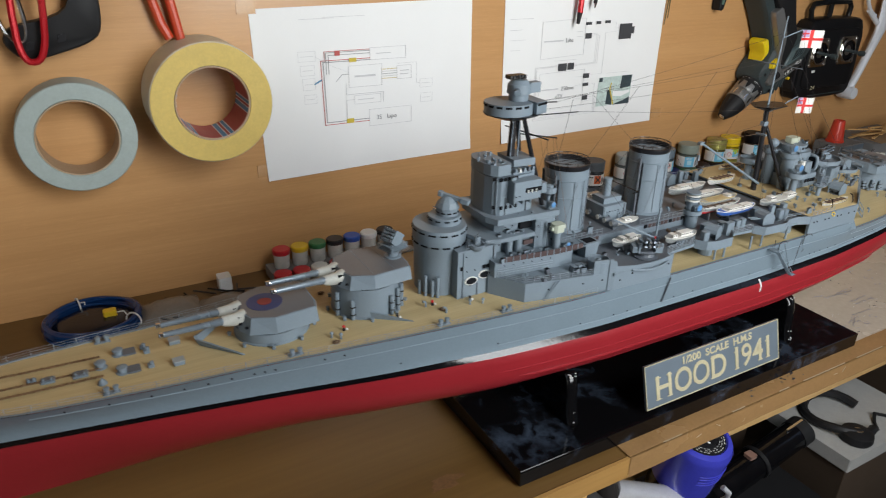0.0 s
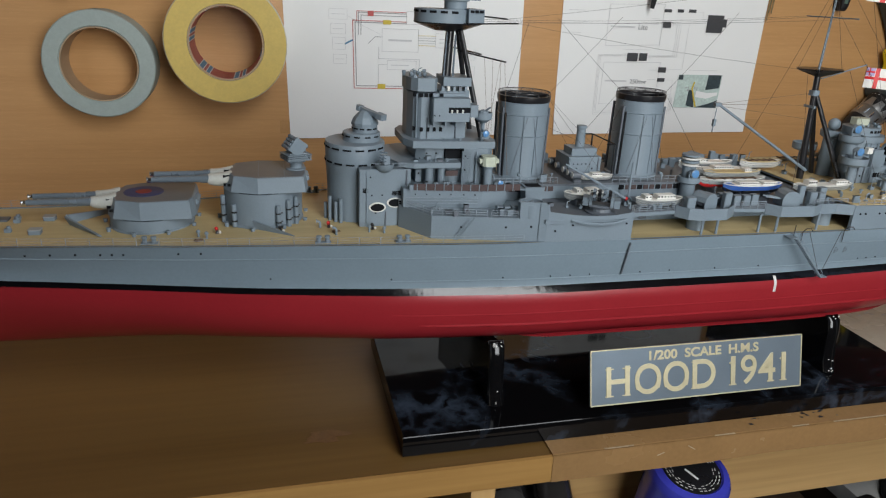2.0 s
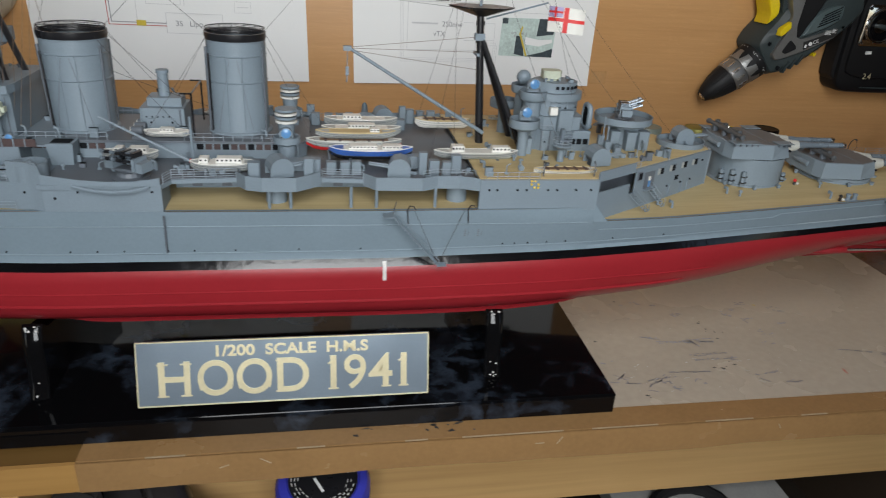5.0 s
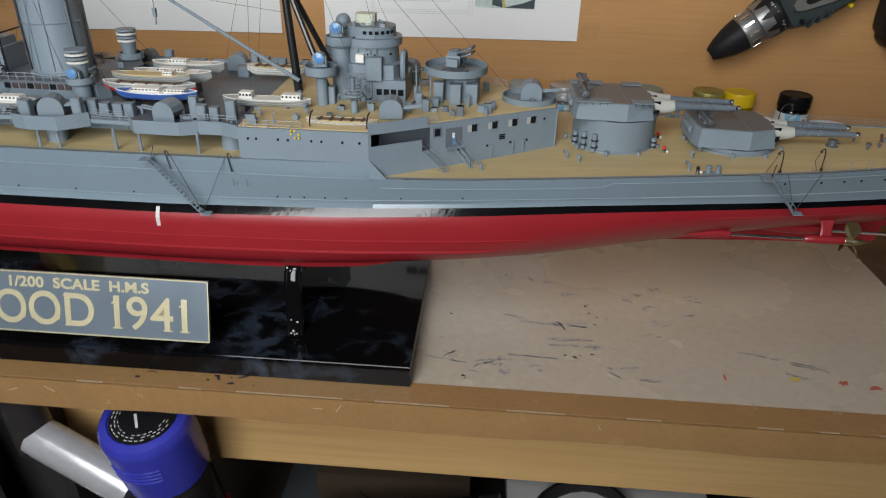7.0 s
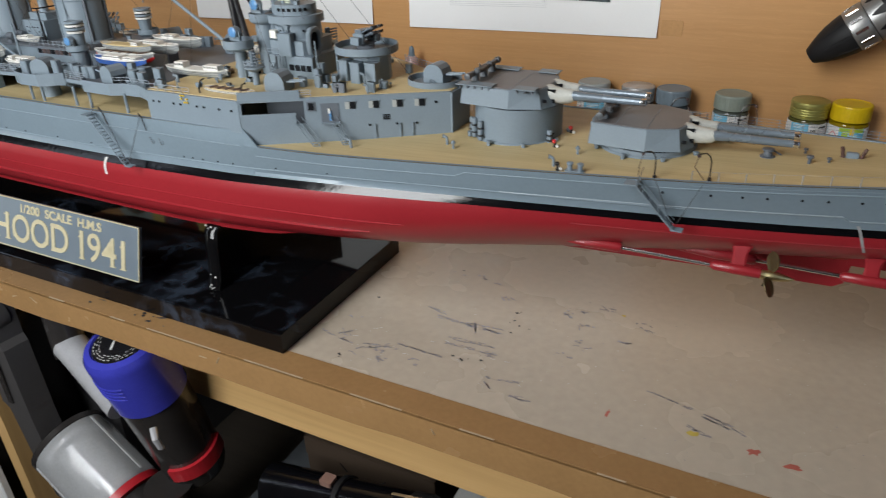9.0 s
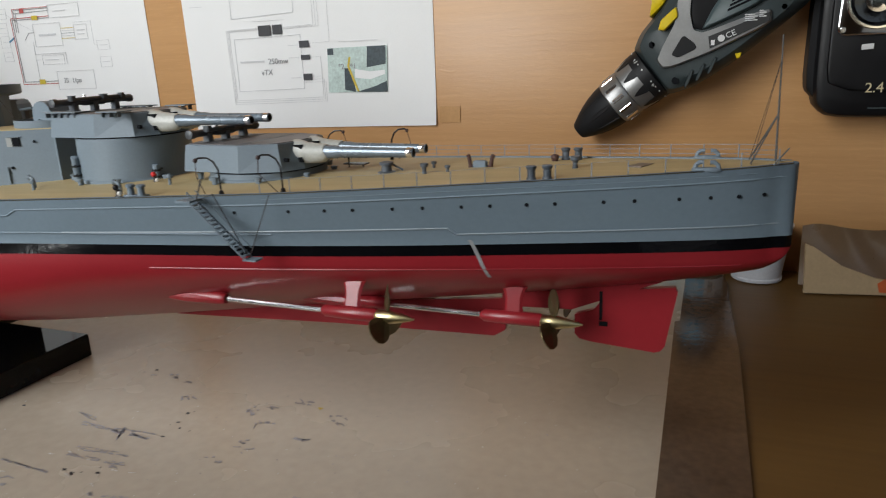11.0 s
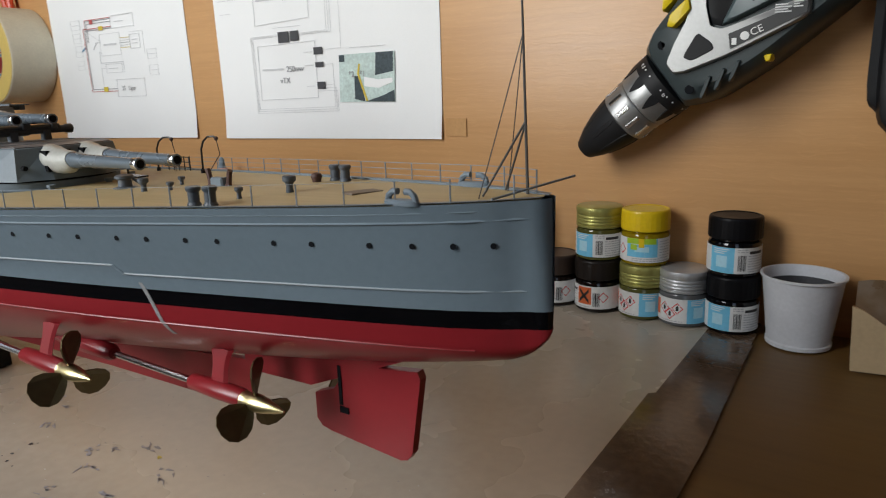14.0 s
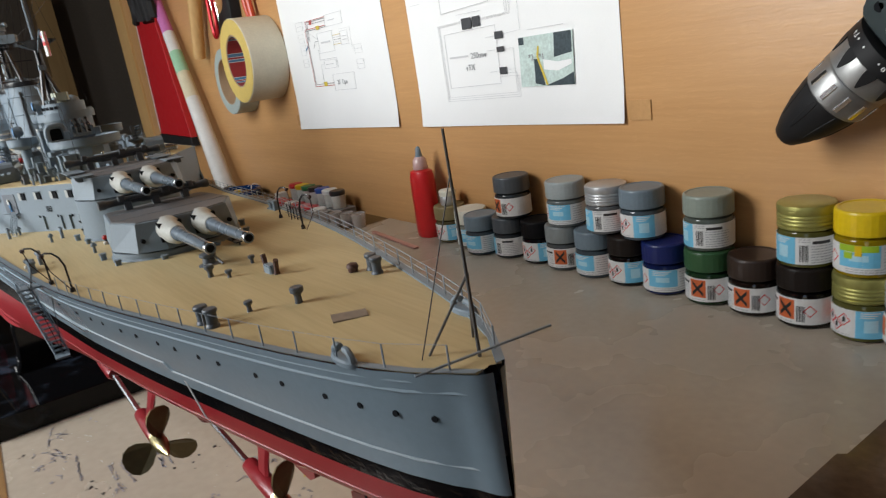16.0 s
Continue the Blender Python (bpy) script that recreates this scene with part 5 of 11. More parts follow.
# breakwaters, anchor chains and forecastle gear
for x, hh, wd in ((-0.512, 0.0065, 0.028), ):
    ms = Mesh()
    z = fore_z(x)
    for s in (-1, 1):
        ms.add([(x, s * 0.002, z), (x + 0.024, s * wd, z), (x + 0.026, s * wd, z), (x + 0.002, s * 0.002, z), (x - 0.003, s * 0.002, z + hh), (x + 0.022, s * wd, z + hh * 0.35), (x + 0.0235, s * wd, z + hh * 0.35), (x - 0.001, s * 0.002, z + hh)],
               [(0, 1, 5, 4), (3, 7, 6, 2), (4, 5, 6, 7), (1, 2, 6, 5), (0, 4, 7, 3), (0, 3, 2, 1)])
    P("breakwater", ms, GREY, "grey angled breakwater plate")
for s in (-1, 1):
    z = fore_z(-0.38) - 0.0002
    P("breakwater", Mesh().add([(-0.3890, s * 0.0262, z), (-0.3630, s * 0.0450, z), (-0.3622, s * 0.0442, z), (-0.3882, s * 0.0254, z), (-0.3912, s * 0.0262, z + 0.0068), (-0.3636, s * 0.0450, z + 0.0008), (-0.3628, s * 0.0442, z + 0.0008), (-0.3904, s * 0.0254, z + 0.0068)],
                               [(0, 1, 5, 4), (3, 7, 6, 2), (4, 5, 6, 7), (1, 2, 6, 5), (0, 4, 7, 3), (0, 3, 2, 1)]), GREY, "grey raked breakwater wing")
# red and black hose valves on the decks
for x, y in ((-0.4140, -0.0310), (-0.3390, -0.0300), (0.3190, -0.0220), (0.3205, 0.0060), (-0.3720, -0.0350), (-0.3090, -0.0375), (0.3320, -0.0570)):
    z = fore_z(x) if x < 0.13 else quarter_z(x)
    valve = P("hose_valve", Mesh().lathe((x, y, z), [(0.0014, 0), (0.0010, 0.0006), (0.0008, 0.0024), (0.0013, 0.0028)], 8), BLACK, "small hose valve with coloured fittings", True)
    P("valve_wheel", Mesh().ball((x - 0.0004, y - 0.0004, z + 0.0038), 0.0013, n=8, m=6), RED_DOT if y > -0.033 else BLACK, "red valve wheel", True, parent=valve)
    P("valve_cap", Mesh().ball((x + 0.0018, y - 0.0010, z + 0.0014), 0.0010, n=8, m=6), WHITE, "white cap", True, parent=valve)
CHAIN = material("brown_chain", (0.17, 0.10, 0.05), 0.6, 0.3, vary=0.3, scale=300)
GREY_BOAT_PALE = material("pale_grey_lid_paint", (0.30, 0.33, 0.34), 0.45, vary=0.1)
for y in (-0.0127, -0.0030, 0.0125):
    ms = Mesh()
    x = -0.700 if y < 0.01 else -0.69
    k_ = 0
    while x < -0.575:
        yy = y * min(1.0, 0.30 + 0.70 * (x + 0.72) / 0.075)
        z = fore_z(x) + 0.0011
        if k_ % 2:
            ms.box(x - 0.0012, x + 0.0012, yy - 0.0008, yy + 0.0008, z - 0.0003, z + 0.0003)
        else:
            ms.box(x - 0.0012, x + 0.0012, yy - 0.0002, yy + 0.0002, z - 0.0008, z + 0.0008)
        x += 0.0021
        k_ += 1
    P("anchor_chain", ms, CHAIN, "brown anchor chain on the deck")
for x, y in ((-0.5640, 0.0108), (-0.5635, -0.0127), (-0.5757, -0.0008)):
    z = fore_z(x)
    P("capstan", Mesh().lathe((x, y, z), [(0.0042, 0), (0.0042, 0.0008), (0.0028, 0.0012), (0.0024, 0.0032), (0.0036, 0.0038), (0.0036, 0.0048), (0.0014, 0.0054)], 14), GREY, "grey capstan", True)
    if x > -0.57:
        P("chain_plate", Mesh().box(x + 0.0030, x + 0.0112, y - 0.0042, y + 0.0042, z + 0.0003, z + 0.0016, 0.0006), GREY_DECK, "dark plate behind the capstan")
# scuttles and lockers between the chains
for x, y, r in ((-0.5881, -0.0047, 0.0036), (-0.6069, -0.0032, 0.0032), (-0.6161, 0.0003, 0.0022)):
    z = fore_z(x)
    lk = P("chain_scuttle", Mesh().box(x - r * 1.3, x + r * 1.3, y - r, y + r, z, z + 0.0018, 0.0006), GREY, "low grey chain scuttle")
    P("scuttle_lid", Mesh().box(x - r, x + r, y - r * 0.75, y + r * 0.75, z + 0.0016, z + 0.0026, 0.0005), GREY_DECK, parent=lk)
    for d in (-0.7, 0.7):
        P("scuttle_post", Mesh().lathe((x + d * r, y - r * 0.6, z), [(0.0007, 0.0016), (0.0007, 0.0036), (0.0010, 0.0040)], 8), GREY, parent=lk)
P("cone_vent", Mesh().lathe((-0.5763, -0.0206, fore_z(-0.5763)), [(0.0030, 0), (0.0028, 0.0010), (0.0016, 0.0032), (0.0006, 0.0042)], 14), GREY, "low conical ventilator", True)
for x, y, h in ((-0.5462, 0.0051, 0.0050), (-0.5459, -0.0138, 0.0044), (-0.5480, 0.0125, 0.0040)):
    z = fore_z(x)
    P("deck_locker", Mesh().box(x - 0.0020, x + 0.0020, y - 0.0018, y + 0.0018, z, z + h * 0.6, 0.0004).lathe((x + 0.0006, y, z), [(0.0012, h * 0.5), (0.0012, h * 0.85), (0.0016, h * 0.9), (0.0012, h)], 10), GREY, "small grey deck locker with a vent")
for x, y in ((-0.5287, -0.0179), (-0.5272, 0.0100)):
    z = fore_z(x)
    hb = P("hatch", Mesh().box(x - 0.0036, x + 0.0036, y - 0.0030, y + 0.0030, z, z + 0.0030, 0.0005), GREY, "grey companion hatch")
    P("hatch_lid", Mesh().box(x - 0.0039, x + 0.0039, y - 0.0033, y + 0.0033, z + 0.0030, z + 0.0036, 0.0006), GREY_BOAT_PALE, parent=hb)


def bollards(x, y, z):
    ms = Mesh().box(x - 0.0052, x + 0.0052, y - 0.0018, y + 0.0018, z, z + 0.0007)
    for dx in (-0.0028, 0.0028):
        ms.lathe((x + dx, y, z), [(0.0015, 0.0005), (0.0014, 0.0036), (0.0019, 0.0039), (0.0019, 0.0048), (0.0014, 0.0051)], 10)
    P("double_bollard", ms, GREY, "pair of grey bollards", True)


for x in (-0.572, -0.455, -0.345, -0.292):
    for s in (-1, 1):
        bollards(x, s * (deck_half(x) - 0.0065), fore_z(x))
for s in (-1, 1):
    bollards(0.3413, s * (deck_half(0.3413) - 0.0045), quarter_z(0.3413))


def tall_bollards(x, y, turn):
    """Two stout flared posts, each on its own foot."""
    for d in (-0.0029, 0.0029):
        xx, yy = x + d * math.cos(turn), y + d * math.sin(turn)
        P("bollard", Mesh().lathe((xx, yy, quarter_z(xx)), [(0.0019, 0.0), (0.0018, 0.0006), (0.0015, 0.0010), (0.0015, 0.0036), (0.0019, 0.0041), (0.0020, 0.0048), (0.0017, 0.0052)], 14), DECK_DARK, "stout dark grey bollard", True)


DECK_DARK = material("worn_dark_fitting_paint", (0.085, 0.100, 0.118), 0.42, vary=0.15, scale=200)
RUSTY = material("dark_red_brown_fitting", (0.085, 0.040, 0.032), 0.6, vary=0.25, scale=300)
RUSTY_PALE = material("worn_grey_brown_plate", (0.21, 0.165, 0.13), 0.6, vary=0.3, scale=300)
tall_bollards(0.5045, -0.0272, 0.15)
tall_bollards(0.5070, 0.0230, -0.25)
# flared ventilators
for x, y, r, h in ((0.4520, -0.0106, 0.0017, 0.0048), (0.4610, -0.0070, 0.0012, 0.0032), (0.4500, 0.0050, 0.0012, 0.0034), (0.5055, -0.0160, 0.0012, 0.0034), (0.5135, -0.0048, 0.0019, 0.0052)):
    z = quarter_z(x)
    P("deck_vent", Mesh().lathe((x, y, z), [(r * 0.85, 0), (r * 0.6, 0.0004), (r * 0.5, h * 0.45), (r * 0.62, h * 0.6), (r, h * 0.72), (r * 1.02, h * 0.95), (r * 0.85, h), (r * 0.3, h * 0.96)], 14), DECK_DARK, "small dark flared ventilator", True)
z = quarter_z(0.5005)
P("mushroom_vent", Mesh().lathe((0.5005, 0.0190, z), [(0.0014, 0.0), (0.0016, 0.0012), (0.0019, 0.0018), (0.0016, 0.0027), (0.0006, 0.0031)], 12), RUSTY, "low red-brown ventilator", True)
z = quarter_z(0.4305)
cap_ = P("capstan", Mesh().lathe((0.4320, -0.005, z), [(0.0040, 0.0), (0.0040, 0.0008), (0.0024, 0.0012), (0.0022, 0.0034), (0.0031, 0.0040), (0.0031, 0.0049), (0.0012, 0.0054)], 16), DECK_DARK, "dark grey capstan", True)
P("capstan_bar", Mesh().rod((0.4325, -0.0035, z + 0.0046), (0.4385, -0.0020, z + 0.0012), 0.0005, n=6), DECK_DARK, parent=cap_)
z = quarter_z(0.4715)
win = P("winch", Mesh().box(0.4688, 0.4748, 0.0022, 0.0052, z, z + 0.0030, 0.0005).box(0.4694, 0.4742, 0.0026, 0.0048, z + 0.0028, z + 0.0034), GREY, "grey deck locker with a dark post at each end")
for x, d in ((0.4676, -0.0008), (0.4762, 0.0009)):
    P("winch_post", Mesh().lathe((x, 0.0038, z), [(0.0013, 0.0), (0.0011, 0.0012), (0.0007, 0.0016)], 8).tube([(x, 0.0038, z), (x + d * 0.5, 0.0038, z + 0.0025), (x + d, 0.0038, z + 0.0046), (x + d * 1.6, 0.0038, z + 0.0058)], 0.0009, 8), RUSTY, parent=win)
z = quarter_z(0.538)
P("deck_plate", Mesh().prism([(0.5335, -0.0050), (0.5385, -0.0068), (0.5425, 0.0010), (0.5375, 0.0028)], z - 0.0002, z + 0.0009), RUSTY_PALE, "thin grey-brown plate on the deck")
z = quarter_z(0.408)
P("rack", Mesh().box(0.4010, 0.4125, 0.0120, 0.0165, z + 0.0018, z + 0.0024).rod((0.4030, 0.0140, z), (0.4030, 0.0140, z + 0.0070), 0.0004, n=6).rod((0.4105, 0.0140, z), (0.4105, 0.0140, z + 0.0020), 0.0004, n=6), BLACK, "low dark rack on the deck")
# fairleads: two horns curling towards each other over a long foot
for s in (-1, 1):
    x, y = 0.5615, s * (deck_half(0.5615) - 0.0018)
    z = quarter_z(x)
    ms = Mesh().lathe((x, y, z), [(0.0050, 0), (0.0050, 0.0009), (0.0040, 0.0013)], 16, sy=0.36)
    for d in (-1, 1):
        ms.tube([(x + d * 0.0040, y, z + 0.0008), (x + d * 0.0036, y, z + 0.0022), (x + d * 0.0024, y, z + 0.0031), (x + d * 0.0010, y, z + 0.0031)], 0.0008, 8)
    P("fairlead", ms, GREY, "two-horned grey fairlead at the deck edge", True)
for x0, y0, tx, ty in ((0.3716, 0.0479, 0.0092, 0.002), (0.4126, 0.0415, 0.0080, 0.002), (0.3820, -0.0530, -0.0058, -0.0060), (0.4080, -0.0485, -0.0058, -0.0060)):
    z = quarter_z(x0)
    arc_ = ((0.0, 0.0), (0.03, 0.0100), (0.20, 0.0132), (0.48, 0.0150), (0.85, 0.0152), (1.0, 0.0144))
    r = 0.00042 if y0 > 0 else 0.00036
    dv = P("davit", Mesh().lathe((x0, y0, z), [(0.0010, 0.0), (0.0009, 0.0014), (0.0005, 0.0018)], 8).tube([(x0 + tx * u, y0 + ty * u, z + h) for u, h in arc_], r, 8), BLACK, "thin dark davit", True)
    P("block", Mesh().ball((x0 + tx, y0 + ty, z + 0.0143), 0.0009), DODGER, parent=dv)
    P("fall", Mesh().tube([(x0 + tx, y0 + ty, z + 0.0140), (x0 + tx * 1.25, y0 + ty * 0.8, z + 0.0080), (x0 + tx * (1.4 if x0 < 0.4 else 0.45), y0, z)], 0.0002, 5), DODGER, parent=dv)
lb = Mesh()
ya = deck_half(0.385) - 0.0055
for k in range(3):
    lb.rod((0.373, ya, quarter_z(0.373) + 0.0022 + 0.0022 * k), (0.395, ya - 0.002, quarter_z(0.395) + 0.0015 + 0.0022 * k), 0.00024, n=5)
for i in range(5):
    x = 0.376 + 0.0045 * i
    lb.rod((x, ya - 0.0004 * i, quarter_z(x)), (x, ya - 0.0004 * i, quarter_z(x) + 0.0064), 0.00024, n=5)
P("rack", lb, BLACK, "thin dark rack between the davits")
z = quarter_z(0.586)
STAFF = material("dark_grey_staff", (0.09, 0.085, 0.08), 0.5)
P("ensign_staff", Mesh().rod((0.5845, 0.002, z), (0.5835, 0.0015, z + 0.044), 0.00040, 0.00026, 8).rod((0.576, -0.004, z), (0.5842, 0.002, z + 0.017), 0.00028, n=6).rod((0.576, 0.007, z), (0.5842, 0.002, z + 0.017), 0.00028, n=6), STAFF, "dark ensign staff with stays", True)
P("stern_spar", Mesh().rod((0.583, -0.012, z + 0.001), (0.590, 0.016, z + 0.003), 0.00028, n=6), RAIL)


# railings
def railing(pts, h=0.0052, gap=0.011, mat=RAIL, rails=2, r=0.00022):
    """Stanchions and wires along a line of deck points."""
    pts = [Vector(p) for p in pts]
    ms, d = Mesh(), 0.0
    for a, b in zip(pts, pts[1:]):
        n = max(1, round((b - a).length / gap))
        for i in range(n):
            p = a.lerp(b, i / n)
            ms.rod(p, p + Vector((0, 0, h)), 0.00021, n=5)
        for j in range(rails):
            up_ = Vector((0, 0, h * (j + 1) / rails))
            ms.rod(a + up_, b + up_, r, n=4, caps=False)
    ms.rod(pts[-1], pts[-1] + Vector((0, 0, h)), 0.00021, n=5)
    P("railing", ms, mat, "thin grey guard rail")


for s in (-1, 1):
    railing([(x, s * (deck_half(x) - 0.0012), quarter_z(x)) for x in stations(0.16 if s > 0 else 0.40, 0.585, 0.0125)], 0.0055, 0.0125, rails=3 if s > 0 else 1, r=0.00012 if s > 0 else 0.00006)
    railing([(x, s * (deck_half(x) - 0.0012), fore_z(x)) for x in stations(-0.70, -0.21, 0.014)], 0.0055, 0.014, rails=3, r=0.00012)


# conning tower and its director
CTX = -0.3172
ct = Mesh().lathe((CTX, 0, 0), [(0.0212, 0.1450), (0.0212, 0.150), (0.0216, 0.170), (0.0222, 0.1830), (0.0226, 0.1840), (0.0228, 0.2010), (0.0224, 0.2018), (0.0150, 0.2020)], 40, sx=0.94, sy=1.05)
tower = P("conning_tower", ct, GREY, "round grey conning tower flaring to its top", True)
P("director_base", Mesh().lathe((-0.3125, 0, 0), [(0.0135, 0.2015), (0.0135, 0.2075), (0.0130, 0.2080), (0.0095, 0.2081)], 30), GREY, "", True, parent=tower)
P("director_base", Mesh().lathe((-0.3100, 0, 0), [(0.0090, 0.2078), (0.0090, 0.2128), (0.0086, 0.2132)], 26), GREY, "", True, parent=tower)
P("director_hood", Mesh().lathe((-0.3100, 0, 0), [(0.0098, 0.2130), (0.0099, 0.2145), (0.0080, 0.2185), (0.0050, 0.2215), (0.0028, 0.2228)], 10), GREY, "faceted grey director hood", parent=tower)
rf = Mesh().box(-0.0018, 0.0018, -0.0125, 0.0090, -0.0014, 0.0014, 0.0006).box(-0.0028, 0.0028, -0.0165, -0.0090, -0.0020, 0.0020, 0.0008).box(-0.0024, 0.0024, 0.0060, 0.0105, -0.0018, 0.0018, 0.0008)
P("rangefinder", rf.turned(Matrix.Translation((-0.3080, -0.001, 0.2225)) @ Matrix.Rotation(radians(38), 4, "Z") @ Matrix.Rotation(radians(9), 4, "X")), GREY, "grey rangefinder bar", parent=tower)


def slits(cx, r, z, angles, w=0.0042, h=0.0011, sx=1.0, sy=1.0, name="view_slit", parent=None):
    for a in angles:
        a = radians(a)
        m = Matrix.Translation((cx + r * sx * math.cos(a), r * sy * math.sin(a), z)) @ Matrix.Rotation(a, 4, "Z")
        P(name, Mesh().box(-0.0006, 0.0004, -w / 2, w / 2, -h / 2, h / 2).turned(m), DARK, parent=parent)


for k in range(-1, 9):
    # long viewing slits in two rows, then shorter ones on the director base
    a0_ = 128 + k * 24
    for dz_, sh in ((0.1987, 0), (0.1884, 6)):
        for da in (-5, 0, 5):
            slits(CTX, 0.0229, dz_, (a0_ + sh + da, ), w=0.0023, sx=0.94, sy=1.05, parent=tower)
for cx_, r_, z_ in ((-0.3125, 0.0136, 0.2058), (-0.3100, 0.0091, 0.2108)):
    for k in range(6):
        slits(cx_, r_, z_, (150 + k * 32, 158 + k * 32), w=0.0021, h=0.0009, parent=tower)
pp = Mesh()
for a, h in ((200, 0.013), (214, 0.019), (228, 0.016), (238, 0.019)):
    a = radians(a)
    x, y = CTX + 0.0236 * math.cos(a), 0.0250 * math.sin(a)
    pp.rod((x, y, 0.1450), (x, y, 0.1450 + h), 0.0013, n=8)
P("vent_pipes", pp, GREY, parent=tower, smooth=True)

# block behind the conning tower
P("bridge_block", Mesh().prism([(-0.3175, -0.0315), (-0.2815, -0.0315), (-0.2815, 0.0315), (-0.3175, 0.0315)], 0.145, 0.1875), GREY, "grey bridge block with oval openings")
for x, z in ((-0.3049, 0.1602), (-0.2922, 0.1634)):
    ov = P("oval_port", Mesh().prism([(x_, y_) for x_, y_ in octagon(0, 0, 0.0060, 24, 1.0, 0.60)], -0.0006, 0.0005).turned(Matrix.Translation((x, -0.0318, z)) @ Matrix.Rotation(math.pi / 2, 4, "X")), WHITE, "oval opening with white rim")
    P("opening", Mesh().prism([(x_, y_) for x_, y_ in octagon(0, 0, 0.0049, 24, 1.0, 0.56)], -0.0006, 0.0008).turned(Matrix.Translation((x, -0.0320, z)) @ Matrix.Rotation(math.pi / 2, 4, "X")), DARK, parent=ov)


def louvre(x, y, z, w=0.0034, h=0.0034, n=4):
    ms = Mesh()
    for i in range(n):
        ms.box(x - w / 2, x + w / 2, y - 0.0004, y + 0.0003, z - h / 2 + i * h / n, z - h / 2 + (i + 0.6) * h / n)
    P("louvre", ms, DARK)


louvre(-0.3136, -0.0317, 0.1727)
louvre(-0.2930, -0.0317, 0.1705, 0.0034)
louvre(-0.2895, -0.0317, 0.1705, 0.0026)
louvre(-0.2831, -0.0317, 0.1544, 0.002, 0.004)
dots = [(-0.309, 0.1690), (-0.3015, 0.1690), (-0.306, 0.1560), (-0.3100, 0.1820)]
for x, z in dots:
    porthole(x, -0.0318, z, 0.6)


for s in (-1, 1):
    bowl = P("gun_bowl", Mesh().lathe((-0.3000, s * 0.0300, 0), [(0.0010, 0.1850), (0.0042, 0.1862), (0.0064, 0.1888), (0.0068, 0.1915), (0.0062, 0.1915), (0.0058, 0.1892)], 20), GREY, "half-round grey gun bowl", True)
    for k in range(4):
        P("gun_barrel", Mesh().rod((-0.2985, s * 0.0290, 0.1925 + k * 0.0021), (-0.3040, s * 0.0352, 0.1945 + k * 0.0021), 0.00055, n=6), BARREL, parent=bowl)
    P("mounting", Mesh().box(-0.3010, -0.2960, s * 0.0280 - 0.0020, s * 0.0280 + 0.0020, 0.1888, 0.1965, 0.0006).lathe((-0.2985, s * 0.0280, 0.1868), [(0.0030, 0), (0.0024, 0.004)], 10), GREY, parent=bowl)
# superstructure levels round the bridge
def deckhouse(name, poly, z0, z1, label="", mat=GREY, mirror=True):
    """A level with a symmetrical plan: poly is the seen side's outline (y < 0), from bow to stern."""
    full_ = [(x, y) for x, y in poly] + [(x, -y) for x, y in poly[::-1]]
    return P(name, Mesh().prism(full_, z0, z1), mat, label)


deckhouse("shelter_deck_house", [(-0.290, -0.034), (-0.272, -0.0605), (-0.196, -0.0765), (-0.196, -0.070)], 0.1455, 0.1625, "grey deck house with angled front")
deckhouse("bridge_deck_house", [(-0.288, -0.040), (-0.233, -0.0465), (-0.215, -0.0465)], 0.1625, 0.1750, "grey bridge deck house")
for s in (-1, 1):
    P("canvas_dodger", Mesh().loft([[(x, s * y, 0.1750), (x, s * (y + 0.0006), 0.1750), (x, s * (y + 0.0006), 0.1796), (x, s * y, 0.1796)] for x, y in ((-0.2810, 0.0410), (-0.2330, 0.0470), (-0.2050, 0.0470))]), DODGER, "brown panelled canvas dodger")
for i in range(13):
    x = -0.285 + i * 0.0062
    y = -0.0402 - max(0, min(1, (x + 0.2885) / 0.0555)) * 0.0068
    P("dodger_post", Mesh().box(x - 0.0003, x + 0.0003, y - 0.0010, y + 0.0004, 0.1747, 0.1800), GREY)
deckhouse("bridge_deck", [(-0.288, -0.0395), (-0.233, -0.046), (-0.200, -0.046)], 0.1746, 0.1756, "", GREY)
for x in (-0.28, -0.272, -0.263, -0.255, -0.246, -0.238):
    porthole(x, -0.0405 - (x + 0.288) / 0.055 * 0.0065 - 0.0003, 0.1722, 0.5)
for zz in (0.1660, 0.1680, 0.1700):
    ms = Mesh().rod((-0.286, -0.0415, zz), (-0.236, -0.0472, zz), 0.00025, n=4)
    P("hand_rail", ms, RAIL)
railing([(-0.290, -0.034, 0.1625), (-0.272, -0.060, 0.1625), (-0.235, -0.068, 0.1625)], 0.0052, 0.008, rails=3)
railing([(-0.232, -0.0685, 0.1625), (-0.214, -0.072, 0.1625)], 0.0052, 0.008, rails=3)
P("side_bulwark", Mesh().prism([(-0.213, -0.0725), (-0.196, -0.0768), (-0.196, -0.0752), (-0.2126, -0.071)], 0.1625, 0.1745), GREY)
for x, z in ((-0.252, 0.155), (-0.222, 0.156), (-0.205, 0.157)):
    porthole(x, -0.0605 - (x + 0.272) / 0.076 * 0.016 - 0.0003, z, 0.8)
ld = Mesh()
for d in (0, 0.0034):
    ld.rod((-0.2575 + d, -0.0660, 0.1465), (-0.2465 + d, -0.0675, 0.1625), 0.0003, n=4)
for i in range(8):
    ld.rod((-0.2575 + 0.011 * i / 8, -0.0660 - 0.0015 * i / 8, 0.1465 + 0.002 * i), (-0.2541 + 0.011 * i / 8, -0.066 - 0.0015 * i / 8, 0.1465 + 0.002 * i), 0.0003, n=4)
P("ladder", ld, GREY, "thin grey ladder")

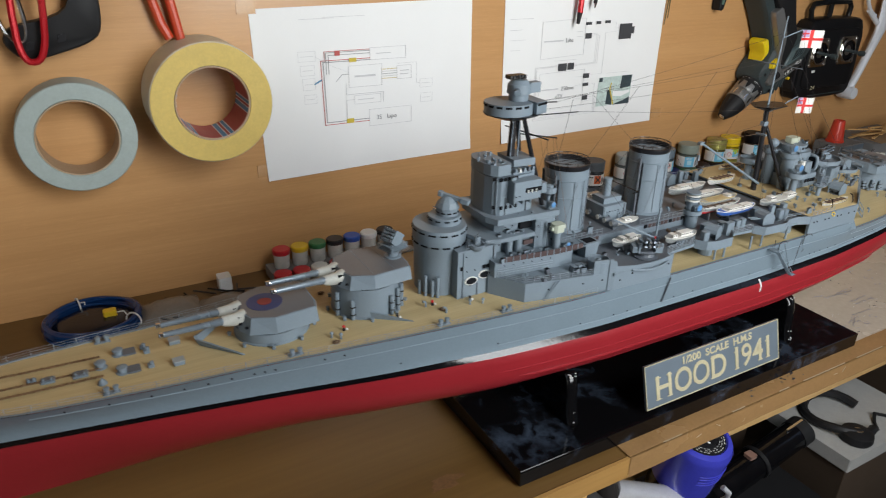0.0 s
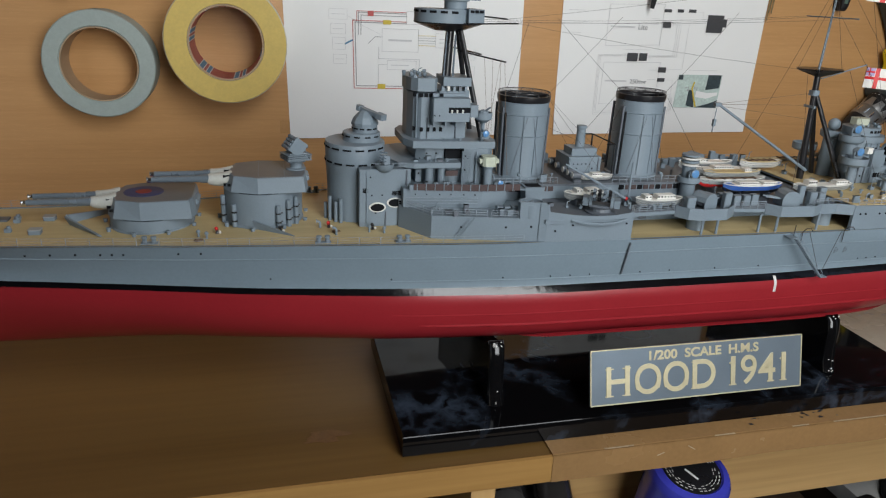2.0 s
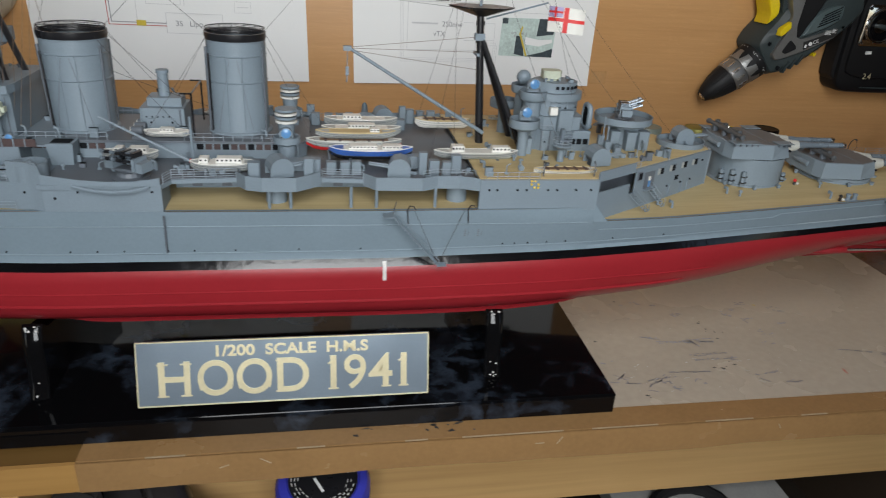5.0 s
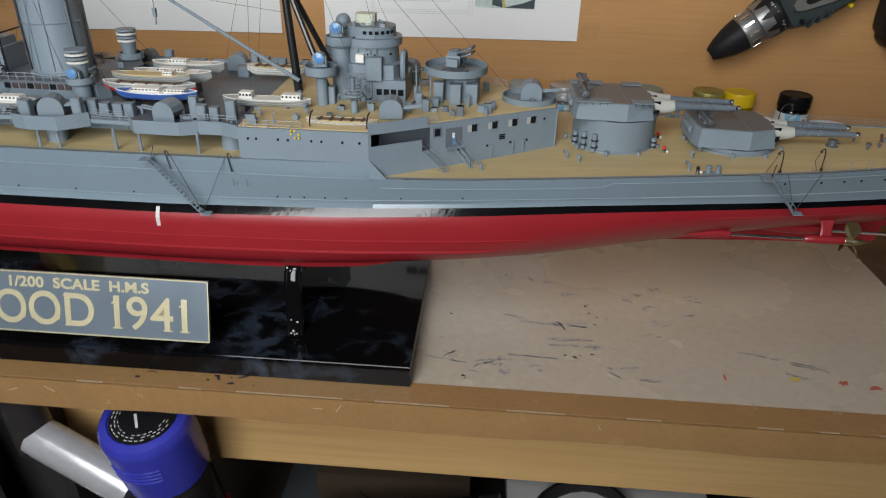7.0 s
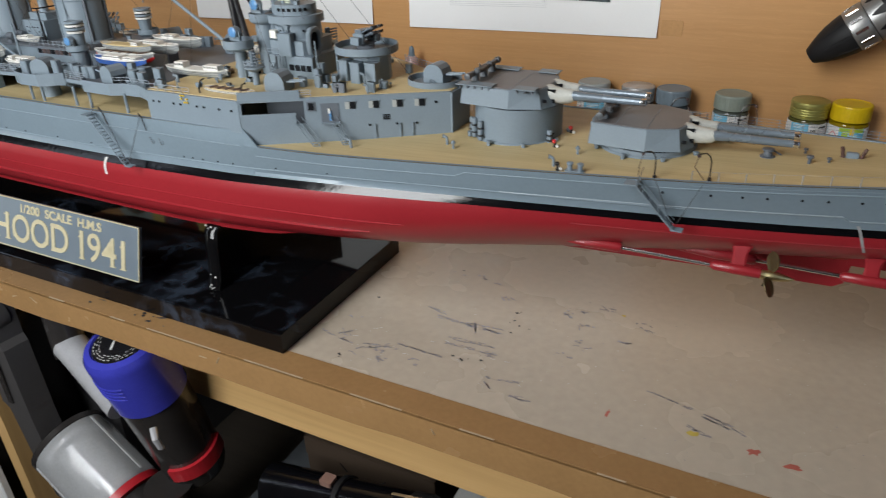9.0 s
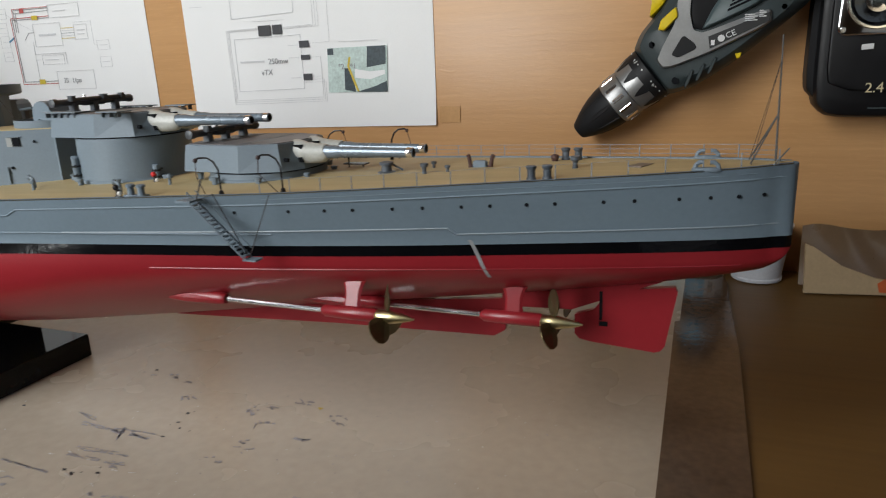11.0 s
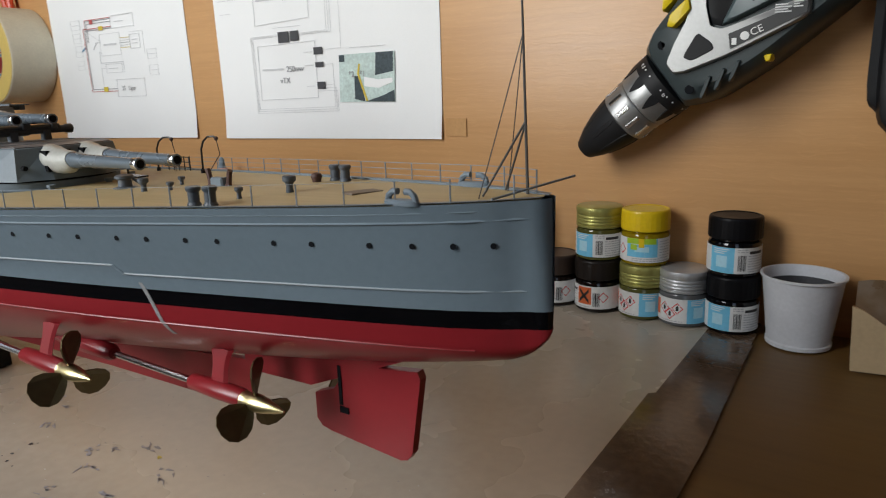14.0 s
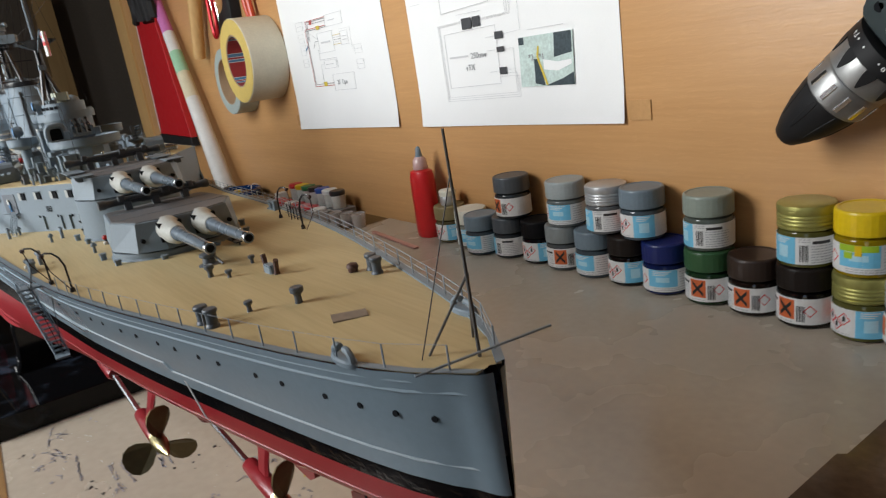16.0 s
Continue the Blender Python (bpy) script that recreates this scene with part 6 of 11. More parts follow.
# bridge tower, level by level
deckhouse("lower_bridge", [(-0.276, -0.018), (-0.270, -0.0235), (-0.246, -0.0235), (-0.232, -0.0235)], 0.1755, 0.2005, "grey lower bridge")
deckhouse("bridge_wing", [(-0.2975, -0.012), (-0.2900, -0.0285), (-0.2800, -0.0335), (-0.2460, -0.0335), (-0.2460, -0.02)], 0.1885, 0.1920)
deckhouse("after_bridge", [(-0.2435, -0.0310), (-0.2265, -0.0335), (-0.2215, -0.028)], 0.1755, 0.2020, "grey after part of the bridge")
P("opening", Mesh().box(-0.2560, -0.2440, -0.0260, -0.0225, 0.1935, 0.2016), DARK)
P("opening", Mesh().box(-0.2570, -0.2480, -0.0345, -0.0325, 0.1830, 0.1865), DODGER)
for x in (-0.268, -0.259):
    P("pillar", Mesh().rod((x, -0.0295, 0.1755), (x, -0.0295, 0.1890), 0.0028, n=12), GREY, smooth=True)
for x, z in ((-0.243, 0.197), (-0.232, 0.197), (-0.243, 0.187), (-0.231, 0.189), (-0.269, 0.197), (-0.262, 0.197)):
    porthole(x, -0.0335 if x > -0.25 else -0.0240, z, 0.6)
deckhouse("bridge_platform", [(-0.2850, -0.018), (-0.2800, -0.0290), (-0.2310, -0.0320), (-0.2210, -0.0320), (-0.2195, -0.024)], 0.2018, 0.2068, "grey bridge platform with bulwark")
deckhouse("bridge_tower", [(-0.2812, -0.008), (-0.2785, -0.0165), (-0.2735, -0.0215), (-0.2560, -0.0215), (-0.242, -0.0195)], 0.2068, 0.2385, "grey bridge tower with window rows")
for i in range(5):
    x = -0.2780 + i * 0.0046 + 0.0005
    y = -0.0218 if x > -0.2735 else -0.0168 - (x + 0.2785) / 0.005 * 0.005
    P("window", Mesh().box(x - 0.0010, x + 0.0010, y - 0.0006, y + 0.0006, 0.2122, 0.2150), DARK)
for s in (-1, 1):
    P("side_cabin", Mesh().box(-0.2670, -0.2405, min(s * 0.0205, s * 0.0305), max(s * 0.0205, s * 0.0305), 0.2205, 0.2365, 0.0006), GREY, "grey cabin on the tower's side")
    P("side_platform", Mesh().box(-0.2404, -0.2345, min(s * 0.0180, s * 0.0300), max(s * 0.0180, s * 0.0300), 0.2235, 0.2320, 0.0006), GREY)
P("window_band", Mesh().box(-0.2560, -0.2404, -0.0309, -0.0290, 0.2268, 0.2304), DARK)
for x in (-0.2538, -0.2500, -0.2460):
    P("binnacle", Mesh().lathe((x, -0.0312, 0.2266), [(0.0006, 0.0), (0.0005, 0.0012), (0.0008, 0.0016), (0.0006, 0.0024)], 8), WHITE)
for x in (-0.2660, -0.2575, -0.2500):
    P("bracket", Mesh().prism([(x - 0.0004, -0.0300), (x + 0.0004, -0.0300), (x + 0.0004, -0.0212), (x - 0.0004, -0.0212)], 0.2170, 0.2216), GREY)
deckhouse("after_tower", [(-0.2440, -0.0170), (-0.2395, -0.0170), (-0.2395, -0.010)], 0.2068, 0.2215)
deckhouse("top_bridge", [(-0.2822, -0.008), (-0.2800, -0.0150), (-0.2760, -0.0200), (-0.2640, -0.0200), (-0.2615, -0.016)], 0.2396, 0.2485, "grey compass platform")
for i in range(6):
    x = -0.2775 + i * 0.0036
    y = -0.0218 if x > -0.2735 else -0.0170 - (x + 0.2785) / 0.005 * 0.005
    P("window", Mesh().box(x - 0.0013, x + 0.0013, y - 0.0008, y + 0.0006, 0.2360, 0.2386), DARK)
deckhouse("upper_deck_house", [(-0.2600, -0.018), (-0.2460, -0.0180), (-0.238, -0.0165)], 0.2290, 0.2400)
for i in range(5):
    P("signal_lamp", Mesh().box(-0.2590 + i * 0.0042, -0.2572 + i * 0.0042, -0.0195, -0.0165, 0.2400, 0.2432), (GREY, WHITE, GREY, GREY_DECK, GREY)[i])
deckhouse("rear_screen", [(-0.2560, -0.012), (-0.2360, -0.0135)], 0.2425, 0.2485)
for x, y in ((-0.2790, -0.010), (-0.2740, 0.004), (-0.2700, -0.012), (-0.266, 0.008), (-0.2825, 0.0)):
    P("compass_stand", Mesh().lathe((x, y, 0.2475), [(0.0012, 0), (0.0009, 0.0020), (0.0015, 0.0026), (0.0013, 0.0040)], 8), GREY)
dr = P("air_defence_director", Mesh().lathe((-0.2275, -0.0395, 0), [(0.0032, 0.1755), (0.0032, 0.1900), (0.0044, 0.1905), (0.0044, 0.1915)], 14), GREY, "pale green director on a grey pedestal", True)
P("director_box", Mesh().box(-0.2325, -0.2225, -0.0440, -0.0350, 0.1915, 0.1985, 0.0018).box(-0.2345, -0.2205, -0.0415, -0.0375, 0.1935, 0.1965), PALE_GREEN, "pale green director", parent=dr)
dr = P("air_defence_director", Mesh().lathe((-0.2275, 0.0395, 0), [(0.0032, 0.1755), (0.0032, 0.1900), (0.0044, 0.1905), (0.0044, 0.1915)], 14), GREY, "", True)
P("director_box", Mesh().box(-0.2325, -0.2225, 0.0350, 0.0440, 0.1915, 0.1985, 0.0018), PALE_GREEN, parent=dr)
P("bridge_aa_platform", Mesh().lathe((-0.2295, -0.0265, 0), [(0.0014, 0.2060), (0.0014, 0.2190), (0.0048, 0.2212), (0.0062, 0.2222), (0.0062, 0.2268), (0.0055, 0.2268), (0.0055, 0.2240)], 18), GREY, smooth=True)
P("bridge_aa_gun", Mesh().lathe((-0.2295, -0.0265, 0), [(0.0035, 0.2240), (0.0035, 0.2275), (0.0018, 0.2285)], 10).rod((-0.2295, -0.0265, 0.2270), (-0.2265, -0.0320, 0.2310), 0.0006, n=6), GREY)


def searchlight(x, y, z, r=0.0036, turn=0.0):
    """A searchlight drum with a blue lens, facing the side seen."""
    m = Matrix.Translation((x, y, z)) @ Matrix.Rotation(turn, 4, "Z")
    b = P("searchlight", Mesh().lathe((0, 0, 0), [(r * 0.7, r), (r, r * 0.6), (r, -r * 0.6)], 16, axis="y").box(-r * 1.15, r * 1.15, -r * 0.25, r * 0.25, -r * 1.5, -r * 0.9).box(-r * 1.2, -r * 0.98, -r * 0.25, r * 0.25, -r * 1.4, r * 0.3).box(r * 0.98, r * 1.2, -r * 0.25, r * 0.25, -r * 1.4, r * 0.3).turned(m), GREY, "grey searchlight with blue lens", True)
    P("lens", Mesh().lathe((0, 0, 0), [(r * 0.88, -r * 0.5), (r * 0.86, -r * 0.72), (r * 0.5, -r * 0.82), (r * 0.05, -r * 0.86)], 16, axis="y").turned(m), LENS_BLUE, "blue lens", True, parent=b)


searchlight(-0.2290, -0.0320, 0.2128, 0.0026)
searchlight(-0.2195, -0.0445, 0.1800, 0.0022)

# foremast tripod, spotting top
fm = P("foremast", Mesh().rod((-0.2520, 0, 0.235), (-0.2500, 0, 0.283), 0.0034, 0.0030, 12).rod((-0.2260, -0.0165, 0.2020), (-0.2440, -0.004, 0.282), 0.0020, 0.0018, 10).rod((-0.2260, 0.0165, 0.2020), (-0.2440, 0.004, 0.282), 0.0020, 0.0018, 10), BLACK, "dark tripod foremast", True)
P("mast_pipe", Mesh().rod((-0.2545, -0.0035, 0.240), (-0.2530, -0.0035, 0.279), 0.0006, n=6).rod((-0.2478, -0.0040, 0.240), (-0.2468, -0.0040, 0.277), 0.0007, n=6), BARREL, parent=fm)
top = P("spotting_top", Mesh().loft([[(-0.2520 + x * k, y * k, z) for x, y in octagon(0, 0, 0.0245, 28, 1.0, 0.88)] for k, z in ((0.42, 0.2795), (0.98, 0.2842), (1.0, 0.2850))]), BLACK, "dark flared starfish under the spotting top")
P("spotting_top_wall", Mesh().loft([[(-0.2560 + x, y, z) for x, y in octagon(0, 0, 0.0200, 28, 1.0, 0.95)] for z in (0.2850, 0.2938)]), GREY, "grey spotting top", True, parent=top)
P("spotting_top_wall", Mesh().prism([(-0.2420, -0.0185), (-0.2300, -0.0150), (-0.2300, 0.0150), (-0.2420, 0.0185)], 0.2852, 0.2945), GREY, parent=top)
for i in range(7):
    a = radians(150 + i * 22)
    m = Matrix.Translation((-0.2560 + 0.0199 * math.cos(a), 0.0190 * math.sin(a), 0.2920)) @ Matrix.Rotation(a, 4, "Z")
    P("window", Mesh().box(-0.0008, 0.0003, -0.0024, 0.0024, -0.0008, 0.0008).turned(m), DARK, parent=top)
for i in range(3):
    P("window", Mesh().box(-0.2410 + i * 0.0036, -0.2384 + i * 0.0036, -0.0188 + i * 0.0010, -0.0150, 0.2922, 0.2940), DARK, parent=top)
P("gun_director", Mesh().lathe((-0.2470, 0, 0), [(0.0080, 0.2938), (0.0080, 0.2990), (0.0098, 0.2995), (0.0092, 0.3065), (0.0060, 0.3100)], 20), GREY, "grey director on the spotting top", True, parent=top)
P("rangefinder", Mesh().rod((-0.2560, -0.0110, 0.3020), (-0.2400, 0.0110, 0.3060), 0.0024, n=10).box(-0.2410, -0.2310, -0.0070, 0.0000, 0.3000, 0.3080), GREY, parent=top)
rad = Mesh()
for i in range(6):
    rad.box(-0.2580 + i * 0.0026, -0.2564 + i * 0.0026, -0.0040, 0.0040, 0.3110, 0.3140)
rad.rod((-0.2585, 0, 0.3112), (-0.2425, 0, 0.3122), 0.0006, n=6).rod((-0.2485, 0, 0.309), (-0.2485, 0, 0.312), 0.0007, n=6)
P("radar_aerial", rad, BLACK, "dark radar aerial", parent=top)
P("yard", Mesh().rod((-0.2340, -0.0260, 0.2660), (-0.2400, 0.0260, 0.2660), 0.0006, n=6).rod((-0.2440, 0, 0.2660), (-0.2080, -0.004, 0.2590), 0.0006, n=6).rod((-0.2300, 0, 0.290), (-0.2080, 0, 0.2885), 0.0006, n=6).rod((-0.2450, -0.018, 0.2850), (-0.2100, -0.030, 0.2870), 0.0005, n=6), BLACK, "thin dark yard", parent=fm)


# funnels
def funnel(cx, z0, z1, r0, r1):
    rx, ry = 1.0, 1.0
    f = P("funnel", Mesh().lathe((cx, 0, 0), [(r0 * 1.10, z0), (r0 * 1.10, z0 + 0.0012), (r0 * 1.01, z0 + 0.0020), (r0, z0 + 0.003), (r1, z1 - 0.0052), (r1 * 1.02, z1 - 0.0049), (r1 * 1.02, z1 - 0.0044)], 44, rx, ry), GREY, "tall grey funnel with black cap", True)
    P("funnel_cap", Mesh().lathe((cx, 0, 0), [(r1 * 1.02, z1 - 0.0044), (r1 * 1.045, z1 - 0.0026), (r1 * 1.045, z1), (r1 * 0.97, z1), (r1 * 0.95, z1 - 0.004), (r1 * 0.95, z1 - 0.020)], 44, cap=False), BLACK, "black funnel cap", True, parent=f)
    P("uptake", Mesh().lathe((cx, 0, 0), [(r1 * 0.95, z1 - 0.010), (r1 * 0.94, z1 - 0.0098)], 30), DARK, parent=f)
    cage = Mesh()
    ring = [(cx + r1 * 1.0 * math.cos(2 * math.pi * i / 28), r1 * math.sin(2 * math.pi * i / 28), z1 + 0.0022) for i in range(29)]
    cage.tube(ring, 0.00032, 5)
    for i in range(14):
        a = 2 * math.pi * i / 14
        cage.rod((cx + r1 * math.cos(a), r1 * math.sin(a), z1 - 0.0002), (cx + r1 * math.cos(a), r1 * math.sin(a), z1 + 0.0022), 0.00028, n=4)
    for k_ in (-0.66, -0.33, 0, 0.33, 0.66):
        w_ = math.sqrt(1 - k_ * k_) * r1
        cage.tube([(cx - w_, k_ * r1, z1 + 0.0022), (cx, k_ * r1, z1 + 0.0030), (cx + w_, k_ * r1, z1 + 0.0022)], 0.00025, 4)
    P("cage", cage, BLACK, "thin wire cage", parent=f)
    band = Mesh()
    for zz in (z0 + (z1 - z0) * 0.53, z1 - 0.0135):
        rr = r0 + (r1 - r0) * (zz - z0) / (z1 - z0)
        band.lathe((cx, 0, 0), [(rr + 0.0001, zz - 0.0004), (rr + 0.0006, zz), (rr + 0.0001, zz + 0.0004)], 40)
    P("band", band, GREY, parent=f, smooth=True)
    for a, r_, h0, h1 in ((205, 0.0010, 0.02, 0.86), (212, 0.0007, 0.02, 0.80), (332, 0.0008, 0.02, 0.86), (285, 0.0004, 0.05, 0.78), (255, 0.0004, 0.05, 0.78), (150, 0.0010, 0.02, 0.88), (30, 0.0010, 0.02, 0.88), (90, 0.0008, 0.02, 0.88)):
        a = radians(a)
        p0, p1 = z0 + (z1 - z0) * h0, z0 + (z1 - z0) * h1
        q = [(cx + (r0 + (r1 - r0) * (zz - z0) / (z1 - z0) + r_) * math.cos(a), (r0 + (r1 - r0) * (zz - z0) / (z1 - z0) + r_) * math.sin(a), zz) for zz in (p0, p1)]
        P("steam_pipe", Mesh().rod(q[0], q[1], r_, n=8), (BLACK if r_ == 0.0007 else GREY_DECK if r_ > 0.0006 else GREY), smooth=True, parent=f)
    stay = Mesh()
    for a0, a1 in ((232, 262), (300, 276)):
        q = []
        for j in range(5):
            u = j / 4
            a, zz = radians(a0 + (a1 - a0) * u), z0 + (z1 - z0) * (0.06 + 0.70 * u)
            rr = r0 + (r1 - r0) * (zz - z0) / (z1 - z0) + 0.0003
            q.append((cx + rr * math.cos(a), rr * math.sin(a), zz))
        stay.tube(q, 0.00016, 4)
    P("stay_wire", stay, GREY_DECK, parent=f)
    return f


funnel(-0.1905, 0.1745, 0.2360, 0.0183, 0.0193)
funnel(-0.0935, 0.1745, 0.2380, 0.0188, 0.0184)

# ---- midships ----
SD = 0.1628                               # top of the shelter deck
P("funnel_casing", Mesh().prism([(-0.222, -0.030), (-0.055, -0.030), (-0.050, -0.022), (-0.050, 0.022), (-0.055, 0.030), (-0.222, 0.030)], 0.1465, 0.1735), GREY, "grey funnel casing")
P("casing_deck", Mesh().prism([(-0.224, -0.032), (-0.053, -0.032), (-0.048, -0.023), (-0.048, 0.023), (-0.053, 0.032), (-0.224, 0.032)], 0.1735, 0.1748), GREY_DECK, "dark grey casing top")
for x0, x1 in ((-0.218, -0.170), (-0.118, -0.062)):
    n = round((x1 - x0) / 0.0052)
    for i in range(n):
        P("casing_window", Mesh().box(x0 + i * 0.0052, x0 + i * 0.0052 + 0.0040, -0.0306, -0.0298, 0.1690, 0.1725), DODGER if i % 3 else DARK)
edge = [(-0.1965, -0.0795), (-0.131, -0.0795), (-0.127, -0.0700), (-0.090, -0.0670), (-0.0845, -0.0755), (-0.075, -0.0785), (-0.0555, -0.0785), (-0.0465, -0.0720), (-0.0405, -0.0670), (-0.0150, -0.0690), (-0.0080, -0.0775), (0.0200, -0.0785), (0.0300, -0.0740), (0.0440, -0.0740), (0.0560, -0.0790)]
deckhouse("shelter_deck", edge, 0.1602, SD, "grey shelter deck with gun sponsons", GREY)
deckhouse("shelter_deck_top", [(x, y + 0.0014) for x, y in edge], SD, SD + 0.0003, "", GREY_DECK)
deckhouse("gallery_wall", [(-0.131, -0.040), (0.056, -0.040)], 0.1466, 0.1602, "grey inner wall of the gallery")
for x in (-0.118, -0.10, -0.062, -0.03, 0.015, 0.03):
    P("gallery_door", Mesh().box(x - 0.003, x + 0.003, -0.0406, -0.0398, 0.1480, 0.1565), GREY_DECK)
for x in (-0.0715, -0.0590, -0.0230, -0.0075, 0.0290):
    for s in (-1, 1):
        P("gallery_post", Mesh().rod((x, s * 0.0755, 0.1466), (x, s * 0.0755, 0.1604), 0.0010, n=8), GREY)
for x in (-0.068, 0.045):
    for s in (-1, 1):
        P("gun_support", Mesh().lathe((x, s * 0.062, 0), [(0.0065, 0.1466), (0.0062, 0.1603)], 18), GREY, "round grey gun support", True)


def bulwark(pts, z0, z1, name="bulwark", t=0.0007):
    for s in (-1, 1):
        P(name, Mesh().loft([[(x, s * -y, z0), (x, s * -(y + t), z0), (x, s * -(y + t), z1), (x, s * -y, z1)] for x, y in pts]), GREY)


bulwark([(-0.0905, -0.0674), (-0.0847, -0.0762), (-0.075, -0.0793), (-0.0553, -0.0793), (-0.0463, -0.0727), (-0.0410, -0.0678)], 0.1585, 0.1672)
bulwark([(-0.0152, -0.0697), (-0.0082, -0.0784), (0.0201, -0.0794), (0.0301, -0.0749), (0.0441, -0.0749), (0.0559, -0.0799)], 0.1590, 0.1672)
for s in (-1, 1):
    railing([(-0.130, s * 0.0775, SD), (-0.127, s * 0.0695, SD), (-0.108, s * 0.0680, SD), (-0.091, s * 0.0665, SD)], 0.0060, 0.006, rails=4)
    railing([(-0.040, s * 0.0668, SD), (-0.0155, s * 0.0690, SD)], 0.0060, 0.006, rails=4)
    railing([(0.021, s * 0.076, 0.1672), (0.030, s * 0.072, 0.1672), (0.054, s * 0.074, 0.1672)], 0.0035, 0.006, rails=2)
# blocks flush with the hull side
for s in (-1, 1):
    pts = [(-0.200, 0.0765)] + [(x, deck_half(x) - 0.0002) for x in stations(-0.195, -0.131, 0.010)]
    ms = Mesh().loft([[(x, s * y, 0.1455), (x, s * (y - 0.022), 0.1455), (x, s * (y - 0.022), 0.1630), (x, s * y, 0.1630)] for x, y in pts])
    P("side_block", ms, GREY, "grey side block under the light guns")
    ms = Mesh()
    wall_ = [(-0.200, 0.0765, 0.1745), (-0.1945, 0.0787, 0.1735), (-0.1935, 0.0788, 0.1685), (-0.175, 0.0800, 0.1660), (-0.160, 0.0808, 0.1652), (-0.145, 0.0808, 0.1655), (-0.135, 0.0806, 0.1668), (-0.1312, 0.0804, 0.1675)]
    ms.loft([[(x, s * y, 0.1625), (x, s * (y - 0.0008), 0.1625), (x, s * (y - 0.0008), z), (x, s * y, z)] for x, y, z in wall_])
    P("side_bulwark", ms, GREY)
    arc = Mesh().tube([(-0.178, s * 0.0802, 0.1625), (-0.168, s * 0.0822, 0.1606), (-0.157, s * 0.0830, 0.1598), (-0.146, s * 0.0826, 0.1603), (-0.137, s * 0.0812, 0.1622)], 0.0011, 6)
    P("sponson_lip", arc, GREY, smooth=True)
for x, z in ((-0.1885, 0.1545), (-0.176, 0.1585), (-0.136, 0.1590)):
    porthole(x, -deck_half(x) - 0.0001, z, 0.8)
# splinter tubs with guns at the forward end of the side block
for s in (-1, 1):
    ms = Mesh().lathe((-0.203, s * 0.066, 0), [(0.0088, 0.1625), (0.0092, 0.1625), (0.0092, 0.1722), (0.0086, 0.1722), (0.0086, 0.1630)], 24, cap=False)
    P("gun_tub", ms, GREY, "round grey gun tub", True)
    P("tub_gun", Mesh().lathe((-0.203, s * 0.066, 0.1630), [(0.0026, 0), (0.0020, 0.006), (0.003, 0.0075), (0.0012, 0.010)], 10).rod((-0.203, s * 0.066, 0.171), (-0.209, s * 0.071, 0.1745), 0.0005, n=6), GREY)
    for i in range(3):
        P("locker", Mesh().box(-0.2260 + i * 0.0052, -0.2218 + i * 0.0052, s * 0.060 - 0.0025, s * 0.060 + 0.0025, 0.1625, 0.1680), GREY)
    P("vent_cowl", Mesh().prism([(-0.199, s * 0.040 - 0.005), (-0.187, s * 0.040 - 0.005), (-0.187, s * 0.040 + 0.005), (-0.199, s * 0.040 + 0.005)], 0.1628, 0.1765, 0.25), GREY, "flared grey ventilator")
    P("vent_mouth", Mesh().box(-0.1985, -0.1875, s * 0.040 - 0.0042, s * 0.040 + 0.0042, 0.1764, 0.1768), DARK)


def pom_pom(x, y, z, turn, scale=1.0):
    """An eight-barrelled light gun: mounting, shields, ammunition boxes and barrels."""
    m = Matrix.Translation((x, y, z)) @ Matrix.Rotation(turn, 4, "Z") @ Matrix.Scale(scale, 4)
    g = P("pom_pom", Mesh().lathe((0, 0, 0), [(0.0085, 0), (0.0085, 0.0008), (0.0060, 0.0012), (0.0055, 0.0030), (0.0062, 0.0034)], 16).box(-0.0035, 0.0050, -0.0065, 0.0065, 0.0034, 0.0046).turned(m), GREY_DECK, "grey eight-barrelled light gun")
    for s in (-1, 1):
        P("trunnion", Mesh().prism([(-0.0045, s * 0.0058 - 0.0008), (0.0040, s * 0.0058 - 0.0008), (0.0040, s * 0.0058 + 0.0008), (-0.0045, s * 0.0058 + 0.0008)], 0.0045, 0.0100).turned(m), GREY, parent=g)
        P("ammunition_box", Mesh().box(-0.0040, 0.0030, s * 0.0085 - 0.0016, s * 0.0085 + 0.0016, 0.0040, 0.0085).turned(m), GREY, parent=g)
    for j in (0, 1):
        for i in range(4):
            yy = -0.0042 + i * 0.0028
            b = Mesh().rod((-0.002, yy, 0.0080 + j * 0.0030), (-0.0100, yy, 0.0112 + j * 0.0032), 0.00055, n=6).rod((-0.0092, yy, 0.0109 + j * 0.0032), (-0.0112, yy, 0.0117 + j * 0.0032), 0.00090, n=6).box(-0.002, 0.0035, yy - 0.0009, yy + 0.0009, 0.0065 + j * 0.0030, 0.0092 + j * 0.0030)
            P("barrel", b.turned(m), BARREL if i % 2 else BLACK, parent=g)
    return g


for s in (-1, 1):
    pom_pom(-0.1500, s * 0.0660, 0.1632, radians(-62 * s), 1.28)


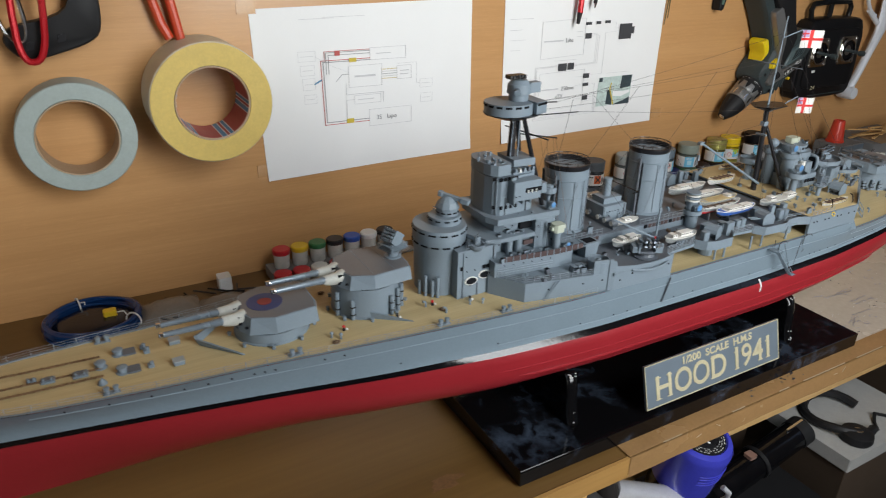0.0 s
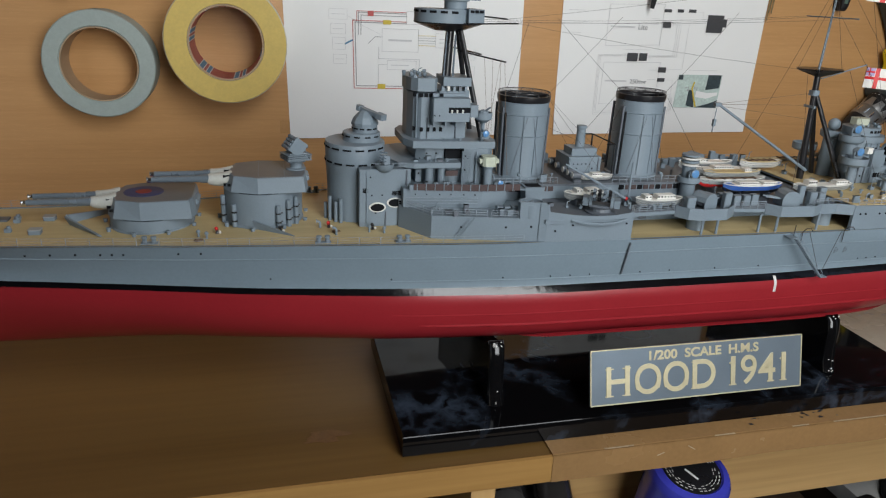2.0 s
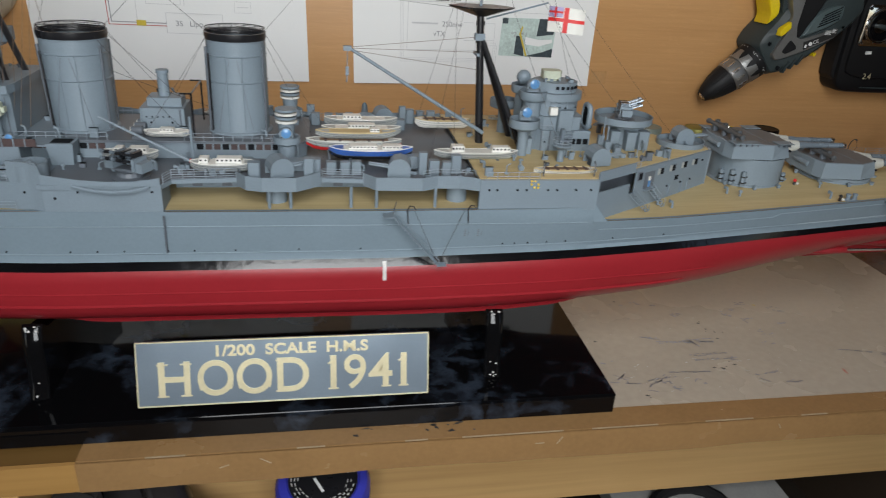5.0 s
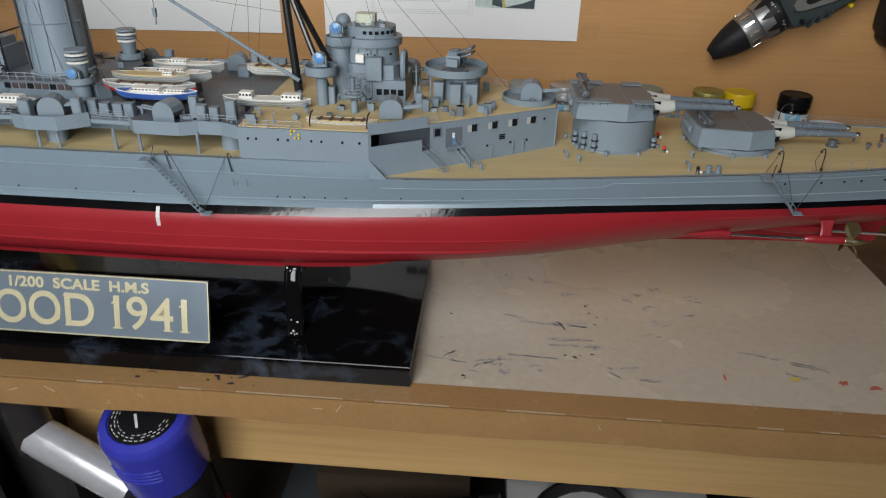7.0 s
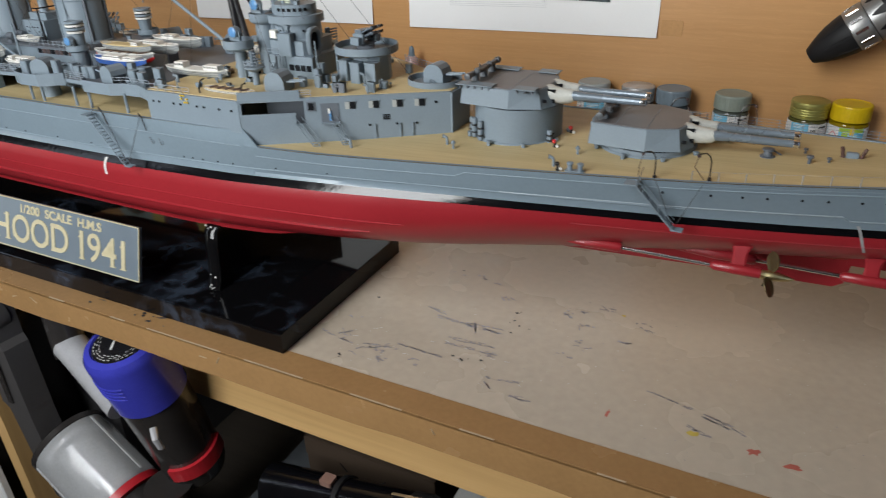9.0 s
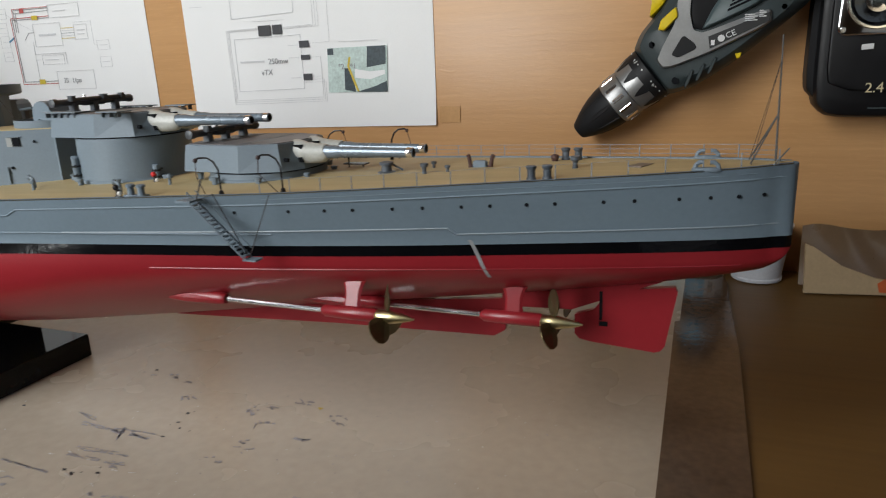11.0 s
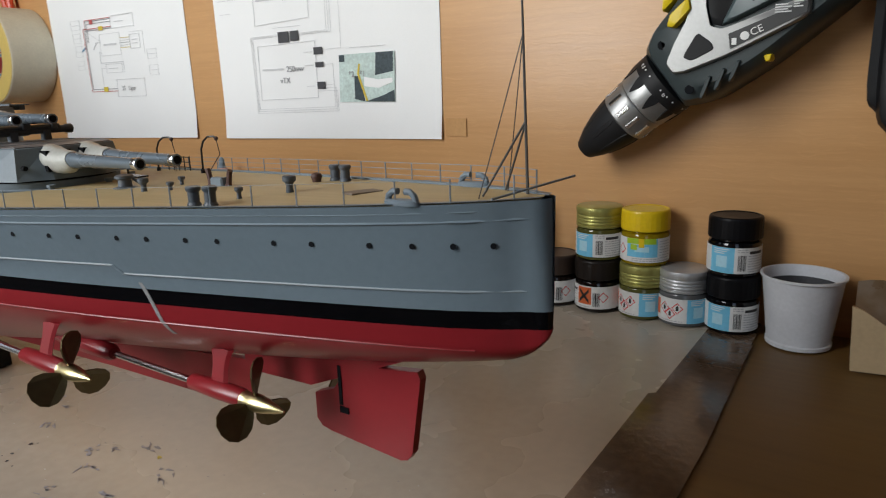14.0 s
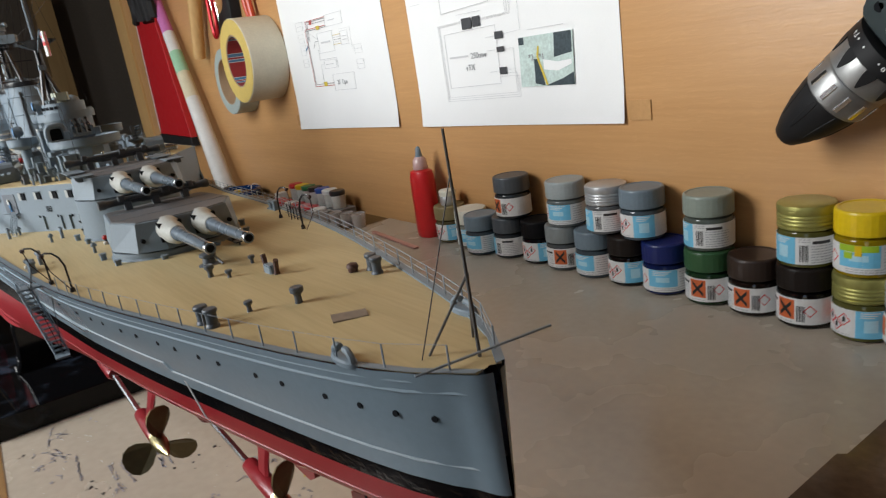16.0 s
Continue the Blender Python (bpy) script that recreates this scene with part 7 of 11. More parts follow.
def gun_mount(x, y, z, turn, scale=1.0):
    """A twin gun in an open grey shield."""
    m = Matrix.Translation((x, y, z)) @ Matrix.Rotation(turn, 4, "Z") @ Matrix.Scale(scale, 4)
    arch = [(0.0072, 0.0006), (0.0072, 0.0062), (0.0062, 0.0096), (0.0036, 0.0119), (0.0004, 0.0128), (-0.0034, 0.0120), (-0.0058, 0.0098), (-0.0070, 0.0066), (-0.0070, 0.0006)]
    g = P("gun_shield", Mesh().loft([[(x * k_, y_, z_ * k_ + 0.0006 * (1 - k_)) for y_, k_ in ((-0.0058, 1.0), (0.0058, 1.0), (0.0058, 0.93), (-0.0058, 0.93))] for x, z_ in arch[1:]]).turned(m), GREY, "grey arched gun shield")
    for v in (-0.0062, 0.0056):
        P("shield_side", Mesh().side([(x, z_) for x, z_ in arch], v, v + 0.0006).turned(m), GREY, parent=g)
    P("mounting", Mesh().lathe((0.001, 0, 0), [(0.0055, 0), (0.0055, 0.0010), (0.0030, 0.0014), (0.0030, 0.0040)], 14).box(-0.004, 0.006, -0.0035, 0.0035, 0.0035, 0.0075).turned(m), GREY_DECK, parent=g)
    for yy in (-0.0018, 0.0018):
        P("gun_barrel", Mesh().rod((-0.005, yy, 0.0058), (-0.0190, yy, 0.0072), 0.0009, 0.0006, 8).turned(m), GREY, parent=g)
    return g


for s in (-1, 1):
    gun_mount(-0.0655, s * 0.0640, 0.1632, radians(200 if s < 0 else 160))
    gun_mount(0.0075, s * 0.0630, 0.1632, radians(8 * s))
    gun_mount(0.1430, s * 0.0490, 0.1668, radians(186 if s < 0 else 174), 1.0)
lock = [(-0.0800, 0.068, 0.0035, 0.0105), (-0.0480, 0.0660, 0.0030, 0.0125), (-0.0445, 0.0560, 0.0035, 0.0090), (-0.0345, 0.0590, 0.0030, 0.0080), (-0.0260, 0.0590, 0.0030, 0.0080), (-0.0190, 0.0590, 0.0030, 0.0085), (0.0225, 0.0590, 0.0026, 0.0145), (0.0290, 0.0640, 0.0032, 0.0110),
        (0.0370, 0.0640, 0.0028, 0.0100), (0.0445, 0.0560, 0.0032, 0.0120), (-0.0550, 0.0500, 0.0060, 0.0060), (-0.0870, 0.0480, 0.0045, 0.0060), (0.0180, 0.0450, 0.0045, 0.0080)]
for x, y, w_, h in lock:
    for s in (-1, 1):
        P("locker", Mesh().box(x - w_, x + w_, s * y - w_ * 0.8, s * y + w_ * 0.8, 0.1630, 0.1630 + h, w_ * 0.2), GREY, "grey ready-use locker")
# house and steam pipes between the funnels
P("fan_house", Mesh().prism([(-0.154, -0.013), (-0.127, -0.013), (-0.127, 0.013), (-0.154, 0.013)], 0.1748, 0.1905), GREY, "grey fan house")
P("fan_house", Mesh().prism([(-0.150, -0.008), (-0.129, -0.008), (-0.129, 0.008), (-0.150, 0.008)], 0.1905, 0.1960), GREY)
P("galley_pipe", Mesh().lathe((-0.1405, 0, 0), [(0.0038, 0.1955), (0.0034, 0.2100), (0.0040, 0.2105), (0.0040, 0.2125), (0.0020, 0.2130)], 14), GREY, "grey galley pipe", True)
for y in (0.0190, 0.0050, -0.0090, -0.0180, -0.0270):
    dr_ = P("float_drum", Mesh().lathe((-0.1545, y, 0.1800), [(0.0026, -0.0020), (0.0028, -0.0016), (0.0028, 0.0044), (0.0024, 0.0048)], 14, axis="x"), GREY_DECK, "small drum with a white end", True)
    P("drum_end", Mesh().lathe((-0.1545, y, 0.1800), [(0.0023, -0.0024), (0.0022, -0.0018)], 14, axis="x"), WHITE, parent=dr_)
P("float_rack", Mesh().box(-0.1560, -0.1500, -0.0300, 0.0230, 0.1748, 0.1772), GREY_DECK)
P("kingpost", Mesh().rod((-0.118, -0.046, SD), (-0.118, -0.046, 0.1940), 0.0011, 0.0007, 8), GREY, "thin grey king post", True)
P("boat_derrick", Mesh().rod((-0.119, -0.046, 0.1660), (-0.1700, -0.043, 0.1925), 0.0010, 0.0007, 8), GREY, "thin grey boat derrick", True)
P("derrick_heel", Mesh().ball((-0.1195, -0.046, 0.1665), 0.0014), RED_DOT)
for y in (-0.02, 0.02):
    P("signal_post", Mesh().rod((-0.1205, y, 0.1748), (-0.1205, y, 0.2020), 0.0007, n=6).rod((-0.1205, y, 0.2018), (-0.1275, y, 0.2018), 0.0006, n=6), BLACK)
P("signal_post", Mesh().rod((-0.1205, -0.02, 0.2018), (-0.1205, 0.02, 0.2018), 0.0006, n=6), BLACK)


# boats
def boat(x0, x1, y, z, beam, depth, mat, bottom=None, cabins=(), deck_mat=CREAM, turn=0.0, label="small grey ship's boat", stripe=None):
    """A ship's boat: lofted hull with sheer, deck, cabins with dark windows."""
    xm, L = (x0 + x1) / 2, x1 - x0
    m = Matrix.Translation((xm, y, 0)) @ Matrix.Rotation(turn, 4, "Z")

    def rings(lo, hi, out=0.0):
        res = []
        for i in range(13):
            u = i / 12 * 2 - 1
            b = beam / 2 * (1 - abs(u) ** 3.2) ** 0.7 * (1.0 if u < 0.6 else 1 - 0.25 * (u - 0.6) / 0.4) + 0.0003
            zt = z + depth * (1 + 0.16 * u * u)
            zk = z + depth * 0.55 * max(0, (abs(u) - 0.72) / 0.28) ** 1.5
            row = []
            for v in (0.0, 0.12, 0.3, 0.55, 0.8, 1.0):
                vv = lo + (hi - lo) * v
                row.append((u * L / 2, -(b + out) * min(1, (vv + 0.02) ** 0.45), zk + (zt - zk) * vv))
            res.append(row + [(a, -bb, c) for a, bb, c in row[::-1]])
        return res
    h = P("boat", Mesh().loft(rings(0.0, 1.0)).turned(m), mat, label, True)
    if bottom:
        P("boat_bottom", Mesh().loft(rings(0.0, 0.42, 0.00015)).turned(m), bottom, parent=h, smooth=True)
    if stripe:
        P("boat_rubbing_strake", Mesh().loft(rings(0.80, 0.97, 0.00025)).turned(m), stripe, parent=h, smooth=True)
    top_ = [(u * L / 2, s * beam / 2 * (1 - abs(u) ** 3.2) ** 0.7 * 0.86) for s in (-1, 1) for u in ([i / 6 - 1 for i in range(13)] if s < 0 else [1 - i / 6 for i in range(13)])]
    P("boat_deck", Mesh().prism(top_, z + depth * 0.93, z + depth * 1.07).turned(m), deck_mat, parent=h)
    gun = rings(0.985, 1.0, 0.0001)
    for side_ in (0, -1):
        P("gunwale", Mesh().tube([tuple(m @ Vector(r_[5 if side_ == 0 else 6])) for r_ in gun], 0.00035, 5), deck_mat if mat is not BLUE else WHITE, parent=h)
    for lv in (0.45, 0.72):
        ln_ = rings(lv, lv + 0.02, 0.00005)
        P("plank_line", Mesh().tube([tuple(m @ Vector(r_[5])) for r_ in ln_], 0.00013, 4), GREY_DECK, parent=h)
    if not cabins:
        for q in (-0.6, -0.3, 0.0, 0.3, 0.6):
            P("thwart", Mesh().box(q * L / 2 - 0.0008, q * L / 2 + 0.0008, -beam * 0.40, beam * 0.40, z + depth * 1.06, z + depth * 1.06 + 0.0005).turned(m), DODGER, parent=h)
        P("bottom_board", Mesh().box(-L * 0.36, L * 0.36, -beam * 0.24, beam * 0.24, z + depth * 1.05, z + depth * 1.05 + 0.0003).turned(m), ROPE, parent=h)
    for u0, u1, hh in cabins:
        c = Mesh().prism([(u0 * L / 2, -beam * 0.30), (u1 * L / 2, -beam * 0.30), (u1 * L / 2, beam * 0.30), (u0 * L / 2, beam * 0.30)], z + depth * 1.05, z + depth * 1.05 + hh, -0.06)
        P("cabin", c.turned(m), WHITE, "white cabin", parent=h)
        n = max(1, round((u1 - u0) * L / 2 / 0.0024))
        for i in range(n):
            xx = u0 * L / 2 + (i + 0.5) * (u1 - u0) * L / 2 / n
            P("cabin_window", Mesh().box(xx - 0.0006, xx + 0.0006, -beam * 0.31, beam * 0.31, z + depth * 1.05 + hh * 0.45, z + depth * 1.05 + hh * 0.78).turned(m), DARK, parent=h)
    return h


GREY_BOAT = material("boat_grey_paint", (0.33, 0.345, 0.335), 0.5, vary=0.06)
boat(-0.0355, 0.0180, -0.0420, 0.1672, 0.0125, 0.0072, BLUE, BLACK, ((-0.55, 0.15, 0.0022), (0.25, 0.75, 0.0020)), WHITE, label="blue motor launch with white cabin")
boat(-0.0500, 0.0120, -0.0290, 0.1690, 0.0120, 0.0068, GREY_BOAT, RED_DOT, (), CREAM, label="grey ship's boat with red bottom")
boat(-0.0440, 0.0080, -0.0270, 0.1764, 0.0105, 0.0048, GREY_BOAT, None, ((0.35, 0.6, 0.0022), ), TEAK, label="grey open boat nested on another")
boat(-0.0400, 0.0140, -0.0060, 0.1710, 0.0120, 0.0070, GREY_BOAT, None, ((-0.35, 0.35, 0.0024), ), WHITE, label="grey pinnace with white cabin")
boat(-0.0380, 0.0140, 0.0180, 0.1710, 0.0120, 0.0070, GREY_BOAT, None, ((-0.5, 0.0, 0.0024), ), WHITE, label="grey pinnace with white cabin")
boat(0.0330, 0.0900, -0.0380, 0.1665, 0.0110, 0.0052, GREY_BOAT, None, ((-0.60, -0.30, 0.0040), (0.35, 0.80, 0.0034)), CREAM, label="grey boat with two small white cabins")
boat(0.0280, 0.0700, 0.0250, 0.1700, 0.0110, 0.0065, WHITE, None, (), TEAK, label="white open cutter")
boat(-0.1180, -0.0800, -0.0575, 0.1640, 0.0115, 0.0056, GREY_BOAT, None, ((-0.72, -0.42, 0.0030), (-0.20, 0.60, 0.0030)), WHITE, label="grey boat with white cabins on the boat deck")
boat(-0.1700, -0.1380, -0.0460, 0.1665, 0.0115, 0.0056, GREY_BOAT, None, ((-0.5, -0.2, 0.0030), (0.0, 0.65, 0.0030)), WHITE, label="grey boat with white cabins on the boat deck")
boat(-0.1500, -0.1220, -0.0245, 0.1755, 0.0095, 0.0035, WHITE, None, ((-0.3, 0.3, 0.0020), ), WHITE, label="white small boat")
boat(-0.1260, -0.0880, 0.0580, 0.1640, 0.0115, 0.0056, GREY_BOAT, None, ((-0.20, 0.60, 0.0030), ), WHITE, label="grey boat with white cabins on the boat deck")
boat(0.0940, 0.1370, -0.0655, 0.1650, 0.0085, 0.0040, CREAM, None, (), TEAK, label="cream open cutter at the deck edge")
boat(0.0940, 0.1370, 0.0655, 0.1650, 0.0085, 0.0040, CREAM, None, (), TEAK, label="cream open cutter at the deck edge")
for x in (0.098, 0.132):
    P("boat_davit", Mesh().tube([(x, -0.0735, 0.158), (x, -0.0738, 0.170), (x + 0.0005, -0.0720, 0.1745), (x + 0.001, -0.0690, 0.1752)], 0.0005, 6), BLACK, "thin dark boat davit", True)
# searchlight towers abreast the after funnel
for s in (-1, 1):
    t = P("searchlight_tower", Mesh().lathe((-0.0620, s * 0.0350, 0), [(0.0058, SD), (0.0058, 0.1745), (0.0085, 0.1760), (0.0085, 0.1800), (0.0078, 0.1800), (0.0078, 0.1772)], 22), GREY, "round grey searchlight tower", True)
    for i in range(4):
        P("lamp_hood", Mesh().lathe((-0.0620, s * 0.0330, 0.1885 + i * 0.0024), [(0.0068, 0), (0.0068, 0.0014)], 16), GREY if i % 2 else CREAM, parent=t)
    P("lamp_base", Mesh().lathe((-0.0620, s * 0.0330, 0), [(0.0045, 0.1775), (0.0055, 0.1885)], 14), GREY, parent=t, smooth=True)
searchlight(-0.0620, -0.0405, 0.1835, 0.0035)

# ---- mainmast, derrick and flags ----
mm = P("mainmast", Mesh().rod((0.0720, 0, 0.163), (0.0655, 0, 0.258), 0.0030, 0.0024, 12).rod((0.1000, -0.0180, 0.163), (0.0685, -0.001, 0.238), 0.0022, 0.0018, 10).rod((0.1000, 0.0180, 0.163), (0.0685, 0.001, 0.238), 0.0022, 0.0018, 10), BLACK, "dark tripod mainmast", True)
P("starfish", Mesh().loft([[(0.0665 + x * k_, y * k_, z) for x, y in octagon(0, 0, 0.0200, 6, 1.15, 0.8)] for k_, z in ((0.15, 0.2535), (0.95, 0.2590), (1.0, 0.2600))]), BLACK, "dark mast platform", parent=mm)
P("mast_head", Mesh().box(0.0630, 0.0695, -0.0025, 0.0025, 0.2380, 0.2425).box(0.0640, 0.0660, -0.006, 0.006, 0.228, 0.2300), GREY, parent=mm)
P("topmast", Mesh().rod((0.0655, 0, 0.2595), (0.0668, 0, 0.3460), 0.0011, 0.0006, 8), GREY, "thin grey topmast", True, parent=mm)
P("gaff", Mesh().rod((0.0660, 0, 0.3255), (0.0950, 0, 0.3320), 0.0006, n=6), GREY, parent=mm)
P("gaff", Mesh().rod((0.0700, 0, 0.2520), (0.1120, 0, 0.2640), 0.0006, n=6), GREY, parent=mm)
P("yard", Mesh().rod((0.066, -0.028, 0.3000), (0.066, 0.028, 0.3000), 0.0005, n=6), GREY, parent=mm)
bm_ = P("main_derrick", Mesh().rod((0.0735, -0.003, 0.1745), (-0.0210, 0.002, 0.2295), 0.0014, 0.0011, 10), GREY, "long grey main derrick", True)
P("derrick_head", Mesh().box(-0.0250, -0.0195, 0.0, 0.004, 0.2280, 0.2310), GREY, parent=bm_)
P("purchase", Mesh().rod((-0.0222, 0.002, 0.2285), (-0.0225, 0.002, 0.2175), 0.00035, n=5).box(-0.0236, -0.0214, 0.0008, 0.0032, 0.2120, 0.2175).rod((-0.0225, 0.002, 0.212), (-0.0228, 0.002, 0.2070), 0.0005, n=5), GREY, "hanging block and hook", parent=bm_)
P("topping_lift", Mesh().rod((-0.0225, 0.002, 0.2300), (0.0650, 0, 0.2400), 0.00018, n=4).rod((-0.0225, 0.002, 0.2295), (0.0650, 0, 0.2300), 0.00018, n=4).rod((-0.0180, 0.002, 0.2280), (0.0680, 0, 0.2180), 0.00018, n=4), ROPE, parent=bm_)


def flag(x0, x1, z0, z1, y=0.0):
    """A small white ensign: waving cloth with a red cross and a blue and red canton."""
    def cloth(u0, u1, v0, v1, d):
        ms = Mesh()
        n = 8
        for off in (-d, d):
            vs = []
            for j in range(2):
                for i in range(n + 1):
                    u = u0 + (u1 - u0) * i / n
                    v = v0 + (v1 - v0) * j
                    vs.append((x0 + (x1 - x0) * u, y + 0.0022 * math.sin(u * 5.5) + off, z0 + (z1 - z0) * v - 0.0016 * u))
            ms.add(vs, [(i, i + 1, n + 2 + i, n + 1 + i) for i in range(n)])
        return ms
    fl_ = P("ensign", cloth(0, 1, 0, 1, 0.0001), WHITE, "small white ensign with a red cross", True)
    P("cross", cloth(0, 1, 0.43, 0.57, 0.0003), RED_DOT, parent=fl_, smooth=True)
    P("cross", cloth(0.44, 0.56, 0, 1, 0.0003), RED_DOT, parent=fl_, smooth=True)
    P("canton", cloth(0, 0.42, 0.60, 1, 0.0003), material("flag_blue", (0.34, 0.30, 0.48), 0.6), parent=fl_, smooth=True)
    P("canton_cross", cloth(0, 0.42, 0.76, 0.84, 0.0005), RED_DOT, parent=fl_, smooth=True)
    P("canton_cross", cloth(0.18, 0.24, 0.60, 1, 0.0005), RED_DOT, parent=fl_, smooth=True)


flag(0.0950, 0.1280, 0.3140, 0.3315)
flag(0.1130, 0.1385, 0.2455, 0.2620)

# ---- after superstructure ----
aft = [(0.056, -0.0800), (0.1335, -0.0798), (0.150, -0.0690), (0.247, -0.0130)]
P("after_side_wall", Mesh().prism([(0.056, -0.0803), (0.1338, -0.0798), (0.1338, -0.077), (0.056, -0.0775)], 0.1460, 0.1660), GREY, "grey hull-flush side wall with portholes")
P("after_side_wall", Mesh().prism([(0.056, 0.0775), (0.1338, 0.077), (0.1338, 0.0798), (0.056, 0.0803)], 0.1460, 0.1660), GREY)


def wall_plate(a, b, z0, z1, t=0.0010, name="after_wall", mat=GREY, parent=None, z0b=None):
    (xa, ya), (xb, yb) = a, b
    d = Vector((xb - xa, yb - ya)).normalized()
    nx, ny = -d.y * t, d.x * t
    z2 = z0 if z0b is None else z0b
    ms = Mesh().add([(xa, ya, z0), (xb, yb, z2), (xb + nx, yb + ny, z2), (xa + nx, ya + ny, z0), (xa, ya, z1), (xb, yb, z1), (xb + nx, yb + ny, z1), (xa + nx, ya + ny, z1)],
                    [(0, 1, 5, 4), (1, 2, 6, 5), (2, 3, 7, 6), (3, 0, 4, 7), (4, 5, 6, 7), (0, 3, 2, 1)])
    return P(name, ms, mat, parent=parent)


def along(u):
    """A point on the angled after wall, u from the break to its end."""
    ax, ay, bx_, by_ = 0.1338, -0.0795, 0.2475, -0.0135
    return (ax + (bx_ - ax) * u, ay + (by_ - ay) * u)


qz = 0.1372
wall_plate(along(0), along(0.262), qz, 0.1574)
wall_plate(along(0), along(0.012), 0.1574, 0.1715)
wall_plate(along(0.012), along(0.290), 0.1648, 0.1715)
wall_plate(along(0.305), along(1), qz, 0.1660)
wall_plate(along(0.290), along(0.305), 0.1648, 0.1660)
wall_plate(along(0.262), along(0.305), qz, 0.1502)
P("after_wall", Mesh().prism([(0.2475, -0.0135), (0.2485, -0.0135), (0.2485, 0.0135), (0.2475, 0.0135)], qz, 0.1660), GREY)
P("after_wall", Mesh().prism([(0.1338, 0.0785), (0.1338, 0.0795), (0.2475, 0.0135), (0.2475, 0.0125)][::-1], qz, 0.1660), GREY)
P("recess_back", Mesh().prism([(0.136, -0.0560), (0.176, -0.0400), (0.176, -0.0390), (0.136, -0.0550)], qz, 0.1655), GREY_DECK)
deckhouse("after_shelter_deck", [(x, y + 0.0018) for x, y in aft], 0.1660, 0.1668, "tan planked after shelter deck", TEAK)
deckhouse("after_deck_edge", [(x, y - 0.0004) for x, y in aft], 0.1650, 0.1664)
for i, x in enumerate((0.062, 0.067, 0.080, 0.086, 0.1, 0.106, 0.1185, 0.1285)):
    porthole(x, -0.0805, 0.1600, 0.8)


def on_wall(u, z, w_, h, depth=0.0005, mat=DARK, name="window", parent=None):
    x, y = along(u)
    a = math.atan2(0.066, 0.1137)
    m = Matrix.Translation((x, y, z)) @ Matrix.Rotation(a, 4, "Z")
    return P(name, Mesh().box(-w_ / 2, w_ / 2, -depth, 0.0008, -h / 2, h / 2).turned(m), mat, parent=parent)


w0 = on_wall(0.338, 0.1612, 0.0052, 0.0058, 0.0006, GREY_DECK, "square_window")
on_wall(0.338, 0.1612, 0.0034, 0.0044, 0.0009, DARK, "window_opening", w0)
# Pale backing left bare beside each opening paints the lit reveal of a recess.
for u in (0.522, 0.633, 0.745, 0.851):
    w0 = on_wall(u, 0.1608, 0.0062, 0.0046, 0.0003, GREY_BOAT, "square_window")
    on_wall(u + 0.011, 0.1608, 0.0036, 0.0044, 0.0006, DARK, "window_opening", w0)
    on_wall(u + 0.006, 0.1634, 0.0070, 0.0003, 0.0009, GREY, "window_rain_strip", w0)
dw = on_wall(0.425, 0.1566, 0.0112, 0.0120, 0.0004, GREY_DECK, "recessed_doorway")
on_wall(0.425, 0.1550, 0.0014, 0.0060, 0.0012, LENS_BLUE, "blue_panel", dw)
on_wall(0.421, 0.1580, 0.0012, 0.0030, 0.0014, WHITE, "white_panel", dw)
on_wall(0.425, 0.1504, 0.0120, 0.0006, 0.0030, GREY, "door_step", dw)
for u in (0.455, 0.610, 0.740, 0.835, 0.930):
    x, y = along(u)
    porthole(x, y - 0.0004, 0.1478 if u < 0.9 else 0.1606, 0.8)
for i in range(3):
    on_wall(0.69, 0.1512 + i * 0.0012, 0.0042, 0.0007, 0.0006)
for u in (0.635, 0.755, 0.815):
    on_wall(u, 0.1440, 0.0007, 0.0085, 0.0010, GREY, "pipe")
for u, fx, fy in ((0.277, 0.1785, -0.0640), (0.440, 0.1945, -0.0550)):
    x, y = along(u)
    y -= 0.0008
    foot, ms = Vector((fx, fy, qz + 0.0012)), Mesh()
    head_, side_ = Vector((x, y, 0.1506)), Vector((0.0017, 0.0010, 0))
    for k in (-1, 1):
        ms.rod(foot + side_ * k, head_ + side_ * k, 0.0003, n=4)
        ms.rod(foot + side_ * k + Vector((0, 0, 0.0042)), head_ + side_ * k + Vector((0, 0, 0.0042)), 0.0002, n=4)
        ms.rod(foot + side_ * k, foot + side_ * k + Vector((0, 0, 0.0042)), 0.0002, n=4)
    for i in range(9):
        q = foot.lerp(head_, i / 9)
        ms.rod(q - side_, q + side_, 0.0003, n=4)
    P("ladder", ms, GREY, "thin grey ladder to the quarterdeck")
# raked plating where the forecastle side steps down to the quarterdeck
for s in (-1, 1):
    yb_ = s * (deck_half(BREAK) + 0.0001)
    P("break_plate", Mesh().loft([[(BREAK - 0.0002, yb_, 0.1375), (BREAK + 0.0100, s * (deck_half(BREAK + 0.01) + 0.0001), 0.1375), (BREAK - 0.0002, yb_, 0.1495)], [(BREAK - 0.0002, yb_ - s * 0.001, 0.1375), (BREAK + 0.0100, s * (deck_half(BREAK + 0.01) - 0.0009), 0.1375), (BREAK - 0.0002, yb_ - s * 0.001, 0.1495)]]), GREY_HULL)
# rounded gun platform at the after end
P("after_gun_platform", Mesh().lathe((0.2295, 0.0010, 0), [(0.0168, 0.1622), (0.0180, 0.1642), (0.0182, 0.1706), (0.0175, 0.1706), (0.0175, 0.1672)], 36, 1.0, 0.90), GREY, "rounded grey gun platform with bulwark", True)
gun_mount(0.2310, 0.0020, 0.1672, radians(178), 1.0)
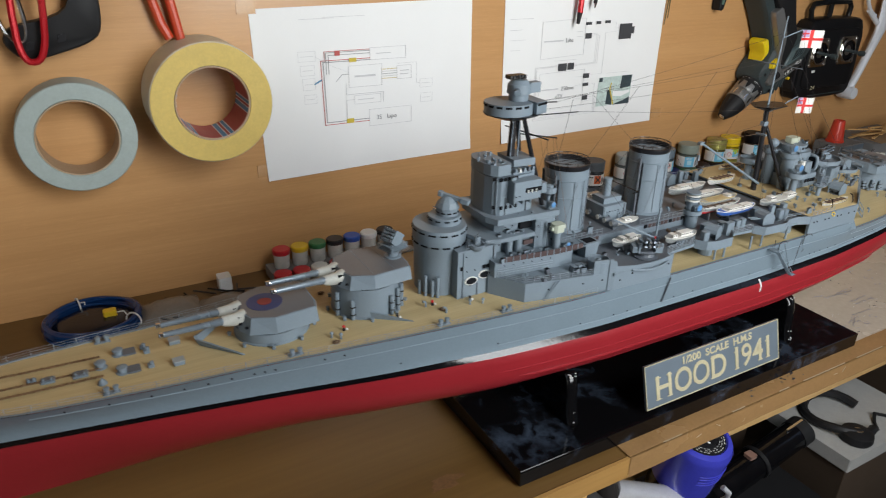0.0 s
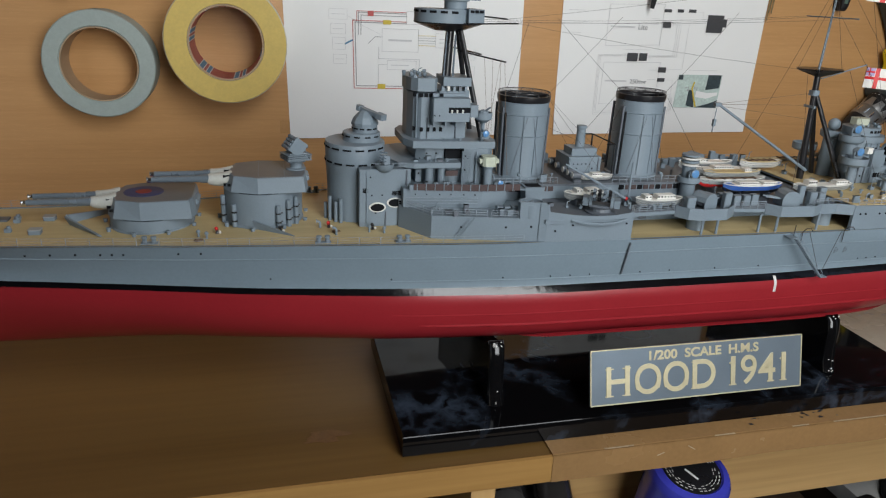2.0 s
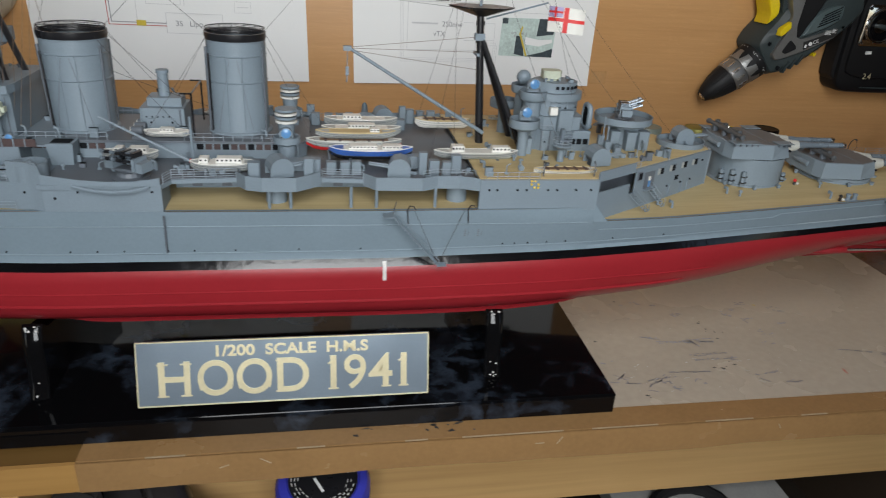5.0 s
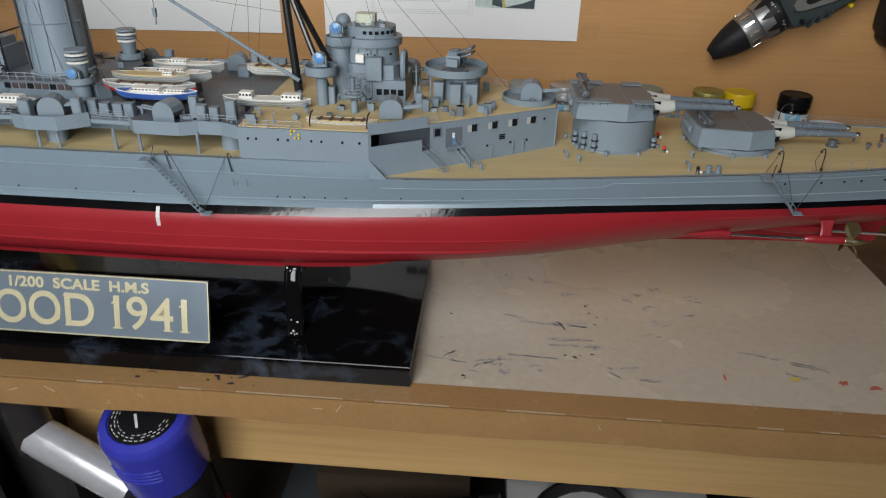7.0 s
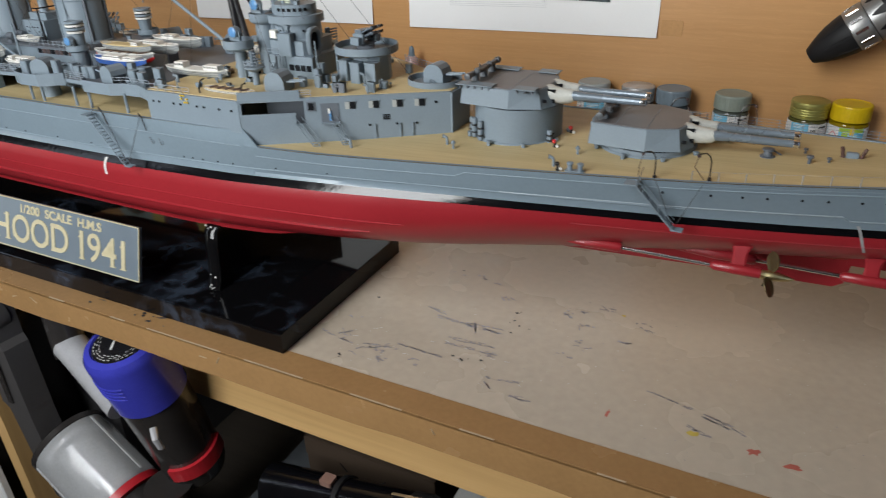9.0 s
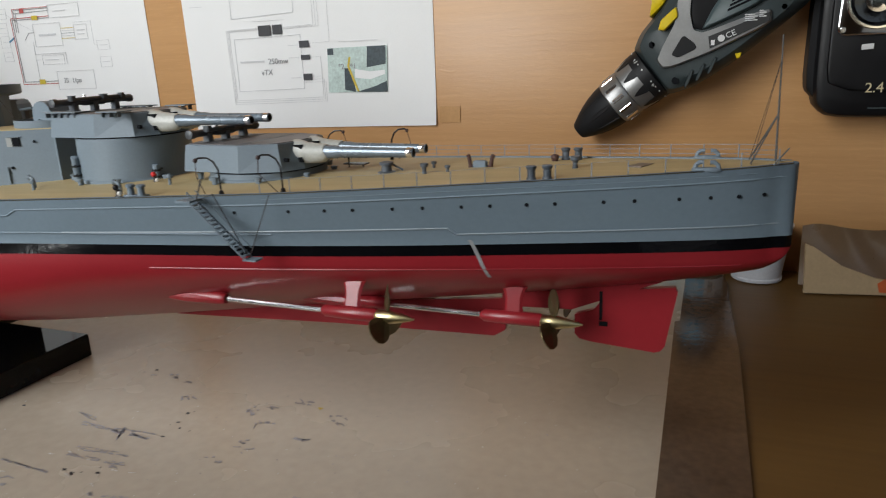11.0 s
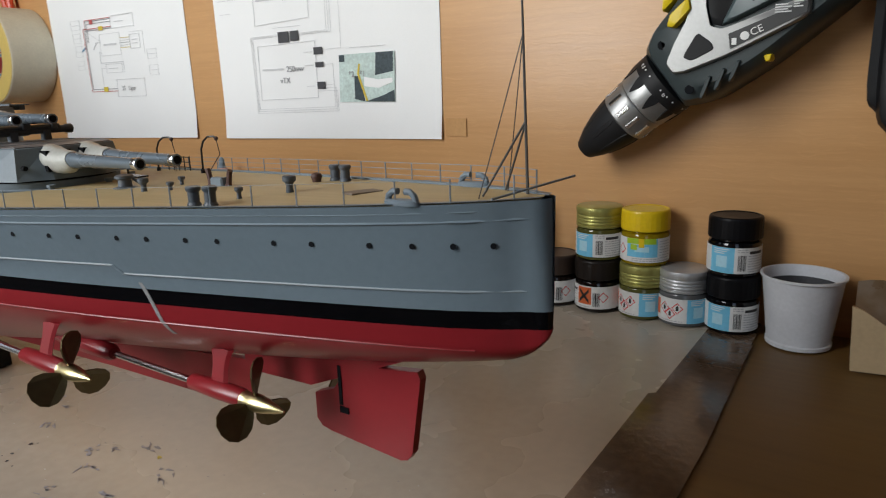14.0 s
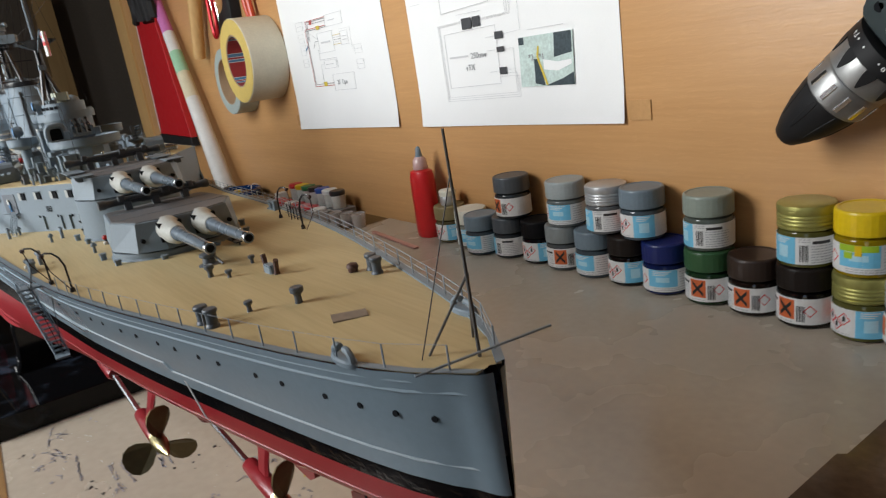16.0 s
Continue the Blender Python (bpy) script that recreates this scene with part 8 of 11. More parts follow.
# after control position
deckhouse("after_control_house", [(0.1060, -0.0120), (0.1120, -0.0190), (0.1480, -0.0190)], 0.1668, 0.1812, "grey after control house")
deckhouse("after_control_house", [(0.1080, -0.0110), (0.1130, -0.0168), (0.1400, -0.0168), (0.1425, -0.012)], 0.1812, 0.1905)
P("after_control_top", Mesh().prism(octagon(0.1232, 0, 0.0182, 24, 1.0, 0.90), 0.1905, 0.2020), GREY, "grey oval control tower", True)
P("control_platform", Mesh().prism(octagon(0.1232, 0, 0.0205, 28, 1.0, 0.90), 0.2012, 0.2062), GREY, "grey oval platform with bulwark", True)
P("control_cabin", Mesh().prism(octagon(0.1235, 0, 0.0160, 24, 1.0, 0.86), 0.2062, 0.2128), GREY, "", True)
for i in range(4):
    P("window", Mesh().box(0.1290 + i * 0.0047, 0.1325 + i * 0.0047, -0.0196, -0.0186, 0.1718, 0.1756), DARK)
slits(0.1235, 0.0161, 0.2098, (262, 276, 290, 304, 318, 332), w=0.0022, h=0.0020, sy=0.86, name="window")
slits(0.1232, 0.0183, 0.1965, (250, 285, 320), w=0.0012, h=0.0012, sy=0.90, name="window")
P("wall_locker", Mesh().box(0.1160, 0.1215, -0.0205, -0.0160, 0.1925, 0.1975, 0.0004), WHITE, "small white locker on the control tower")
P("vertical_trunk", Mesh().box(0.1225, 0.1330, -0.0210, -0.0150, 0.1812, 0.1960, 0.0006), GREY)
for s in (-1, 1):
    P("searchlight_platform", Mesh().lathe((0.0955, s * 0.0290, 0), [(0.0036, 0.1668), (0.0036, 0.1840), (0.0098, 0.1862), (0.0104, 0.1870), (0.0104, 0.1922), (0.0097, 0.1922), (0.0097, 0.1885)], 24), GREY, "round grey searchlight platform", True)
    P("searchlight_platform", Mesh().lathe((0.1050, s * 0.0110, 0), [(0.0062, 0.1668), (0.0062, 0.2000), (0.0090, 0.2015), (0.0096, 0.2025), (0.0096, 0.2072), (0.0089, 0.2072), (0.0089, 0.2035)], 24), GREY, "", True)
    P("light_gun_platform", Mesh().lathe((0.1190, s * 0.0430, 0), [(0.0024, 0.1668), (0.0020, 0.1750), (0.0066, 0.1778), (0.0066, 0.1788)], 16), GREY, "small grey gun platform", True)
    g = Mesh()
    for i in range(4):
        g.rod((0.1190, s * 0.0430, 0.1812 + i * 0.0020), (0.1245, s * 0.0465, 0.1824 + i * 0.0020), 0.00062, n=6)
    P("machine_guns", g.box(0.1172, 0.1196, s * 0.0425 - 0.0022, s * 0.0425 + 0.0022, 0.1786, 0.1890, 0.0004), BARREL, "grey quadruple light guns")
    P("pillar", Mesh().box(0.0985, 0.1030, s * 0.0250 - 0.0030, s * 0.0250 + 0.0030, 0.1668, 0.1780, 0.0005), GREY)
    railing([(0.1190 + 0.0064 * math.cos(a), s * 0.0430 + 0.0064 * math.sin(a), 0.1788) for a in [i * math.pi / 5 for i in range(11)]], 0.0035, 0.004)
searchlight(0.0955, -0.0310, 0.1972, 0.0037)
searchlight(0.1035, -0.0150, 0.2128, 0.0037)
P("control_director", Mesh().box(0.1135, 0.1265, -0.0050, 0.0050, 0.2142, 0.2198, 0.0014).lathe((0.1200, 0, 0), [(0.0050, 0.2126), (0.0045, 0.2142)], 14), PALE_GREEN, "pale green director box")
P("control_director", Mesh().ball((0.1030, 0.0090, 0.2125), 0.0052, n=14), GREY, "rounded grey hood", True)
# oval life raft on its side against the control house
ms = Mesh()
ring = [(0.1462, -0.0120 + 0.0056 * (abs(math.cos(a)) ** 0.6) * (1 if math.cos(a) > 0 else -1), 0.1905 + 0.0078 * (abs(math.sin(a)) ** 0.6) * (1 if math.sin(a) > 0 else -1)) for a in [2 * math.pi * (i + 0.5) / 32 for i in range(33)]]
raft = P("life_raft", ms.tube(ring, 0.0019, 8), GREY, "rounded grey life raft on its edge", True)
P("raft_floor", Mesh().box(0.1450, 0.1460, -0.0174, -0.0066, 0.1830, 0.1980, 0.0004), DARK, parent=raft)
# after light-gun drum and platform
P("pom_pom_drum", Mesh().lathe((0.1835, 0, 0), [(0.0125, 0.1668), (0.0125, 0.1835)], 10), GREY, "faceted grey drum")
P("pom_pom_tub", Mesh().lathe((0.1795, 0, 0), [(0.0120, 0.1825), (0.0200, 0.1838), (0.0212, 0.1846), (0.0212, 0.1892), (0.0205, 0.1892), (0.0205, 0.1852), (0.0010, 0.1852)], 36), GREY, "round grey light-gun platform", True)
pom_pom(0.1790, 0, 0.1854, radians(168), 1.06)
for x0, x1, y0, y1 in ((0.1770, 0.1842, -0.0185, -0.0115), (0.1872, 0.1950, -0.0165, -0.0095), (0.1660, 0.1725, -0.0150, -0.0080), (0.1770, 0.1842, 0.0115, 0.0185)):
    P("drum_locker", Mesh().box(x0, x1, y0, y1, 0.1668, 0.1800, 0.0005).box(x0 - 0.0003, x1 + 0.0003, y0 - 0.0003, y1 + 0.0003, 0.1795, 0.1803), GREY, "tall grey locker against the drum")
P("tub_post", Mesh().rod((0.1640, -0.0130, 0.1668), (0.1640, -0.0130, 0.1842), 0.0006, n=6), GREY)
for x, y, h in ((0.158, -0.028, 0.0100), (0.163, -0.034, 0.0075), (0.152, -0.036, 0.006), (0.168, -0.022, 0.006), (0.2050, -0.022, 0.0045), (0.198, -0.029, 0.004), (0.149, 0.03, 0.009), (0.2, 0.02, 0.006), (0.146, -0.0420, 0.0085), (0.1560, -0.0200, 0.0120)):
    P("deck_box", Mesh().box(x - 0.0022, x + 0.0022, y - 0.0020, y + 0.0020, 0.1668, 0.1668 + h, 0.0005), GREY, "small grey deck box")
P("pole", Mesh().rod((0.1560, -0.024, 0.1668), (0.1555, -0.024, 0.1935), 0.0005, n=6), GREY)
railing([(0.1340, -0.0785, 0.1668), (0.1560, -0.0650, 0.1668), (0.1720, -0.0560, 0.1668)], 0.0045, 0.0060, rails=3)
railing([(0.060, -0.0790, 0.1660), (0.094, -0.0790, 0.1660)], 0.0050, 0.007, rails=2)
railing([(0.180, 0.050, 0.1668), (0.215, 0.030, 0.1668)], 0.0050, 0.006, rails=3)
for dx, dz in ((0, 0.0), (0.0045, 0.0), (0.0022, 0.003), (0.0022, -0.003), (0.0, 0.003), (0.0045, -0.003)):
    P("yellow_float", Mesh().ball((0.0885 + dx, -0.0812, 0.1640 + dz * 0.7), 0.0007), YELLOW_DOT)


# accommodation ladders on the side seen
def hull_ladder(xt, zt, xb, zb, name="accommodation_ladder"):
    yt, yb = -deck_half(xt) - 0.003, -side_half(xb, zb) - 0.008
    ms = Mesh()
    for d in (0.0, -0.0045):
        ms.rod((xt, yt + d, zt), (xb, yb + d, zb), 0.0004, n=5)
        ms.rod((xt, yt + d, zt + 0.004), (xb, yb + d, zb + 0.004), 0.0002, n=4)
    n = 15
    for i in range(n + 1):
        u = i / n
        x, y, z_ = xt + (xb - xt) * u, yt + (yb - yt) * u, zt + (zb - zt) * u
        ms.box(x - 0.0009, x + 0.0009, y - 0.0045, y, z_ - 0.0002, z_ + 0.0002)
        if i % 3 == 0:
            ms.rod((x, y - 0.0045, z_), (x, y - 0.0045, z_ + 0.004), 0.0002, n=4)
    ms.box(xt - 0.006, xt + 0.001, yt - 0.0050, yt + 0.004, zt - 0.0003, zt + 0.0004)
    ms.box(xb - 0.001, xb + 0.005, yb - 0.0050, yb + 0.0, zb - 0.0003, zb + 0.0004)
    lad = P(name, ms, GREY, "grey accommodation ladder on the hull side")
    P("ladder_stay", Mesh().rod((xb, yb - 0.002, zb), (xb + (xb - xt) * 0.55, -deck_half(xb) - 0.001, zt + 0.002), 0.0002, n=4), WIRE, parent=lad)
    P("ladder_stay", Mesh().rod((xb, yb - 0.002, zb), (xb - (xb - xt) * 0.55, -deck_half(xt) - 0.004, zt + 0.003), 0.0002, n=4), WIRE, parent=lad)
    P("ladder_davit", Mesh().rod((xt, yt, zt), (xt + 0.002, yt + 0.002, zt + 0.008), 0.0003, n=4), WIRE, parent=lad)


hull_ladder(0.0020, 0.1455, 0.0310, 0.1130)
for x in (0.012, 0.050):
    y = -deck_half(x)
    P("ladder_davit", Mesh().tube([(x, y - 0.0005, 0.1385), (x - 0.0010, y - 0.0015, 0.1480), (x - 0.0002, y - 0.0035, 0.1515), (x + 0.0022, y - 0.0055, 0.1520), (x + 0.0034, y - 0.0062, 0.1500)], 0.00035, 6), WIRE, "thin dark davit", True)
hull_ladder(0.3750, 0.1430, 0.3950, 0.1195)
P("hull_boom", Mesh().rod((-0.1310, -deck_half(-0.131) - 0.0012, 0.1445), (-0.1325, -side_half(-0.1325, 0.119) - 0.0012, 0.1190), 0.0007, n=6), GREY_DECK, "thin dark boom along the hull side")
for x in (0.0490, 0.0575):
    rg = Mesh()
    for k in range(4):
        zz = 0.1285 + k * 0.0014
        rg.rod((x - 0.0006, -side_half(x, zz) - 0.0004, zz), (x + 0.0006, -side_half(x, zz) - 0.0004, zz), 0.00035, n=5)
    rg.rod((x - 0.0002 + 0.0022, -side_half(x, 0.128) - 0.0003, 0.1285), (x + 0.0024, -side_half(x, 0.131) - 0.0003, 0.1315), 0.0002, n=4)
    P("hull_rungs", rg, GREY_DECK, "short row of rungs on the hull side")

# ---- rigging ----
def wires(name, pairs, r=0.00013, mat=WIRE):
    for a, b in pairs:
        a, b = Vector(a), Vector(b)
        sag = (b - a).length * 0.008
        P(name, Mesh().tube([a.lerp(b, i / 6) - Vector((0, 0, sag * math.sin(math.pi * i / 6))) for i in range(7)], r, 4), mat)


wires("aerial_wire", [((-0.2300, -0.012, 0.2870), (0.0660, -0.026, 0.3000)), ((-0.2300, 0.012, 0.2870), (0.0660, 0.026, 0.3000)), ((-0.2080, 0, 0.2885), (0.0665, 0, 0.3300)), ((-0.2100, -0.028, 0.2870), (0.0450, -0.010, 0.2595)), ((-0.2100, 0.02, 0.2850), (0.0660, 0.012, 0.3000))])
wires("signal_halyard", [((-0.2120, -0.004, 0.2600), (-0.2180, -0.030, 0.1830)), ((-0.2180, -0.003, 0.2610), (-0.2220, -0.028, 0.1830)), ((-0.2240, -0.002, 0.2620), (-0.2250, -0.026, 0.2050)), ((-0.2090, -0.004, 0.2590), (-0.2110, -0.034, 0.1830)), ((-0.2100, 0.003, 0.2590), (-0.2100, 0.03, 0.1830))], mat=ROPE)
wires("funnel_stay", [((-0.1760, -0.012, 0.2350), (-0.1250, -0.020, 0.1760)), ((-0.1720, 0, 0.2350), (-0.1290, -0.005, 0.1960)), ((-0.1740, 0.01, 0.235), (-0.1300, 0.02, 0.1760)), ((-0.1100, -0.008, 0.2360), (-0.1500, -0.028, 0.1760)), ((-0.1110, 0.006, 0.2360), (-0.1480, 0.028, 0.1760)), ((-0.1710, -0.003, 0.2120), (-0.1130, -0.003, 0.1900)), ((-0.0760, -0.010, 0.2360), (-0.0380, -0.040, 0.1650)), ((-0.0760, 0.010, 0.2360), (-0.0380, 0.040, 0.1650)),
                      ((-0.2080, -0.006, 0.2350), (-0.1910, 0.0, 0.2890)), ((-0.1730, -0.004, 0.2365), (-0.1180, 0.0, 0.2935)), ((-0.1110, -0.004, 0.2380), (-0.1700, 0.0, 0.2910)), ((-0.0760, -0.004, 0.2380), (-0.0200, 0.0, 0.3000))])
wires("mast_stay", [((0.0665, 0, 0.3300), (0.0300, -0.040, 0.1670)), ((0.0665, 0, 0.3300), (0.0300, 0.040, 0.1670)), ((0.0665, 0, 0.3100), (0.1800, -0.010, 0.1860)), ((0.0665, 0, 0.3350), (0.2200, -0.012, 0.1720)), ((0.0850, -0.012, 0.2598), (0.1250, -0.030, 0.1680)), ((0.0480, -0.008, 0.2598), (0.0480, -0.030, 0.1670)), ((0.0665, 0, 0.3200), (0.0450, 0.0, 0.2600)), ((0.0665, 0, 0.3200), (0.0880, 0.0, 0.2600)), ((0.1120, 0, 0.2640), (0.1420, -0.015, 0.2050)), ((0.095, 0, 0.332), (0.1300, -0.02, 0.2060))])
wires("staff_stay", [((0.5837, 0.0016, 0.1880), (0.5760, -0.006, 0.1515)), ((0.5837, 0.0016, 0.1880), (0.5760, 0.008, 0.1515))])


# ---- small fittings of the ship ----
def reel(x, y, z, r):
    ms = Mesh().rod((x, y - r * 1.1, z + r * 1.2), (x, y + r * 1.1, z + r * 1.2), r * 0.75, n=10)
    for d in (-1.1, 1.1):
        ms.rod((x, y + d * r - 0.0002, z + r * 1.2), (x, y + d * r + 0.0002, z + r * 1.2), r * 1.15, n=12)
    ms.box(x - r * 0.9, x + r * 0.9, y - r * 1.2, y + r * 1.2, z, z + r * 0.25)
    return P("cable_reel", ms, RNG.choice((GREY, GREY, GREY_DECK, ROPE)), "small cable reel", True)


def cowl(x, y, z, r, h):
    ms = Mesh().tube([(x, y, z), (x, y, z + h * 0.65), (x - r * 0.35, y, z + h * 0.9), (x - r * 1.2, y, z + h)], r * 0.62, 8)
    ms.lathe((x - r * 1.2, y, z + h), [(r * 0.65, 0.0), (r, -r * 0.7), (r * 0.85, -r * 0.72)], 10, axis="x")
    return P("cowl_vent", ms, GREY, "small grey cowl ventilator", True)


def mushroom(x, y, z, r, h):
    return P("mushroom_vent", Mesh().lathe((x, y, z), [(r * 0.55, 0), (r * 0.5, h * 0.6), (r, h * 0.65), (r, h * 0.8), (r * 0.4, h)], 10), GREY, "small grey mushroom ventilator", True)


def small_locker(x, y, z, w_, d_, h):
    ms = Mesh().box(x - w_, x + w_, y - d_, y + d_, z, z + h, w_ * 0.15)
    ms.box(x - w_ * 1.06, x + w_ * 1.06, y - d_ * 1.06, y + d_ * 1.06, z + h * 0.86, z + h)
    return P("locker", ms, RNG.choice((GREY, GREY, GREY, GREY_DECK)), "small grey deck locker")


def davit_post(x, y, z, h):
    return P("post", Mesh().rod((x, y, z), (x, y, z + h), 0.0004, n=6).box(x - 0.0009, x + 0.0009, y - 0.0009, y + 0.0009, z, z + 0.0012).rod((x, y, z + h), (x + 0.0025, y, z + h + 0.0012), 0.0003, n=5), GREY, "thin grey post")


RNG = random.Random(77)
# areas to fit out: x0, x1, nearest and farthest from the centre line, height of the deck, number, tallest
AREAS = ((-0.218, -0.056, 0.008, 0.029, 0.1748, 30, 0.0075), (-0.193, -0.133, 0.034, 0.060, 0.1632, 16, 0.006), (-0.126, -0.046, 0.034, 0.062, 0.1632, 22, 0.006), (-0.040, 0.054, 0.052, 0.066, 0.1632, 18, 0.0045),
         (0.060, 0.092, 0.010, 0.072, 0.1668, 20, 0.0075), (0.100, 0.150, 0.028, 0.060, 0.1668, 22, 0.008), (0.150, 0.205, 0.018, 0.044, 0.1668, 22, 0.008), (0.205, 0.238, 0.004, 0.020, 0.1668, 5, 0.005),
         (-0.284, -0.210, 0.0365, 0.0445, 0.1756, 14, 0.006), (-0.284, -0.250, 0.0245, 0.0320, 0.1920, 6, 0.0045), (-0.276, -0.232, 0.0225, 0.0290, 0.2068, 6, 0.0035), 
         (-0.278, -0.264, 0.002, 0.018, 0.2475, 9, 0.004), (-0.258, -0.244, 0.004, 0.016, 0.2400, 4, 0.003), (-0.268, -0.246, 0.0225, 0.0300, 0.2370, 5, 0.003), (0.113, 0.133, 0.003, 0.010, 0.2128, 6, 0.0045),
         (-0.310, -0.286, 0.016, 0.030, 0.1876, 6, 0.005), (-0.284, -0.205, 0.048, 0.066, 0.1628, 14, 0.006))
KEEP = ((-0.1905, 0, 0.0215), (-0.0935, 0, 0.0215), (-0.1405, 0, 0.021), (0.179, 0, 0.0225), (0.072, 0, 0.006), (0.0930, 0.026, 0.0105), (-0.1515, 0.0665, 0.010), (-0.0655, 0.064, 0.009), (0.0075, 0.063, 0.009), (0.143, 0.049, 0.011), (0.119, 0.043, 0.008), (-0.062, 0.035, 0.009))
for x0, x1, ya, yb, z, count, tall in AREAS:
    for k in range(count):
        x, y = RNG.uniform(x0, x1), RNG.uniform(ya, yb)
        if any((x - kx) ** 2 + (y - ky) ** 2 < kr * kr for kx, ky, kr in KEEP) or (z == 0.1668 and x > 0.15 and y > 0.066 - (x - 0.15) * 0.55):
            continue
        s = RNG.choice((-1, -1, -1, 1))
        kind_, h = RNG.random(), RNG.uniform(0.4, 1.0) * tall
        if kind_ < 0.42:
            small_locker(x, s * y, z, RNG.uniform(0.0010, 0.0026), RNG.uniform(0.0010, 0.0020), h * 0.8)
        elif kind_ < 0.62:
            mushroom(x, s * y, z, RNG.uniform(0.0010, 0.0019), h * 0.7)
        elif kind_ < 0.74:
            reel(x, s * y, z, RNG.uniform(0.0010, 0.0017))
        elif kind_ < 0.86:
            cowl(x, s * y, z, RNG.uniform(0.0010, 0.0016), h)
        else:
            davit_post(x, s * y, z, h * 1.2)
# guard rails on the upper levels
for s in (-1, 1):
    railing([(-0.222, s * 0.0315, 0.1748), (-0.17, s * 0.0315, 0.1748)], 0.0048, 0.006, rails=2, r=0.00018)
    railing([(-0.125, s * 0.0315, 0.1748), (-0.054, s * 0.0315, 0.1748)], 0.0048, 0.006, rails=2, r=0.00018)
    railing([(0.1060, s * 0.0186, 0.1810), (0.1200, s * 0.0186, 0.1810)], 0.0040, 0.005, rails=2, r=0.00018)
    railing([(-0.310, s * 0.0312, 0.1875), (-0.284, s * 0.0312, 0.1875)], 0.0040, 0.005, rails=2, r=0.00018)
# vertical pipes, ladders and doors on the bridge, funnels and control tower
for x, y, z0, z1 in ((-0.2765, -0.0200, 0.2070, 0.238), (-0.2690, -0.0218, 0.2070, 0.2215), (-0.2480, -0.0210, 0.2070, 0.2215), (-0.2445, -0.0320, 0.1756, 0.2), (-0.2350, -0.0345, 0.1756, 0.2), (-0.2240, -0.0305, 0.1756, 0.2), (0.1120, -0.0195, 0.167, 0.181), (0.1180, -0.0195, 0.167, 0.181),
                     (0.1260, -0.0195, 0.167, 0.181), (0.117, -0.0165, 0.1906, 0.201), (0.129, -0.0165, 0.1906, 0.201), (-0.153, -0.0135, 0.175, 0.19), (-0.1295, -0.0135, 0.175, 0.19), (-0.3125, -0.0320, 0.146, 0.186), (-0.2990, -0.0320, 0.146, 0.157), (-0.2845, -0.0320, 0.160, 0.187)):
    P("pipe", Mesh().rod((x, y, z0), (x, y, z1), 0.0005, n=6), RNG.choice((GREY, GREY_DECK)), "thin vertical pipe")


def wall_ladder(x, y, z0, z1, w_=0.0014):
    ms = Mesh().rod((x - w_, y, z0), (x - w_, y, z1), 0.0002, n=4).rod((x + w_, y, z0), (x + w_, y, z1), 0.0002, n=4)
    n = max(2, int((z1 - z0) / 0.0016))
    for i in range(n):
        ms.rod((x - w_, y, z0 + (i + 0.5) * (z1 - z0) / n), (x + w_, y, z0 + (i + 0.5) * (z1 - z0) / n), 0.0002, n=4)
    P("wall_ladder", ms, GREY, "thin grey wall ladder")


for a in ((-0.2400, -0.0342, 0.1756, 0.2015), (0.1230, -0.0198, 0.167, 0.181), (0.1225, -0.0172, 0.1906, 0.2010)):
    wall_ladder(*a)


def door(x, y, z, w_=0.0042, h=0.0088):
    d = P("watertight_door", Mesh().box(x - w_ / 2, x + w_ / 2, y - 0.0004, y + 0.0004, z, z + h, 0.0002), GREY, "small grey steel door")
    P("door_port", Mesh().lathe((x, y - 0.0004, z + h * 0.72), [(0.0007, 0.0), (0.0007, -0.0003)], 8, axis="y"), DARK, parent=d)


for x, y, z in ((-0.2745, -0.0238, 0.1762), (-0.2660, -0.0238, 0.1762), (-0.2290, -0.0338, 0.1762), (0.1145, -0.0193, 0.1670), (0.1235, -0.0170, 0.1908), (-0.1475, -0.0133, 0.1752), (-0.1345, -0.0133, 0.1752)):
    door(x, y, z)
for x, y, z, n in ((-0.2740, -0.0238, 0.1935, 3), (-0.2440, -0.0312, 0.1945, 4), (0.1240, -0.0173, 0.1865, 3), (-0.1500, -0.0133, 0.1850, 5), (-0.2660, -0.0319, 0.2250, 2)):
    for i in range(n):
        porthole(x + i * 0.0034, y, z, 0.5)
# boat chocks and coiled lines
for x0, x1, y, z in ((-0.0355, 0.0180, -0.0420, 0.1632), (-0.0520, 0.0140, -0.0290, 0.1632), (-0.0420, 0.0160, -0.0020, 0.1632), (0.0330, 0.0900, -0.0380, 0.1632), (-0.1180, -0.0800, -0.0575, 0.1632), (-0.1700, -0.1380, -0.0460, 0.1632)):
    for u in (0.25, 0.75):
        x = x0 + (x1 - x0) * u
        P("boat_chock", Mesh().box(x - 0.0008, x + 0.0008, y - 0.005, y + 0.005, z, z + {-0.0460: 0.0045, -0.0420: 0.0055, -0.0290: 0.0075, -0.0020: 0.0095}.get(y, 0.0040)), GREY_DECK, "small boat chock")
for x, y, z in ((-0.335, -0.040, fore_z(-0.335)), (-0.425, -0.044, fore_z(-0.425)), (-0.41, 0.03, fore_z(-0.41))):
    P("rope_coil", Mesh().tube([(x + (0.0030 - 0.00006 * i) * math.cos(i * 0.5), y + (0.0030 - 0.00006 * i) * math.sin(i * 0.5), z + 0.0006 + 0.00002 * i) for i in range(40)], 0.00035, 5), ROPE, "small coiled rope", True)
